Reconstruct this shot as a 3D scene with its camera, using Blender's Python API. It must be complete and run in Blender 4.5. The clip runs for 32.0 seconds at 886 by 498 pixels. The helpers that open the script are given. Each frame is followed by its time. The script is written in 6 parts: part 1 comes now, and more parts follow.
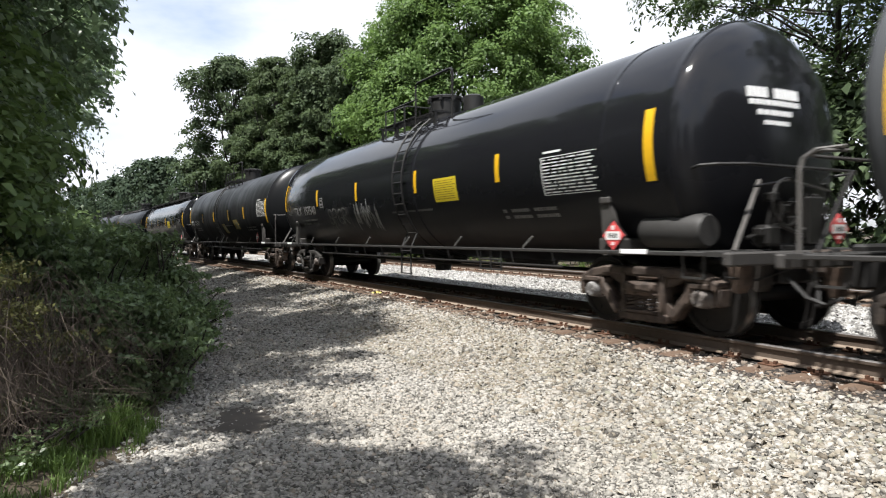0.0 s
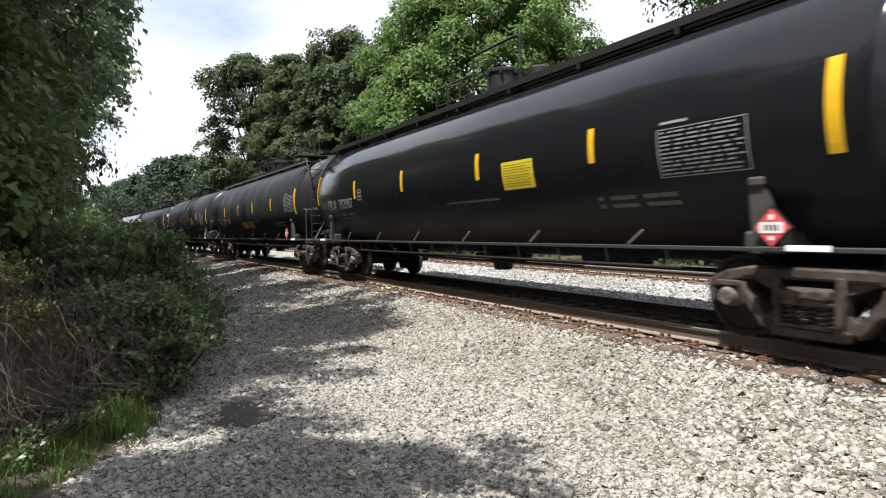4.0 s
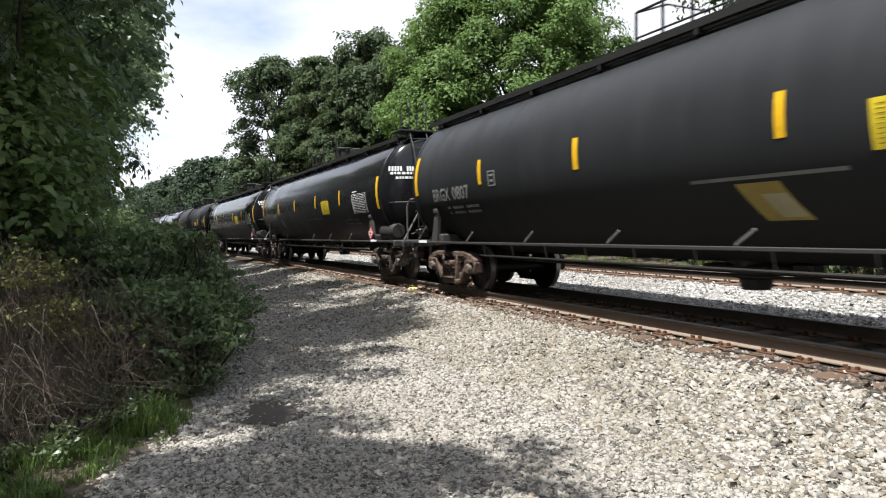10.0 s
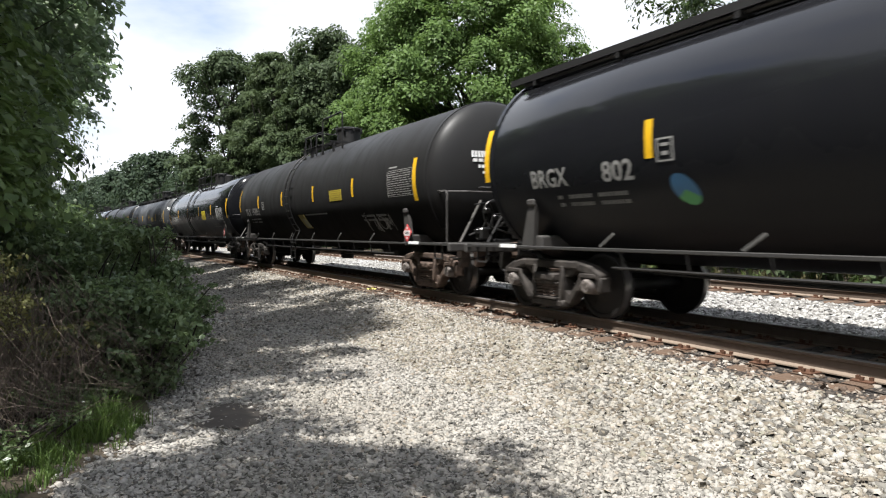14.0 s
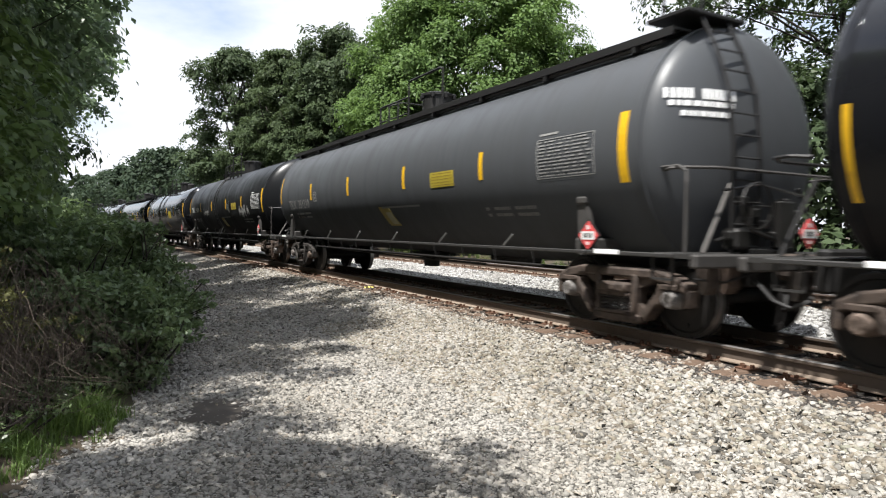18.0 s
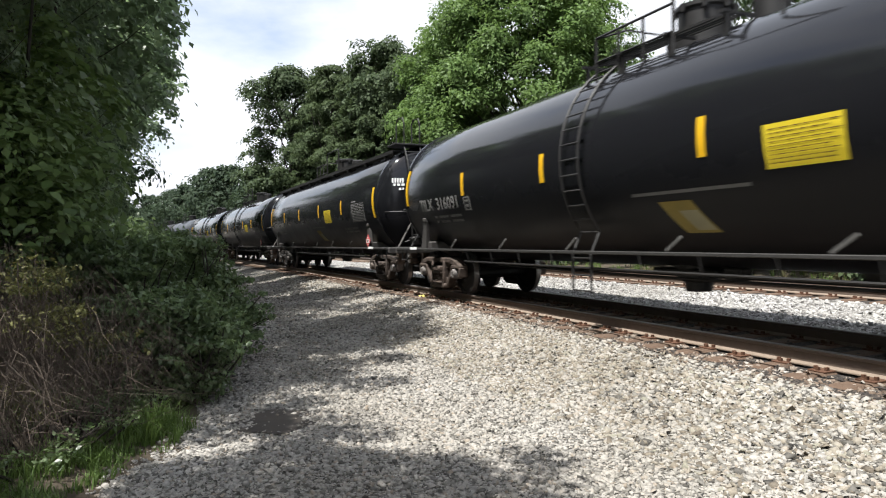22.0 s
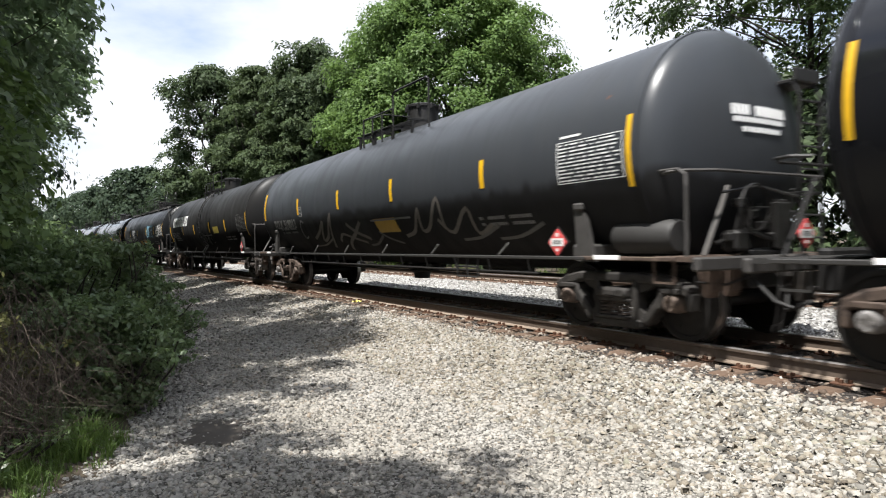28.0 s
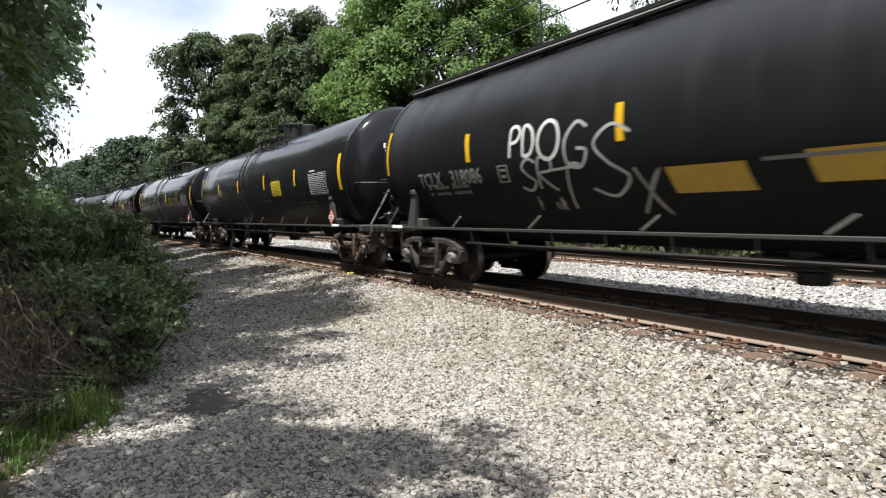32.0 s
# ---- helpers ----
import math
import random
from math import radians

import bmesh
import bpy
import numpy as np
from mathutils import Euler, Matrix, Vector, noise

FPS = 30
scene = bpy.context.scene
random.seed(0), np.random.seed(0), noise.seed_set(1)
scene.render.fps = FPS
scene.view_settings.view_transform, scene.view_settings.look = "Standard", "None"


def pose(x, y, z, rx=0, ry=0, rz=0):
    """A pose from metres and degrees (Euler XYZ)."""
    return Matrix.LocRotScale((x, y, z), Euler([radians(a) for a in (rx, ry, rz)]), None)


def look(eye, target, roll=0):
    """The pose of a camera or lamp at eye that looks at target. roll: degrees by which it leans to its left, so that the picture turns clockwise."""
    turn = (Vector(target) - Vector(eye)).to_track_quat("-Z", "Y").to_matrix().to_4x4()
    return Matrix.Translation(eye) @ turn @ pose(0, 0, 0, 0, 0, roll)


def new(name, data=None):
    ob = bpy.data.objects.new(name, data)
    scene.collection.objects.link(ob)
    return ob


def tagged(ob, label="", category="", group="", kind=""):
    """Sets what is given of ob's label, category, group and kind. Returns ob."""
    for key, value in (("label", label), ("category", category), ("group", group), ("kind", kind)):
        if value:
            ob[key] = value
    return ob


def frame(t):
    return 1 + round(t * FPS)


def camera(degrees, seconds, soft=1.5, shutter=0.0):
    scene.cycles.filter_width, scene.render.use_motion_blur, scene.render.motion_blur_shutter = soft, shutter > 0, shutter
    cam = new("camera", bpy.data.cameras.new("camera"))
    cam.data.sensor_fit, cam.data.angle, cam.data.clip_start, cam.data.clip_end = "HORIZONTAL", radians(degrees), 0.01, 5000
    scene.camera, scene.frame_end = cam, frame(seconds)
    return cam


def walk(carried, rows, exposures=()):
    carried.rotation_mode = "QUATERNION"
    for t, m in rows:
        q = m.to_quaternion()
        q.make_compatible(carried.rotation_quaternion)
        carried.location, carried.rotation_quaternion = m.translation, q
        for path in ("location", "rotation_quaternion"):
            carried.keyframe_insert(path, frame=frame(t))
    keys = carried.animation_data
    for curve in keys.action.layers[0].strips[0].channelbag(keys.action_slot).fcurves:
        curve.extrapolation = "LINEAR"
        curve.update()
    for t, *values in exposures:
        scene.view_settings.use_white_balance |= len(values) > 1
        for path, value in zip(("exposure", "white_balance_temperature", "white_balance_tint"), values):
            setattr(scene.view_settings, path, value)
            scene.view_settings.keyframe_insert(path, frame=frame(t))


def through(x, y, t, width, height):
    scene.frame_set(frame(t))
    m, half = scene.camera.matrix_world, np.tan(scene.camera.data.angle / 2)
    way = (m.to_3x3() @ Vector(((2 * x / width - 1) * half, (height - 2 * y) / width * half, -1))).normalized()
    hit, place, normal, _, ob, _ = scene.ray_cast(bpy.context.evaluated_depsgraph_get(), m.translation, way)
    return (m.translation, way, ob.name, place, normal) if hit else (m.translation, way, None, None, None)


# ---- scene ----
# The camera is held by hand beside the track and sways; rows: seconds, x, y, z, pitch, roll, yaw.
cam = camera(68.57, 32.0, soft=1.1, shutter=0.2)
PATH = [
    (0.0, -0.000, -0.000, 1.720, -1.16, 0.39, -0.00),
    (0.5, -0.017, -0.008, 1.714, -1.13, 0.82, -0.38),
    (1.0, -0.019, -0.011, 1.717, -1.38, 1.44, -0.75),
    (1.5, -0.027, 0.003, 1.713, -1.64, 1.44, -1.04),
    (2.0, -0.018, -0.002, 1.715, -1.83, 1.24, -1.21),
    (2.5, 0.004, -0.008, 1.722, -1.78, 1.50, -1.52),
    (3.0, 0.104, -0.022, 1.723, -1.72, 1.54, -2.40),
    (3.5, 0.193, -0.046, 1.728, -1.64, 1.33, 0.50),
    (5.5, 0.243, -0.044, 1.728, -1.54, 0.66, 2.44),
    (6.0, 0.249, -0.028, 1.718, -1.47, 1.47, 2.46),
    (6.5, 0.258, -0.016, 1.721, -1.88, 1.92, 2.50),
    (7.0, 0.245, -0.017, 1.716, -2.18, 1.76, 2.40),
    (7.5, 0.235, -0.007, 1.713, -2.40, 1.28, 3.30),
    (8.0, 0.235, -0.013, 1.720, -2.49, 0.67, 4.00),
    (8.5, 0.230, -0.007, 1.718, -2.26, 0.49, 4.44),
    (9.0, 0.223, -0.020, 1.718, -1.90, 0.39, 4.37),
    (9.5, 0.219, -0.022, 1.726, -1.72, 0.90, 4.35),
    (10.0, 0.218, -0.030, 1.725, -1.53, 0.91, 3.90),
    (10.5, 0.232, -0.033, 1.726, -1.37, 0.60, 3.76),
    (11.0, 0.226, -0.021, 1.723, -1.23, -0.08, 3.59),
    (11.5, 0.217, -0.024, 1.728, -1.26, -0.29, 3.50),
    (12.0, 0.201, -0.022, 1.728, -1.33, -0.19, 3.46),
    (12.5, 0.143, -0.015, 1.722, -1.37, -0.42, 2.26),
    (13.0, 0.090, -0.001, 1.715, -1.35, 0.19, 0.60),
    (13.5, 0.065, 0.020, 1.723, -1.38, 0.18, 0.12),
    (14.0, 0.060, 0.022, 1.718, -1.45, 0.00, -0.19),
    (14.5, 0.067, 0.015, 1.719, -1.56, -0.14, 0.14),
    (15.0, 0.066, 0.009, 1.716, -1.61, -0.40, 0.87),
    (15.5, 0.074, 0.001, 1.720, -1.59, -0.36, 1.13),
    (17.5, 0.168, 0.003, 1.725, -1.45, -0.30, 0.36),
    (18.0, 0.271, 0.015, 1.725, -1.51, -0.90, 0.40),
    (18.5, 0.273, 0.041, 1.719, -1.61, -0.86, 2.68),
    (19.0, 0.265, 0.052, 1.710, -1.78, -0.58, 3.81),
    (19.5, 0.246, 0.064, 1.708, -2.02, -0.37, 6.22),
    (20.0, 0.251, 0.064, 1.705, -1.85, -0.28, 7.93),
    (20.5, 0.271, 0.071, 1.710, -1.70, -0.25, 5.74),
    (21.0, 0.278, 0.067, 1.714, -1.38, -0.04, 4.29),
    (21.5, 0.283, 0.057, 1.722, -0.89, 0.61, 4.23),
    (22.0, 0.278, 0.056, 1.712, -0.82, 0.94, 5.10),
    (22.5, 0.266, 0.048, 1.714, -0.80, 0.82, 6.11),
    (23.0, 0.278, 0.043, 1.714, -0.80, 1.18, 6.62),
    (23.5, 0.280, 0.051, 1.709, -0.73, 1.07, 6.84),
    (24.0, 0.279, 0.051, 1.707, -0.63, 1.13, 7.06),
    (24.5, 0.281, 0.054, 1.702, -0.51, 0.88, 7.29),
    (26.5, 0.251, 0.028, 1.705, 0.31, 1.14, 5.51),
    (27.0, 0.141, 0.032, 1.719, 0.30, 0.98, 3.83),
    (27.5, 0.116, 0.033, 1.715, -0.23, 0.95, 0.47),
    (28.0, 0.101, 0.012, 1.717, -0.49, 0.90, -1.42),
    (28.5, 0.092, -0.007, 1.720, -0.78, 0.45, -2.25),
    (29.0, 0.077, -0.002, 1.711, -1.03, -0.30, -2.77),
    (29.5, 0.083, -0.002, 1.719, -1.32, -0.32, -2.86),
    (30.0, 0.077, 0.002, 1.718, -1.43, -0.42, -3.17),
    (30.5, 0.052, 0.012, 1.706, -1.85, -0.71, -1.13),
    (31.0, 0.077, -0.016, 1.717, -2.48, -0.55, -0.80),
    (31.5, 0.092, -0.008, 1.715, -2.76, -0.07, -1.21),
    (32.0, 0.128, 0.013, 1.717, -2.91, 0.45, -1.72),
]
walk(cam, [(t, pose(x, y, z, 90 + pitch, roll, yaw)) for t, x, y, z, pitch, roll, yaw in PATH])

# ---- world and sun ----
SUN_ELEVATION = radians(67.3)
SUN_FROM = Vector((-0.62, -0.78, 0)).normalized()      # the side of the sky on which the sun stands


def make_world():
    world = bpy.data.worlds.new("sky")
    scene.world = world
    world.use_nodes = True
    nodes, links = world.node_tree.nodes, world.node_tree.links
    nodes.clear()
    out, back = nodes.new("ShaderNodeOutputWorld"), nodes.new("ShaderNodeBackground")
    sky = nodes.new("ShaderNodeTexSky")
    sky.sky_type, sky.sun_disc = "NISHITA", False
    sky.sun_elevation, sky.sun_rotation = SUN_ELEVATION, math.atan2(SUN_FROM.x, SUN_FROM.y)
    sky.air_density, sky.dust_density = 1.0, 2.0
    place, stretch = nodes.new("ShaderNodeTexCoord"), nodes.new("ShaderNodeMapping")
    stretch.inputs["Scale"].default_value = (1.0, 1.0, 2.6)
    clouds, ramp, mix = nodes.new("ShaderNodeTexNoise"), nodes.new("ShaderNodeValToRGB"), nodes.new("ShaderNodeMix")
    clouds.inputs["Scale"].default_value, clouds.inputs["Detail"].default_value = 2.2, 7
    clouds.inputs["Roughness"].default_value = 0.55
    ramp.color_ramp.elements[0].position, ramp.color_ramp.elements[1].position = 0.24, 0.52
    split, high = nodes.new("ShaderNodeSeparateXYZ"), nodes.new("ShaderNodeMapRange")
    high.interpolation_type = "SMOOTHSTEP"
    for key, value in (("From Min", 0.30), ("From Max", 0.75), ("To Min", 1.0), ("To Max", 0.72)):
        high.inputs[key].default_value = value
    cover = nodes.new("ShaderNodeMath")
    cover.operation = "MULTIPLY"
    mix.data_type = "RGBA"
    mix.inputs["B"].default_value = (5.15, 5.35, 5.75, 1)
    back.inputs["Strength"].default_value = 0.11
    links.new(place.outputs["Generated"], stretch.inputs["Vector"])
    links.new(stretch.outputs["Vector"], clouds.inputs["Vector"])
    links.new(clouds.outputs["Fac"], ramp.inputs["Fac"])
    links.new(place.outputs["Generated"], split.inputs["Vector"])
    links.new(split.outputs["Z"], high.inputs["Value"])
    links.new(ramp.outputs["Color"], cover.inputs[0])
    links.new(high.outputs["Result"], cover.inputs[1])
    links.new(cover.outputs["Value"], mix.inputs["Factor"])
    links.new(sky.outputs["Color"], mix.inputs["A"])
    links.new(mix.outputs["Result"], back.inputs["Color"])
    links.new(back.outputs["Background"], out.inputs["Surface"])


make_world()
sun = new("sun", bpy.data.lights.new("sun", "SUN"))
sun.data.energy, sun.data.angle, sun.data.color = 4.7, radians(0.55), (1.0, 0.982, 0.950)
sun.matrix_world = look(SUN_FROM * math.cos(SUN_ELEVATION) * 90 + Vector((0, 0, math.sin(SUN_ELEVATION) * 90)), (0, 0, 0))
scene.view_settings.exposure = 0.97

# ---- materials ----


def shader(name):
    mat = bpy.data.materials.new(name)
    mat.use_nodes = True
    nodes, links = mat.node_tree.nodes, mat.node_tree.links
    return mat, nodes, links, nodes["Principled BSDF"]


def ramp_node(nodes, stops):
    ramp = nodes.new("ShaderNodeValToRGB")
    while len(ramp.color_ramp.elements) < len(stops):
        ramp.color_ramp.elements.new(0.5)
    for el, (at, col) in zip(ramp.color_ramp.elements, stops):
        el.position, el.color = at, (*col, 1)
    return ramp


def noise_node(nodes, links, scale, detail=5, rough=0.55, space="Object", stretch=None):
    tex, co = nodes.new("ShaderNodeTexNoise"), nodes.new("ShaderNodeTexCoord")
    tex.inputs["Scale"].default_value, tex.inputs["Detail"].default_value = scale, detail
    tex.inputs["Roughness"].default_value = rough
    if stretch:
        m = nodes.new("ShaderNodeMapping")
        m.inputs["Scale"].default_value = stretch
        links.new(co.outputs[space], m.inputs["Vector"])
        links.new(m.outputs["Vector"], tex.inputs["Vector"])
    else:
        links.new(co.outputs[space], tex.inputs["Vector"])
    return tex


def mixed(nodes, links, a, b, factor, blend="MIX"):
    mix = nodes.new("ShaderNodeMix")
    mix.data_type, mix.blend_type = "RGBA", blend
    for key, value in (("A", a), ("B", b), ("Factor", factor)):
        if isinstance(value, bpy.types.NodeSocket):
            links.new(value, mix.inputs[key])
        elif key == "Factor":
            mix.inputs[key].default_value = value
        else:
            mix.inputs[key].default_value = (*value, 1)
    return mix.outputs["Result"]


def bump(nodes, links, bsdf, height, strength, distance):
    b = nodes.new("ShaderNodeBump")
    b.inputs["Strength"].default_value, b.inputs["Distance"].default_value = strength, distance
    links.new(height, b.inputs["Height"])
    links.new(b.outputs["Normal"], bsdf.inputs["Normal"])


def paint(name, colour, rough, dirt=(0.10, 0.085, 0.07), dirt_amount=0.35, rust=0.0, shine=0.5, darkening=0.0, spread=0.22):
    """Weathered paint: film of dust, streaks that run down, fine grain."""
    mat, nodes, links, bsdf = shader(name)
    streak = noise_node(nodes, links, 1.0, 6, 0.6, stretch=(3.2, 1.2, 0.35))
    film = noise_node(nodes, links, 0.7, 4)
    fine = noise_node(nodes, links, 28, 4)
    r1 = ramp_node(nodes, [(0.45, (0, 0, 0)), (0.75, (1, 1, 1))])
    links.new(streak.outputs["Fac"], r1.inputs["Fac"])
    r2 = ramp_node(nodes, [(0.35, (0, 0, 0)), (0.7, (1, 1, 1))])
    links.new(film.outputs["Fac"], r2.inputs["Fac"])
    both = mixed(nodes, links, r1.outputs["Color"], r2.outputs["Color"], 0.5)
    scaled = mixed(nodes, links, (0, 0, 0), both, dirt_amount)
    col = mixed(nodes, links, colour, dirt, scaled)
    if rust > 0:
        spots = noise_node(nodes, links, 3.5, 8, 0.7)
        r3 = ramp_node(nodes, [(0.70 - 0.25 * rust, (0, 0, 0)), (0.80 - 0.2 * rust, (1, 1, 1))])
        links.new(spots.outputs["Fac"], r3.inputs["Fac"])
        col = mixed(nodes, links, col, (0.16, 0.065, 0.028), r3.outputs["Color"])
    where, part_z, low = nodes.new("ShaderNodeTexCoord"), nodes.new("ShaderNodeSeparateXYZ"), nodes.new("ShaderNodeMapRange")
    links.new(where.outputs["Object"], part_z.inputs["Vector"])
    if darkening > 0:
        # darker below this height, with a ragged upper border
        ragged, lower_tone = nodes.new("ShaderNodeMath"), nodes.new("ShaderNodeMapRange")
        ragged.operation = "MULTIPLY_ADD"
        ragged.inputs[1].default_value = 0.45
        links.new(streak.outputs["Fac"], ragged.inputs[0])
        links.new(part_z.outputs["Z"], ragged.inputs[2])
        lower_tone.interpolation_type = "SMOOTHSTEP"
        for slot, value in (("From Min", darkening + 0.13), ("From Max", darkening + 0.33), ("To Min", 0.80), ("To Max", 0.0)):
            lower_tone.inputs[slot].default_value = value
        links.new(ragged.outputs["Value"], lower_tone.inputs["Value"])
        col = mixed(nodes, links, col, (0.0085, 0.0075, 0.0068), lower_tone.outputs["Result"])
    links.new(col, bsdf.inputs["Base Color"])
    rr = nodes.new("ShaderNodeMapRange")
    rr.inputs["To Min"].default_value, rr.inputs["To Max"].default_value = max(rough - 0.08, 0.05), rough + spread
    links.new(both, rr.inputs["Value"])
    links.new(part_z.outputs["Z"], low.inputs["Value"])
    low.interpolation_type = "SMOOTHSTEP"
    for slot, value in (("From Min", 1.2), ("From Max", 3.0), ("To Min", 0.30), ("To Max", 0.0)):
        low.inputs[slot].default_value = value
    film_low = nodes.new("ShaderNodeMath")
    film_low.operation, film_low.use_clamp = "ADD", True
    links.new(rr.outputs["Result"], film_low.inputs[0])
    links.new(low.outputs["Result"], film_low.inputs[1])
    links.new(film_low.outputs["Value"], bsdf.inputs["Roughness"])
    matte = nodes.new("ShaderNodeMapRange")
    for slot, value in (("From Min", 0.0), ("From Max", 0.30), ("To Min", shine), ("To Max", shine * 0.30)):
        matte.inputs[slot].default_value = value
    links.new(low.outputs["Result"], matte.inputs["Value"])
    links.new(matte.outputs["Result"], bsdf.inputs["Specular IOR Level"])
    bump(nodes, links, bsdf, fine.outputs["Fac"], 0.12, 0.004)
    return mat


def plain(name, colour, rough=0.6, metal=0.0, vary=0.25, scale=12):
    """A plain coloured surface with slight wear."""
    mat, nodes, links, bsdf = shader(name)
    tex = noise_node(nodes, links, scale, 6, 0.65)
    dark = tuple(c * (1 - vary) for c in colour)
    links.new(mixed(nodes, links, dark, colour, tex.outputs["Fac"]), bsdf.inputs["Base Color"])
    bsdf.inputs["Roughness"].default_value, bsdf.inputs["Metallic"].default_value = rough, metal
    bump(nodes, links, bsdf, tex.outputs["Fac"], 0.15, 0.003)
    return mat


def castings(name, rusty, greasy):
    """Cast steel, rusty on one piece and greasy on another, caked in patches."""
    mat, nodes, links, bsdf = shader(name)
    tex, each = noise_node(nodes, links, 7, 6, 0.65), nodes.new("ShaderNodeObjectInfo")
    # patches of caked grime
    darkening = ramp_node(nodes, [(0.42, (1, 1, 1)), (0.62, (0.35, 0.33, 0.31))])
    links.new(tex.outputs["Fac"], darkening.inputs["Fac"])
    col = mixed(nodes, links, rusty, greasy, each.outputs["Random"])
    links.new(mixed(nodes, links, col, darkening.outputs["Color"], 1.0, "MULTIPLY"), bsdf.inputs["Base Color"])
    bsdf.inputs["Roughness"].default_value = 0.8
    bump(nodes, links, bsdf, tex.outputs["Fac"], 0.25, 0.004)
    return mat


def foliage(name, dark, light, gloss=0.45, through=0.35, shine=0.3):
    """Leaves: each one its own green, light shines through them."""
    mat, nodes, links, bsdf = shader(name)
    geo = nodes.new("ShaderNodeNewGeometry")
    tint = ramp_node(nodes, [(0.0, dark), (0.55, tuple((a + b) / 2 for a, b in zip(dark, light))), (1.0, light)])
    links.new(geo.outputs["Random Per Island"], tint.inputs["Fac"])
    patch = noise_node(nodes, links, 0.55, 3)
    col = mixed(nodes, links, tint.outputs["Color"], tuple(c * 0.55 for c in light), patch.outputs["Fac"])
    links.new(col, bsdf.inputs["Base Color"])
    bsdf.inputs["Roughness"].default_value = gloss
    bsdf.inputs["Specular IOR Level"].default_value = shine
    thin, add = nodes.new("ShaderNodeBsdfTranslucent"), nodes.new("ShaderNodeMixShader")
    links.new(mixed(nodes, links, col, (1.0, 1.0, 0.35), 0.25, "MULTIPLY"), thin.inputs["Color"])
    add.inputs["Fac"].default_value = through
    links.new(bsdf.outputs["BSDF"], add.inputs[1])
    links.new(thin.outputs["BSDF"], add.inputs[2])
    links.new(add.outputs["Shader"], nodes["Material Output"].inputs["Surface"])
    return mat


def stone_material(name, stops, rough=0.85):
    mat, nodes, links, bsdf = shader(name)
    geo = nodes.new("ShaderNodeNewGeometry")
    tint = ramp_node(nodes, stops)
    links.new(geo.outputs["Random Per Island"], tint.inputs["Fac"])
    grain = noise_node(nodes, links, 60, 5, 0.6)
    patch = noise_node(nodes, links, 0.5, 4)
    col = mixed(nodes, links, tint.outputs["Color"], (0.25, 0.235, 0.21), 0.0)
    g = ramp_node(nodes, [(0.3, (0.72, 0.72, 0.72)), (0.7, (1.12, 1.12, 1.12))])
    links.new(grain.outputs["Fac"], g.inputs["Fac"])
    col = mixed(nodes, links, col, g.outputs["Color"], 1.0, "MULTIPLY")
    p = ramp_node(nodes, [(0.35, (0.80, 0.78, 0.74)), (0.65, (1.05, 1.05, 1.05))])
    links.new(patch.outputs["Fac"], p.inputs["Fac"])
    links.new(mixed(nodes, links, col, p.outputs["Color"], 1.0, "MULTIPLY"), bsdf.inputs["Base Color"])
    bsdf.inputs["Roughness"].default_value = rough
    bump(nodes, links, bsdf, grain.outputs["Fac"], 0.3, 0.004)
    return mat


def gravel_bed(name, cell, stops, gap):
    """Packed crushed stone seen too far off to be built stone by stone."""
    mat, nodes, links, bsdf = shader(name)
    co = nodes.new("ShaderNodeTexCoord")
    warp = noise_node(nodes, links, 14, 2)
    vec = mixed(nodes, links, (0, 0, 0), warp.outputs["Color"], 0.05)
    add = nodes.new("ShaderNodeVectorMath")
    links.new(co.outputs["Object"], add.inputs[0])
    links.new(vec, add.inputs[1])
    cells, edge = nodes.new("ShaderNodeTexVoronoi"), nodes.new("ShaderNodeTexVoronoi")
    edge.feature = "DISTANCE_TO_EDGE"
    for v in (cells, edge):
        v.inputs["Scale"].default_value = 1 / cell
        links.new(add.outputs["Vector"], v.inputs["Vector"])
    tint = ramp_node(nodes, stops)
    sep = nodes.new("ShaderNodeSeparateColor")
    links.new(cells.outputs["Color"], sep.inputs["Color"])
    links.new(sep.outputs["Red"], tint.inputs["Fac"])
    e = ramp_node(nodes, [(0.0, (0, 0, 0)), (0.14, (1, 1, 1))])
    links.new(edge.outputs["Distance"], e.inputs["Fac"])
    col = mixed(nodes, links, gap, tint.outputs["Color"], e.outputs["Color"])
    patch = noise_node(nodes, links, 0.45, 5, 0.6)
    p = ramp_node(nodes, [(0.35, (0.76, 0.74, 0.70)), (0.65, (1.08, 1.08, 1.07))])
    links.new(patch.outputs["Fac"], p.inputs["Fac"])
    links.new(mixed(nodes, links, col, p.outputs["Color"], 1.0, "MULTIPLY"), bsdf.inputs["Base Color"])
    bsdf.inputs["Roughness"].default_value = 0.9
    h = nodes.new("ShaderNodeMath")
    h.operation = "MULTIPLY_ADD"
    links.new(e.outputs["Color"], h.inputs[0])
    h.inputs[1].default_value = 0.6
    links.new(sep.outputs["Green"], h.inputs[2])
    bump(nodes, links, bsdf, h.outputs["Value"], 0.9, cell * 0.45)
    return mat


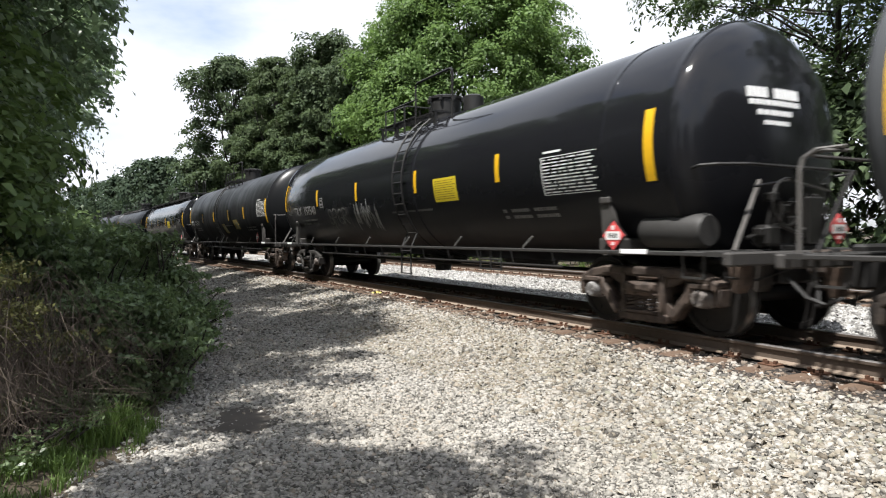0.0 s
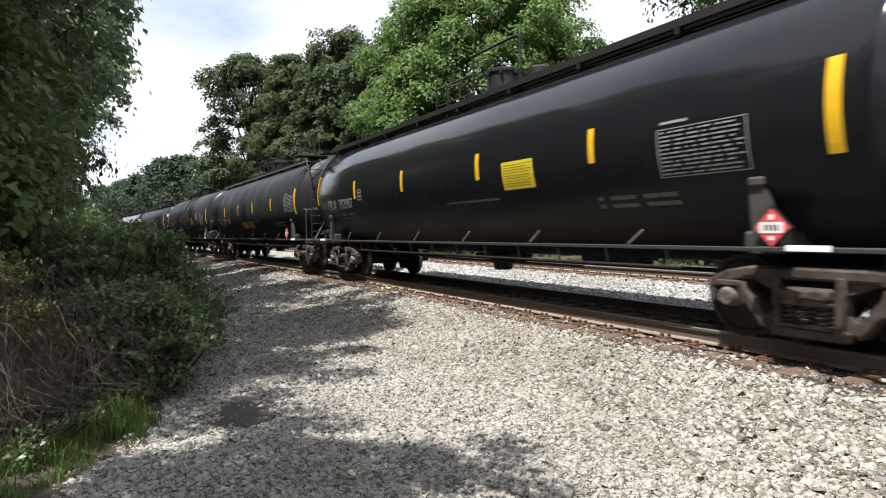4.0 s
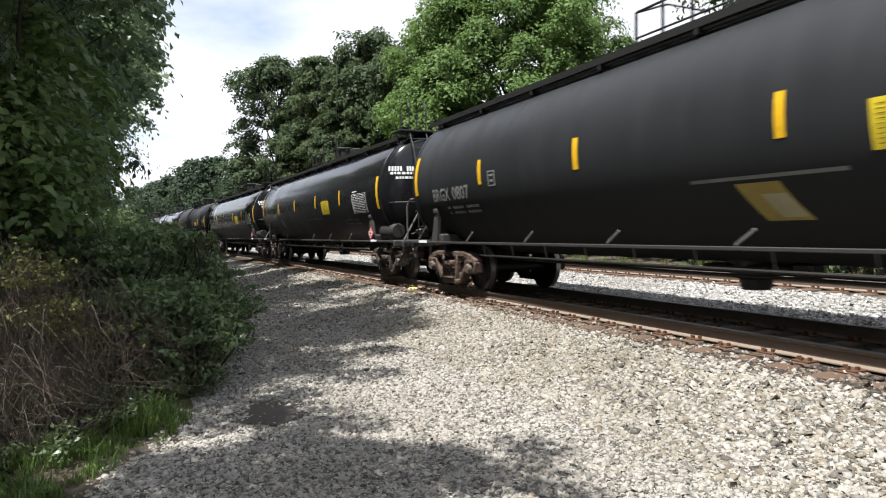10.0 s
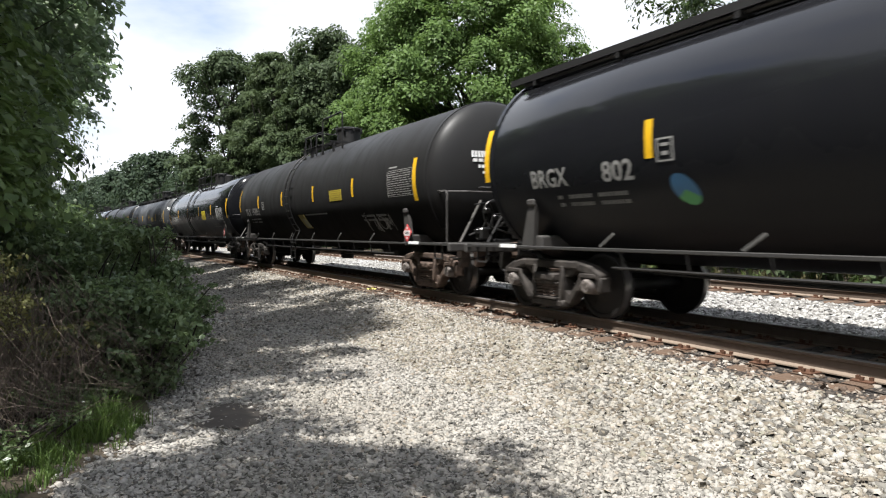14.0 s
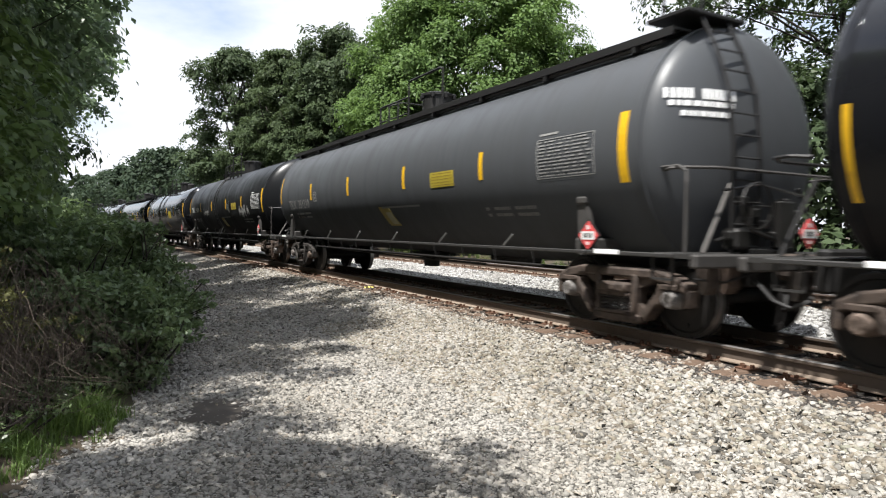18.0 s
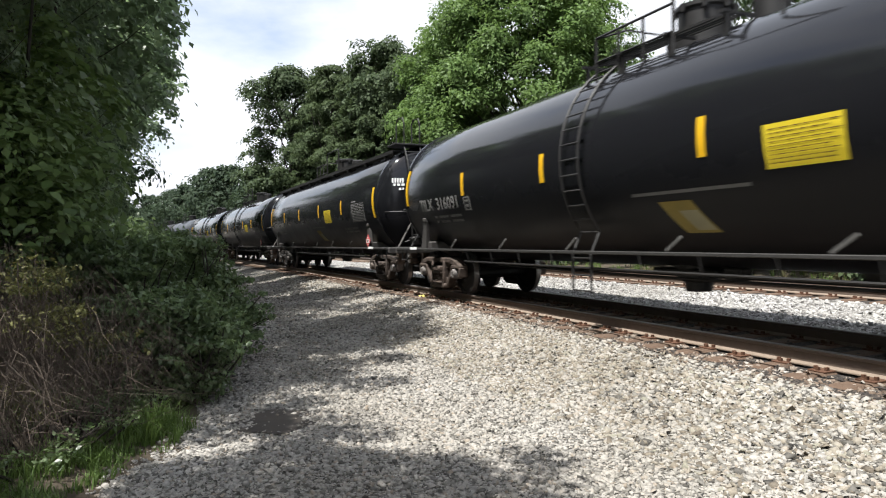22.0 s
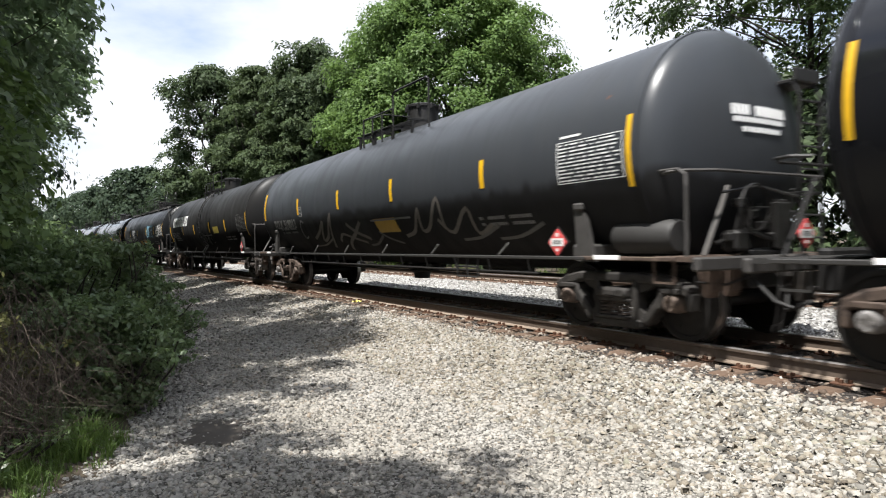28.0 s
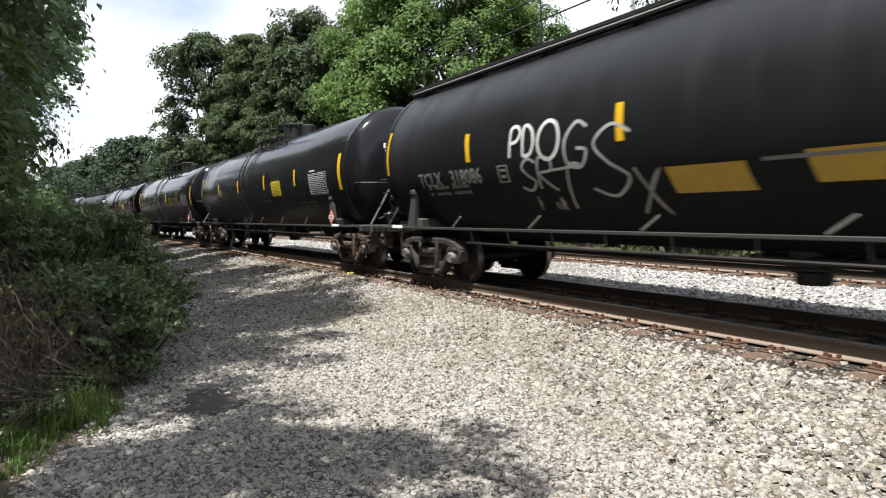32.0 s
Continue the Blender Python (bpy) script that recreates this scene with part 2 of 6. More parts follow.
STONE_TINTS = [(0.0, (0.072, 0.066, 0.057)), (0.16, (0.180, 0.170, 0.150)), (0.38, (0.318, 0.304, 0.274)), (0.65, (0.365, 0.342, 0.308)), (0.87, (0.392, 0.374, 0.338)), (1.0, (0.29, 0.243, 0.190))]
BALLAST_TINTS = [(0.0, (0.15, 0.143, 0.135)), (0.3, (0.31, 0.302, 0.292)), (0.7, (0.42, 0.415, 0.40)), (1.0, (0.52, 0.515, 0.50))]
M_STONE = stone_material("crushed_limestone", STONE_TINTS)
M_BALLAST = stone_material("ballast_stone", BALLAST_TINTS)
M_TAN = stone_material("tan_stained_stone", [(0.0, (0.115, 0.095, 0.072)), (0.4, (0.225, 0.196, 0.152)), (0.8, (0.305, 0.275, 0.226)), (1.0, (0.24, 0.235, 0.185))])
M_BED = gravel_bed("gravel_bed", 0.04, [(at, tuple(c * 0.98 for c in col)) for at, col in STONE_TINTS], (0.030, 0.028, 0.025))
M_BED_PALE = gravel_bed("ballast_bed", 0.07, BALLAST_TINTS, (0.16, 0.155, 0.15))
M_DAMP = plain("damp_dark_soil", (0.055, 0.044, 0.034), 0.8, 0, 0.5, 14)
M_SOIL = plain("leaf_litter_soil", (0.085, 0.065, 0.042), 0.95, vary=0.6, scale=6)
# dusty foot, coloured paler than the web to carry the sun falling on it
M_FOOT = plain("dusty_rail_foot", (0.265, 0.205, 0.155), 0.85, 0.0, 0.45, 9)
# oily stones, tinted darker still to deepen the train's shade on them
M_OILY_SHADED = stone_material("oily_stone", [(0.0, (0.022, 0.018, 0.016)), (0.6, (0.050, 0.040, 0.034)), (1.0, (0.090, 0.076, 0.064))])
M_DECAL = plain("deep_blue_decal", (0.045, 0.150, 0.290), 0.45, 0, 0.3, 9)
M_RAIL = plain("rusty_rail_steel", (0.160, 0.121, 0.094), 0.75, 0.2, 0.5, 9)
M_RAIL_TOP = plain("worn_rail_head", (0.30, 0.28, 0.27), 0.45, 0.7, 0.3, 6)
M_RUSTY_STONE = stone_material("rust_stained_stone", [(0.0, (0.085, 0.058, 0.042)), (0.4, (0.17, 0.125, 0.092)), (0.8, (0.28, 0.24, 0.20)), (1.0, (0.42, 0.39, 0.35))])
# oily bed whose colours are lowered further, standing in for shade under the train
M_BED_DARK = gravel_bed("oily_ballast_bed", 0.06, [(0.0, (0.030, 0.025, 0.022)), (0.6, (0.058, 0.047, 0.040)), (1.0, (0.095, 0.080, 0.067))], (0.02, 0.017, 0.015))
M_TIE = plain("weathered_tie_wood", (0.150, 0.096, 0.064), 0.9, 0, 0.55, 7)
M_PLATE = plain("rusty_tie_plate", (0.13, 0.062, 0.035), 0.85, 0.2, 0.4, 14)
M_RUST = castings("rust_brown_casting", (0.108, 0.072, 0.053), (0.030, 0.027, 0.024))
M_STEEL = plain("pale_bracket_steel", (0.14, 0.137, 0.130), 0.55, 0.2, 0.4, 12)
M_SADDLE = plain("dusty_saddle_steel", (0.060, 0.056, 0.052), 0.7, 0.0, 0.6, 7)
M_GRIME = plain("greasy_black_steel", (0.015, 0.014, 0.0135), 0.6, 0.0, 0.5, 8)
M_WHEEL = plain("brown_wheel_steel", (0.013, 0.011, 0.010), 0.65, 0.2, 0.5, 9)
M_TREAD = plain("polished_tread", (0.42, 0.40, 0.38), 0.35, 0.9, 0.3, 9)
M_HUB = castings("dusty_bearing_cap", (0.150, 0.108, 0.083), (0.25, 0.245, 0.24))
M_GALV = plain("worn_grey_steel", (0.17, 0.16, 0.15), 0.6, 0.3, 0.45, 12)
M_GALV_DARK = plain("oily_brake_steel", (0.040, 0.038, 0.036), 0.32, 0.5, 0.5, 12)
M_SILL = plain("grimy_sill_steel", (0.040, 0.038, 0.036), 0.65, 0.1, 0.5, 10)
M_SCRAP = plain("pale_yellow_plastic", (0.70, 0.58, 0.16), 0.5, 0, 0.2, 9)
M_BRACKET = plain("dull_bracket_steel", (0.075, 0.07, 0.066), 0.65, 0.2, 0.5, 12)
M_YELLOW = plain("yellow_reflective_tape", (0.80, 0.46, 0.012), 0.5, 0, 0.22, 9)
M_LEMON = plain("lemon_yellow_panel", (0.72, 0.56, 0.030), 0.5, 0, 0.22, 7)
M_FADED = plain("greenish_yellow_panel", (0.47, 0.365, 0.040), 0.55, 0, 0.25, 9)
M_AMBER = plain("faded_yellow_panel", (0.48, 0.29, 0.03), 0.6, 0, 0.35, 6)
M_OLIVE = plain("grimy_olive_yellow_panel", (0.30, 0.225, 0.045), 0.65, 0, 0.45, 5)
M_PRINT = plain("worn_brown_print", (0.16, 0.10, 0.02), 0.6, 0, 0.4, 9)
M_PATCH = plain("washed_out_panel_paint", (0.36, 0.33, 0.20), 0.65, 0, 0.4, 5)
M_WHITE = plain("white_stencil_paint", (0.74, 0.74, 0.72), 0.6, 0, 0.2, 10)
M_BRIGHT = plain("fresh_white_stencil_paint", (0.86, 0.86, 0.85), 0.5, 0, 0.1, 10)
M_DIM = plain("dusty_stencil_paint", (0.32, 0.315, 0.30), 0.7, 0, 0.45, 9)
M_FAINT = plain("faded_stencil_paint", (0.115, 0.112, 0.106), 0.7, 0, 0.5, 9)
M_WORN = plain("worn_stencil_paint", (0.20, 0.197, 0.19), 0.7, 0, 0.5, 9)
M_BLUE = plain("pale_blue_spray_paint", (0.22, 0.42, 0.55), 0.6, 0, 0.25, 9)
M_SPRAY = plain("pale_grey_spray_paint", (0.48, 0.48, 0.47), 0.65, 0, 0.45, 7)
M_MOSS = plain("grey_green_spray_paint", (0.115, 0.150, 0.125), 0.7, 0, 0.45, 7)
M_TANPAINT = plain("tan_spray_paint", (0.185, 0.165, 0.145), 0.7, 0, 0.7, 4)
M_GREEN = plain("green_decal", (0.08, 0.30, 0.10), 0.5, 0, 0.2, 9)
M_RED = plain("red_placard", (0.66, 0.085, 0.085), 0.5, 0, 0.2, 9)
M_BARK = plain("bark", (0.045, 0.037, 0.030), 0.95, 0, 0.6, 9)
M_LEAF_LEFT = foliage("dark_glossy_leaves", (0.115, 0.172, 0.108), (0.262, 0.352, 0.206), 0.42, 0.58, 0.65)
# brighter green replaces the sun that crowns above keep off the saplings
M_LEAF_SUN = foliage("light_sapling_leaves", (0.095, 0.155, 0.052), (0.210, 0.300, 0.105), 0.40, 0.5)
M_LEAF_RAGGED = foliage("loose_dark_leaves", (0.036, 0.066, 0.026), (0.095, 0.145, 0.052), 0.40, 0.40)
M_LEAF_BUSH = foliage("shrub_leaves", (0.085, 0.138, 0.068), (0.235, 0.325, 0.145), 0.36, 0.42, 0.6)
M_LEAF_MAPLE = foliage("bright_maple_leaves", (0.086, 0.152, 0.050), (0.198, 0.304, 0.098), 0.45, 0.42, 0.12)
M_LEAF_OAK = foliage("oak_leaves", (0.044, 0.070, 0.036), (0.108, 0.148, 0.074), 0.5, 0.32, 0.10)
M_LEAF_PINE = foliage("pine_needles", (0.050, 0.080, 0.038), (0.115, 0.155, 0.074), 0.5, 0.3, 0.10)
M_LEAF_FAR = foliage("distant_leaves", (0.032, 0.054, 0.035), (0.074, 0.106, 0.064), 0.6, 0.35, 0.12)
M_GRASS = foliage("grass_blades", (0.075, 0.135, 0.035), (0.195, 0.295, 0.080), 0.45, 0.35)
M_STRAW = foliage("dry_grass_blades", (0.120, 0.115, 0.055), (0.260, 0.240, 0.120), 0.6, 0.3)
M_DRY = plain("dead_twigs", (0.115, 0.087, 0.066), 0.9, 0, 0.45, 20)
M_DRYLEAF = foliage("withered_leaves", (0.130, 0.122, 0.052), (0.260, 0.265, 0.095), 0.6, 0.3)

# ---- mesh building ----


class Geo:
    """Collects vertices and faces for one mesh."""

    def __init__(self):
        self.v, self.f, self.m = [], [], []

    def add(self, verts, faces, slot=0):
        n = len(self.v)
        self.v += [tuple(p) for p in verts]
        self.f += [tuple(n + i for i in f) for f in faces]
        self.m += [slot] * len(faces)
        return self

    def box(self, c, size, m=None, bevel=0.0, slot=0):
        hx, hy, hz = (d / 2 for d in size)
        b = min(bevel, hx * 0.45, hy * 0.45, hz * 0.45)
        verts, faces = [], []
        if b <= 0:
            verts = [(x, y, z) for x in (-hx, hx) for y in (-hy, hy) for z in (-hz, hz)]
            faces = [(0, 1, 3, 2), (4, 6, 7, 5), (0, 4, 5, 1), (2, 3, 7, 6), (0, 2, 6, 4), (1, 5, 7, 3)]
        else:
            bm = bmesh.new()
            bmesh.ops.create_cube(bm, size=1)
            for p in bm.verts:
                p.co = Vector((p.co.x * size[0], p.co.y * size[1], p.co.z * size[2]))
            bmesh.ops.bevel(bm, geom=bm.edges[:], offset=b, segments=1, affect="EDGES")
            bm.verts.index_update()
            verts = [p.co.copy() for p in bm.verts]
            faces = [[q.index for q in f.verts] for f in bm.faces]
            bm.free()
        m = (Matrix.Translation(c) @ m) if m else Matrix.Translation(c)
        return self.add([m @ Vector(p) for p in verts], faces, slot)

    def tube(self, pts, r, n=6, closed=False, slot=0):
        pts = [Vector(p) for p in pts]
        radii = r if isinstance(r, (list, tuple)) else [r] * len(pts)
        verts, faces, side = [], [], None
        for i, p in enumerate(pts):
            d = (pts[(i + 1) % len(pts)] - pts[i - 1]) if closed else (pts[min(i + 1, len(pts) - 1)] - pts[max(i - 1, 0)])
            d.normalize()
            if side is None:
                side = d.cross(Vector((0, 0, 1)) if abs(d.z) < 0.9 else Vector((1, 0, 0))).normalized()
            side = (side - d * side.dot(d)).normalized()
            up = d.cross(side)
            for k in range(n):
                a = 2 * math.pi * k / n
                verts.append(p + (side * math.cos(a) + up * math.sin(a)) * radii[i])
        rings = len(pts)
        for i in range(rings if closed else rings - 1):
            j = (i + 1) % rings
            for k in range(n):
                l = (k + 1) % n
                faces.append((i * n + k, i * n + l, j * n + l, j * n + k))
        if not closed:
            faces += [tuple(range(n))[::-1], tuple((rings - 1) * n + k for k in range(n))]
        return self.add(verts, faces, slot)

    def lathe(self, profile, axis="X", n=48, c=(0, 0, 0), slots=None):
        """profile: (along the axis, radius)."""
        verts, faces, sl = [], [], []
        for a, r in profile:
            for k in range(n):
                t = 2 * math.pi * k / n
                u, w = r * math.cos(t), r * math.sin(t)
                q = (a, u, w) if axis == "X" else ((u, a, w) if axis == "Y" else (u, w, a))
                verts.append((q[0] + c[0], q[1] + c[1], q[2] + c[2]))
        start = len(self.f)
        for i in range(len(profile) - 1):
            for k in range(n):
                l = (k + 1) % n
                faces.append((i * n + k, i * n + l, (i + 1) * n + l, (i + 1) * n + k))
                sl.append(slots[i] if slots else 0)
        faces += [tuple(range(n)), tuple((len(profile) - 1) * n + k for k in range(n))[::-1]]
        sl += [sl[0], sl[-1]]
        self.add(verts, faces)
        self.m[start:] = sl
        return self

    def prism(self, poly, y0, y1, slot=0):
        """A polygon in x and z, drawn out from y0 to y1."""
        n = len(poly)
        verts = [(x, y0, z) for x, z in poly] + [(x, y1, z) for x, z in poly]
        faces = [tuple(range(n)), tuple(range(n, 2 * n))[::-1]] + [(i, n + i, n + (i + 1) % n, (i + 1) % n) for i in range(n)]
        return self.add(verts, faces, slot)

    def mesh(self, name, *mats, smooth=False, angle=None):
        me = bpy.data.meshes.new(name)
        me.from_pydata(self.v, [], self.f)
        for mat in mats:
            me.materials.append(mat)
        if len(mats) > 1:
            me.polygons.foreach_set("material_index", self.m)
        bm = bmesh.new()
        bm.from_mesh(me)
        bmesh.ops.recalc_face_normals(bm, faces=bm.faces)
        bm.to_mesh(me)
        bm.free()
        if smooth:
            me.shade_smooth()
            if angle:
                me.set_sharp_from_angle(angle=radians(angle))
        return me


def part(name, data, parent, label="", at=None):
    """Links a mesh as one part under a thing or under a part."""
    ob = new(name, data)
    ob.parent = parent
    if at is not None:
        ob.matrix_basis = at
    return tagged(ob, label) if label else ob


def quads_mesh(name, verts, loops, mat, per=4):
    """A mesh from numpy arrays, all faces with the same number of corners."""
    me = bpy.data.meshes.new(name)
    n = len(loops) // per
    me.vertices.add(len(verts))
    me.vertices.foreach_set("co", np.asarray(verts, np.float32).ravel())
    me.loops.add(len(loops))
    me.loops.foreach_set("vertex_index", np.asarray(loops, np.int32))
    me.polygons.add(n)
    me.polygons.foreach_set("loop_start", np.arange(n, dtype=np.int32) * per)
    me.update(calc_edges=True)
    me.materials.append(mat)
    return me


# ---- the plan: a track on a wide left-hand curve ----
TH, BEND, OFF, RAIL_Z = 0.49143, 0.00135894, 7.1686, 0.519
TRACK_TWO, RAIL_TWO_Z = -5.03, 0.75
TIE_TOP = RAIL_Z - 0.185


def heading(s):
    return TH + BEND * s


def track(s, d=0.0, z=0.0):
    """The place s metres along the first track, d metres off its middle towards the camera, at height z."""
    h = heading(s)
    return Vector((OFF * math.cos(TH) + (math.cos(h) - math.cos(TH)) / BEND - d * math.cos(h),
                   OFF * math.sin(TH) + (math.sin(h) - math.sin(TH)) / BEND - d * math.sin(h), z))


PROFILE = [(-700, 3.0), (-120, 2.5), (-60, 1.8), (-24, 0.9), (-14, 0.45), (-10, 0.35), (-8.3, 0.40), (-7.0, 0.52), (-6.4, 0.545), (-3.7, 0.545),
           (-3.0, 0.44), (-2.1, 0.325), (-1.5, 0.318), (1.35, 0.318), (1.7, 0.27), (2.5, 0.13), (3.6, 0.03), (5.0, 0.0), (6.6, 0.0), (8.0, 0.06),
           (12.0, 0.25), (25, 0.6), (80, 1.5), (500, 3.0)]


def ground_height(s, d):
    z = float(np.interp(d, [a for a, _ in PROFILE], [b for _, b in PROFILE]))
    return z + 0.025 * noise.noise(Vector((s * 0.5, d * 0.5, 0))) * (1 if d > 2 or d < -8 else 0.3)

# ---- ground, ballast, tracks ----


SOIL_AT = (6.30, 5.92)              # along and off the track: bare soil among the gravel


def gravel_edge(s):
    """How far from the track the gravel reaches before the plants begin."""
    return float(np.interp(s, [1.6, 3.0, 4.3, 5.2, 5.8, 6.8, 7.9, 9.7, 14.0], [8.6, 7.7, 7.4, 7.25, 6.9, 6.65, 6.4, 6.3, 6.5]))


def make_ground():
    ss = [-700, -400, -220, -120, -70, -40, -25] + [x * 0.5 for x in range(-30, 121)] + list(range(62, 160, 3)) + [175, 200, 240, 300, 400, 550, 700]
    dd = sorted({a for a, _ in PROFILE} | {x * 0.4 for x in range(-30, 31)} | {-45, -35, -18, 16, 20, 40, 140, 260, -200, -400})
    geo = Geo()
    def edge_at(s):
        return gravel_edge(s) + 0.12 * noise.noise(Vector((s * 0.9, 3.0, 0)))
    for s in ss:
        border = edge_at(s)
        nearest = min(dd, key=lambda v: abs(v - border))
        for d in dd:
            d = border if d == nearest else d
            geo.v.append(tuple(track(s, d, ground_height(s, d))))
    w = len(dd)
    for i in range(len(ss) - 1):
        for j in range(w - 1):
            mid = (dd[j] + dd[j + 1]) / 2
            edge = (edge_at(ss[i]) + edge_at(ss[i + 1])) / 2
            geo.f.append((i * w + j, (i + 1) * w + j, (i + 1) * w + j + 1, i * w + j + 1))
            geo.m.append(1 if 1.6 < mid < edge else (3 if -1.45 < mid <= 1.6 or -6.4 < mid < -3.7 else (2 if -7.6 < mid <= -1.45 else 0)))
    ob = new("ground", geo.mesh("ground", M_SOIL, M_BED, M_BED_PALE, M_BED_DARK, smooth=True))
    tagged(ob, "pale crushed gravel beside the track, soil under the trees", "ground", kind="structure")


def rail_mesh(name, d, z, s0, s1, step):
    """A rail: foot, web and head swept along the curve; the running surface is worn bright."""
    prof = [(-0.070, -0.172), (0.070, -0.172), (0.070, -0.160), (0.012, -0.140), (0.009, -0.045), (0.034, -0.036), (0.036, -0.008),
            (0.028, 0.0), (-0.028, 0.0), (-0.036, -0.008), (-0.034, -0.036), (-0.009, -0.045), (-0.012, -0.140), (-0.070, -0.160)]
    geo, n = Geo(), len(prof)
    count = int((s1 - s0) / step) + 1
    for i in range(count):
        s = s0 + (s1 - s0) * i / (count - 1)
        geo.v += [tuple(track(s, d + a, z + b)) for a, b in prof]
        if i:
            for k in range(n):
                l = (k + 1) % n
                geo.f.append(((i - 1) * n + k, (i - 1) * n + l, i * n + l, i * n + k))
                geo.m.append(1 if k in (6, 7, 8) else (2 if k in (1, 2, 12, 13) else 0))
    return geo.mesh(name, M_RAIL, M_RAIL_TOP, M_FOOT)


def make_track(name, d0, rail_z, s0, s1, label):
    line = tagged(new(name), label, "railway track", kind="structure")
    for d in (-0.7535, 0.7535):
        part("rail", rail_mesh("rail", d0 + d, rail_z, -60, 330, 3.0), line, "rusty steel rail with a worn bright head")
    rng = random.Random(5)
    ties = [Geo().box((0, 0, -0.09), (2.6, 0.225, 0.18), bevel=0.012 + 0.01 * k).mesh("tie", M_TIE) for k in range(2)]
    plates = Geo()
    plates.box((0, 0, 0.008), (0.36, 0.19, 0.016), bevel=0.004)
    for x, y in ((-0.10, -0.06), (-0.10, 0.06), (0.10, -0.06), (0.10, 0.06), (0.15, 0.0), (-0.15, 0.0)):
        plates.box((x, y, 0.032), (0.034, 0.03, 0.035))
    plate = plates.mesh("tie_plate", M_PLATE)
    anchor = Geo().box((0, 0, 0.006), (0.17, 0.05, 0.05), bevel=0.01).mesh("rail_anchor", M_PLATE)
    s = s0
    while s < s1:
        h = heading(s)
        m = Matrix.Translation(track(s, d0 + rng.uniform(-0.04, 0.07), rail_z - 0.180 + rng.uniform(-0.006, 0.004))) @ pose(0, 0, 0, 0, 0, math.degrees(h) + rng.uniform(-1.2, 1.2))
        tie = part("tie", ties[rng.random() < 0.5], line, at=m)
        if s < 34:
            for x in (-0.7535, 0.7535):
                part("tie_plate", plate, tie, at=pose(x, 0, 0.001))
        s += 0.495 + rng.uniform(-0.02, 0.02)
    return line


def scatter(name, mat, zones, seed, label):
    """Crushed stones: angular blocks with eight corners each, sunk into the bed."""
    rng = np.random.default_rng(seed)
    base = np.array([(x, y, z) for x in (-1, 1) for y in (-1, 1) for z in (-1, 1)], float)
    quads = np.array([(0, 1, 3, 2), (4, 6, 7, 5), (0, 4, 5, 1), (2, 3, 7, 6), (1, 5, 7, 3)])      # the sunk underside is left open
    verts = []
    for s0, s1, d0, d1, density, lo, hi in zones:
        n = int((s1 - s0) * (d1 - d0) * density)
        s, d = rng.uniform(s0, s1, n), rng.uniform(d0, d1, n)
        border = np.array([gravel_edge(a) for a in s]) + rng.normal(0, 0.10, n)
        bare = ((s - SOIL_AT[0]) / 0.42) ** 2 + ((d - SOIL_AT[1]) / 0.30) ** 2 < rng.uniform(0.35, 1.1, n)
        keep = ((d < border) | (d < 4.0)) & ~(bare & (rng.random(n) < 0.82))
        s, d, n = s[keep], d[keep], int(keep.sum())
        size = lo + (hi - lo) * rng.random(n) ** 2.2
        dims = size[:, None] * np.stack([rng.uniform(0.75, 1.25, n), rng.uniform(0.6, 1.0, n), rng.uniform(0.30, 0.58, n)], 1) / 2
        p = base[None] * dims[:, None] * rng.uniform(0.70, 1.18, (n, 8, 1)) + rng.normal(0, 0.12, (n, 8, 3)) * size[:, None, None] * np.array([1, 1, 0.45])
        q = rng.normal(0, 1, (n, 4)) * [1.0, 0.20, 0.20, 1.0]
        q /= np.linalg.norm(q, axis=1)[:, None]
        w, x, y, z = q.T
        rot = np.stack([1 - 2 * (y * y + z * z), 2 * (x * y - z * w), 2 * (x * z + y * w), 2 * (x * y + z * w), 1 - 2 * (x * x + z * z),
                        2 * (y * z - x * w), 2 * (x * z - y * w), 2 * (y * z + x * w), 1 - 2 * (x * x + y * y)], 1).reshape(n, 3, 3)
        p = np.einsum("nij,nkj->nki", rot, p)
        h = TH + BEND * s
        zz = np.interp(d, [a for a, _ in PROFILE], [b for _, b in PROFILE])
        zz += 0.025 * np.array([noise.noise(Vector((a * 0.5, b * 0.5, 0))) for a, b in zip(s, d)]) * np.where((d > 2) | (d < -8), 1, 0.3)
        where = np.stack([OFF * math.cos(TH) + (np.cos(h) - math.cos(TH)) / BEND - d * np.cos(h),
                          OFF * math.sin(TH) + (np.sin(h) - math.sin(TH)) / BEND - d * np.sin(h), zz + dims[:, 2] * rng.uniform(-0.15, 0.75, n)], 1)
        verts.append(p + where[:, None])
    verts = np.concatenate(verts)
    n = len(verts)
    loops = (quads[None] + 8 * np.arange(n)[:, None, None]).ravel()
    ob = new(name, quads_mesh(name, verts.reshape(-1, 3), loops, mat))
    tagged(ob, label, "gravel", kind="stuff")


make_ground()
main_track = make_track("railway_track", 0.0, RAIL_Z, -6, 62, "rusty railway track on wooden ties in ballast")
far_track = make_track("railway_track", TRACK_TWO, RAIL_TWO_Z, -4, 60, "second rusty railway track on pale ballast")
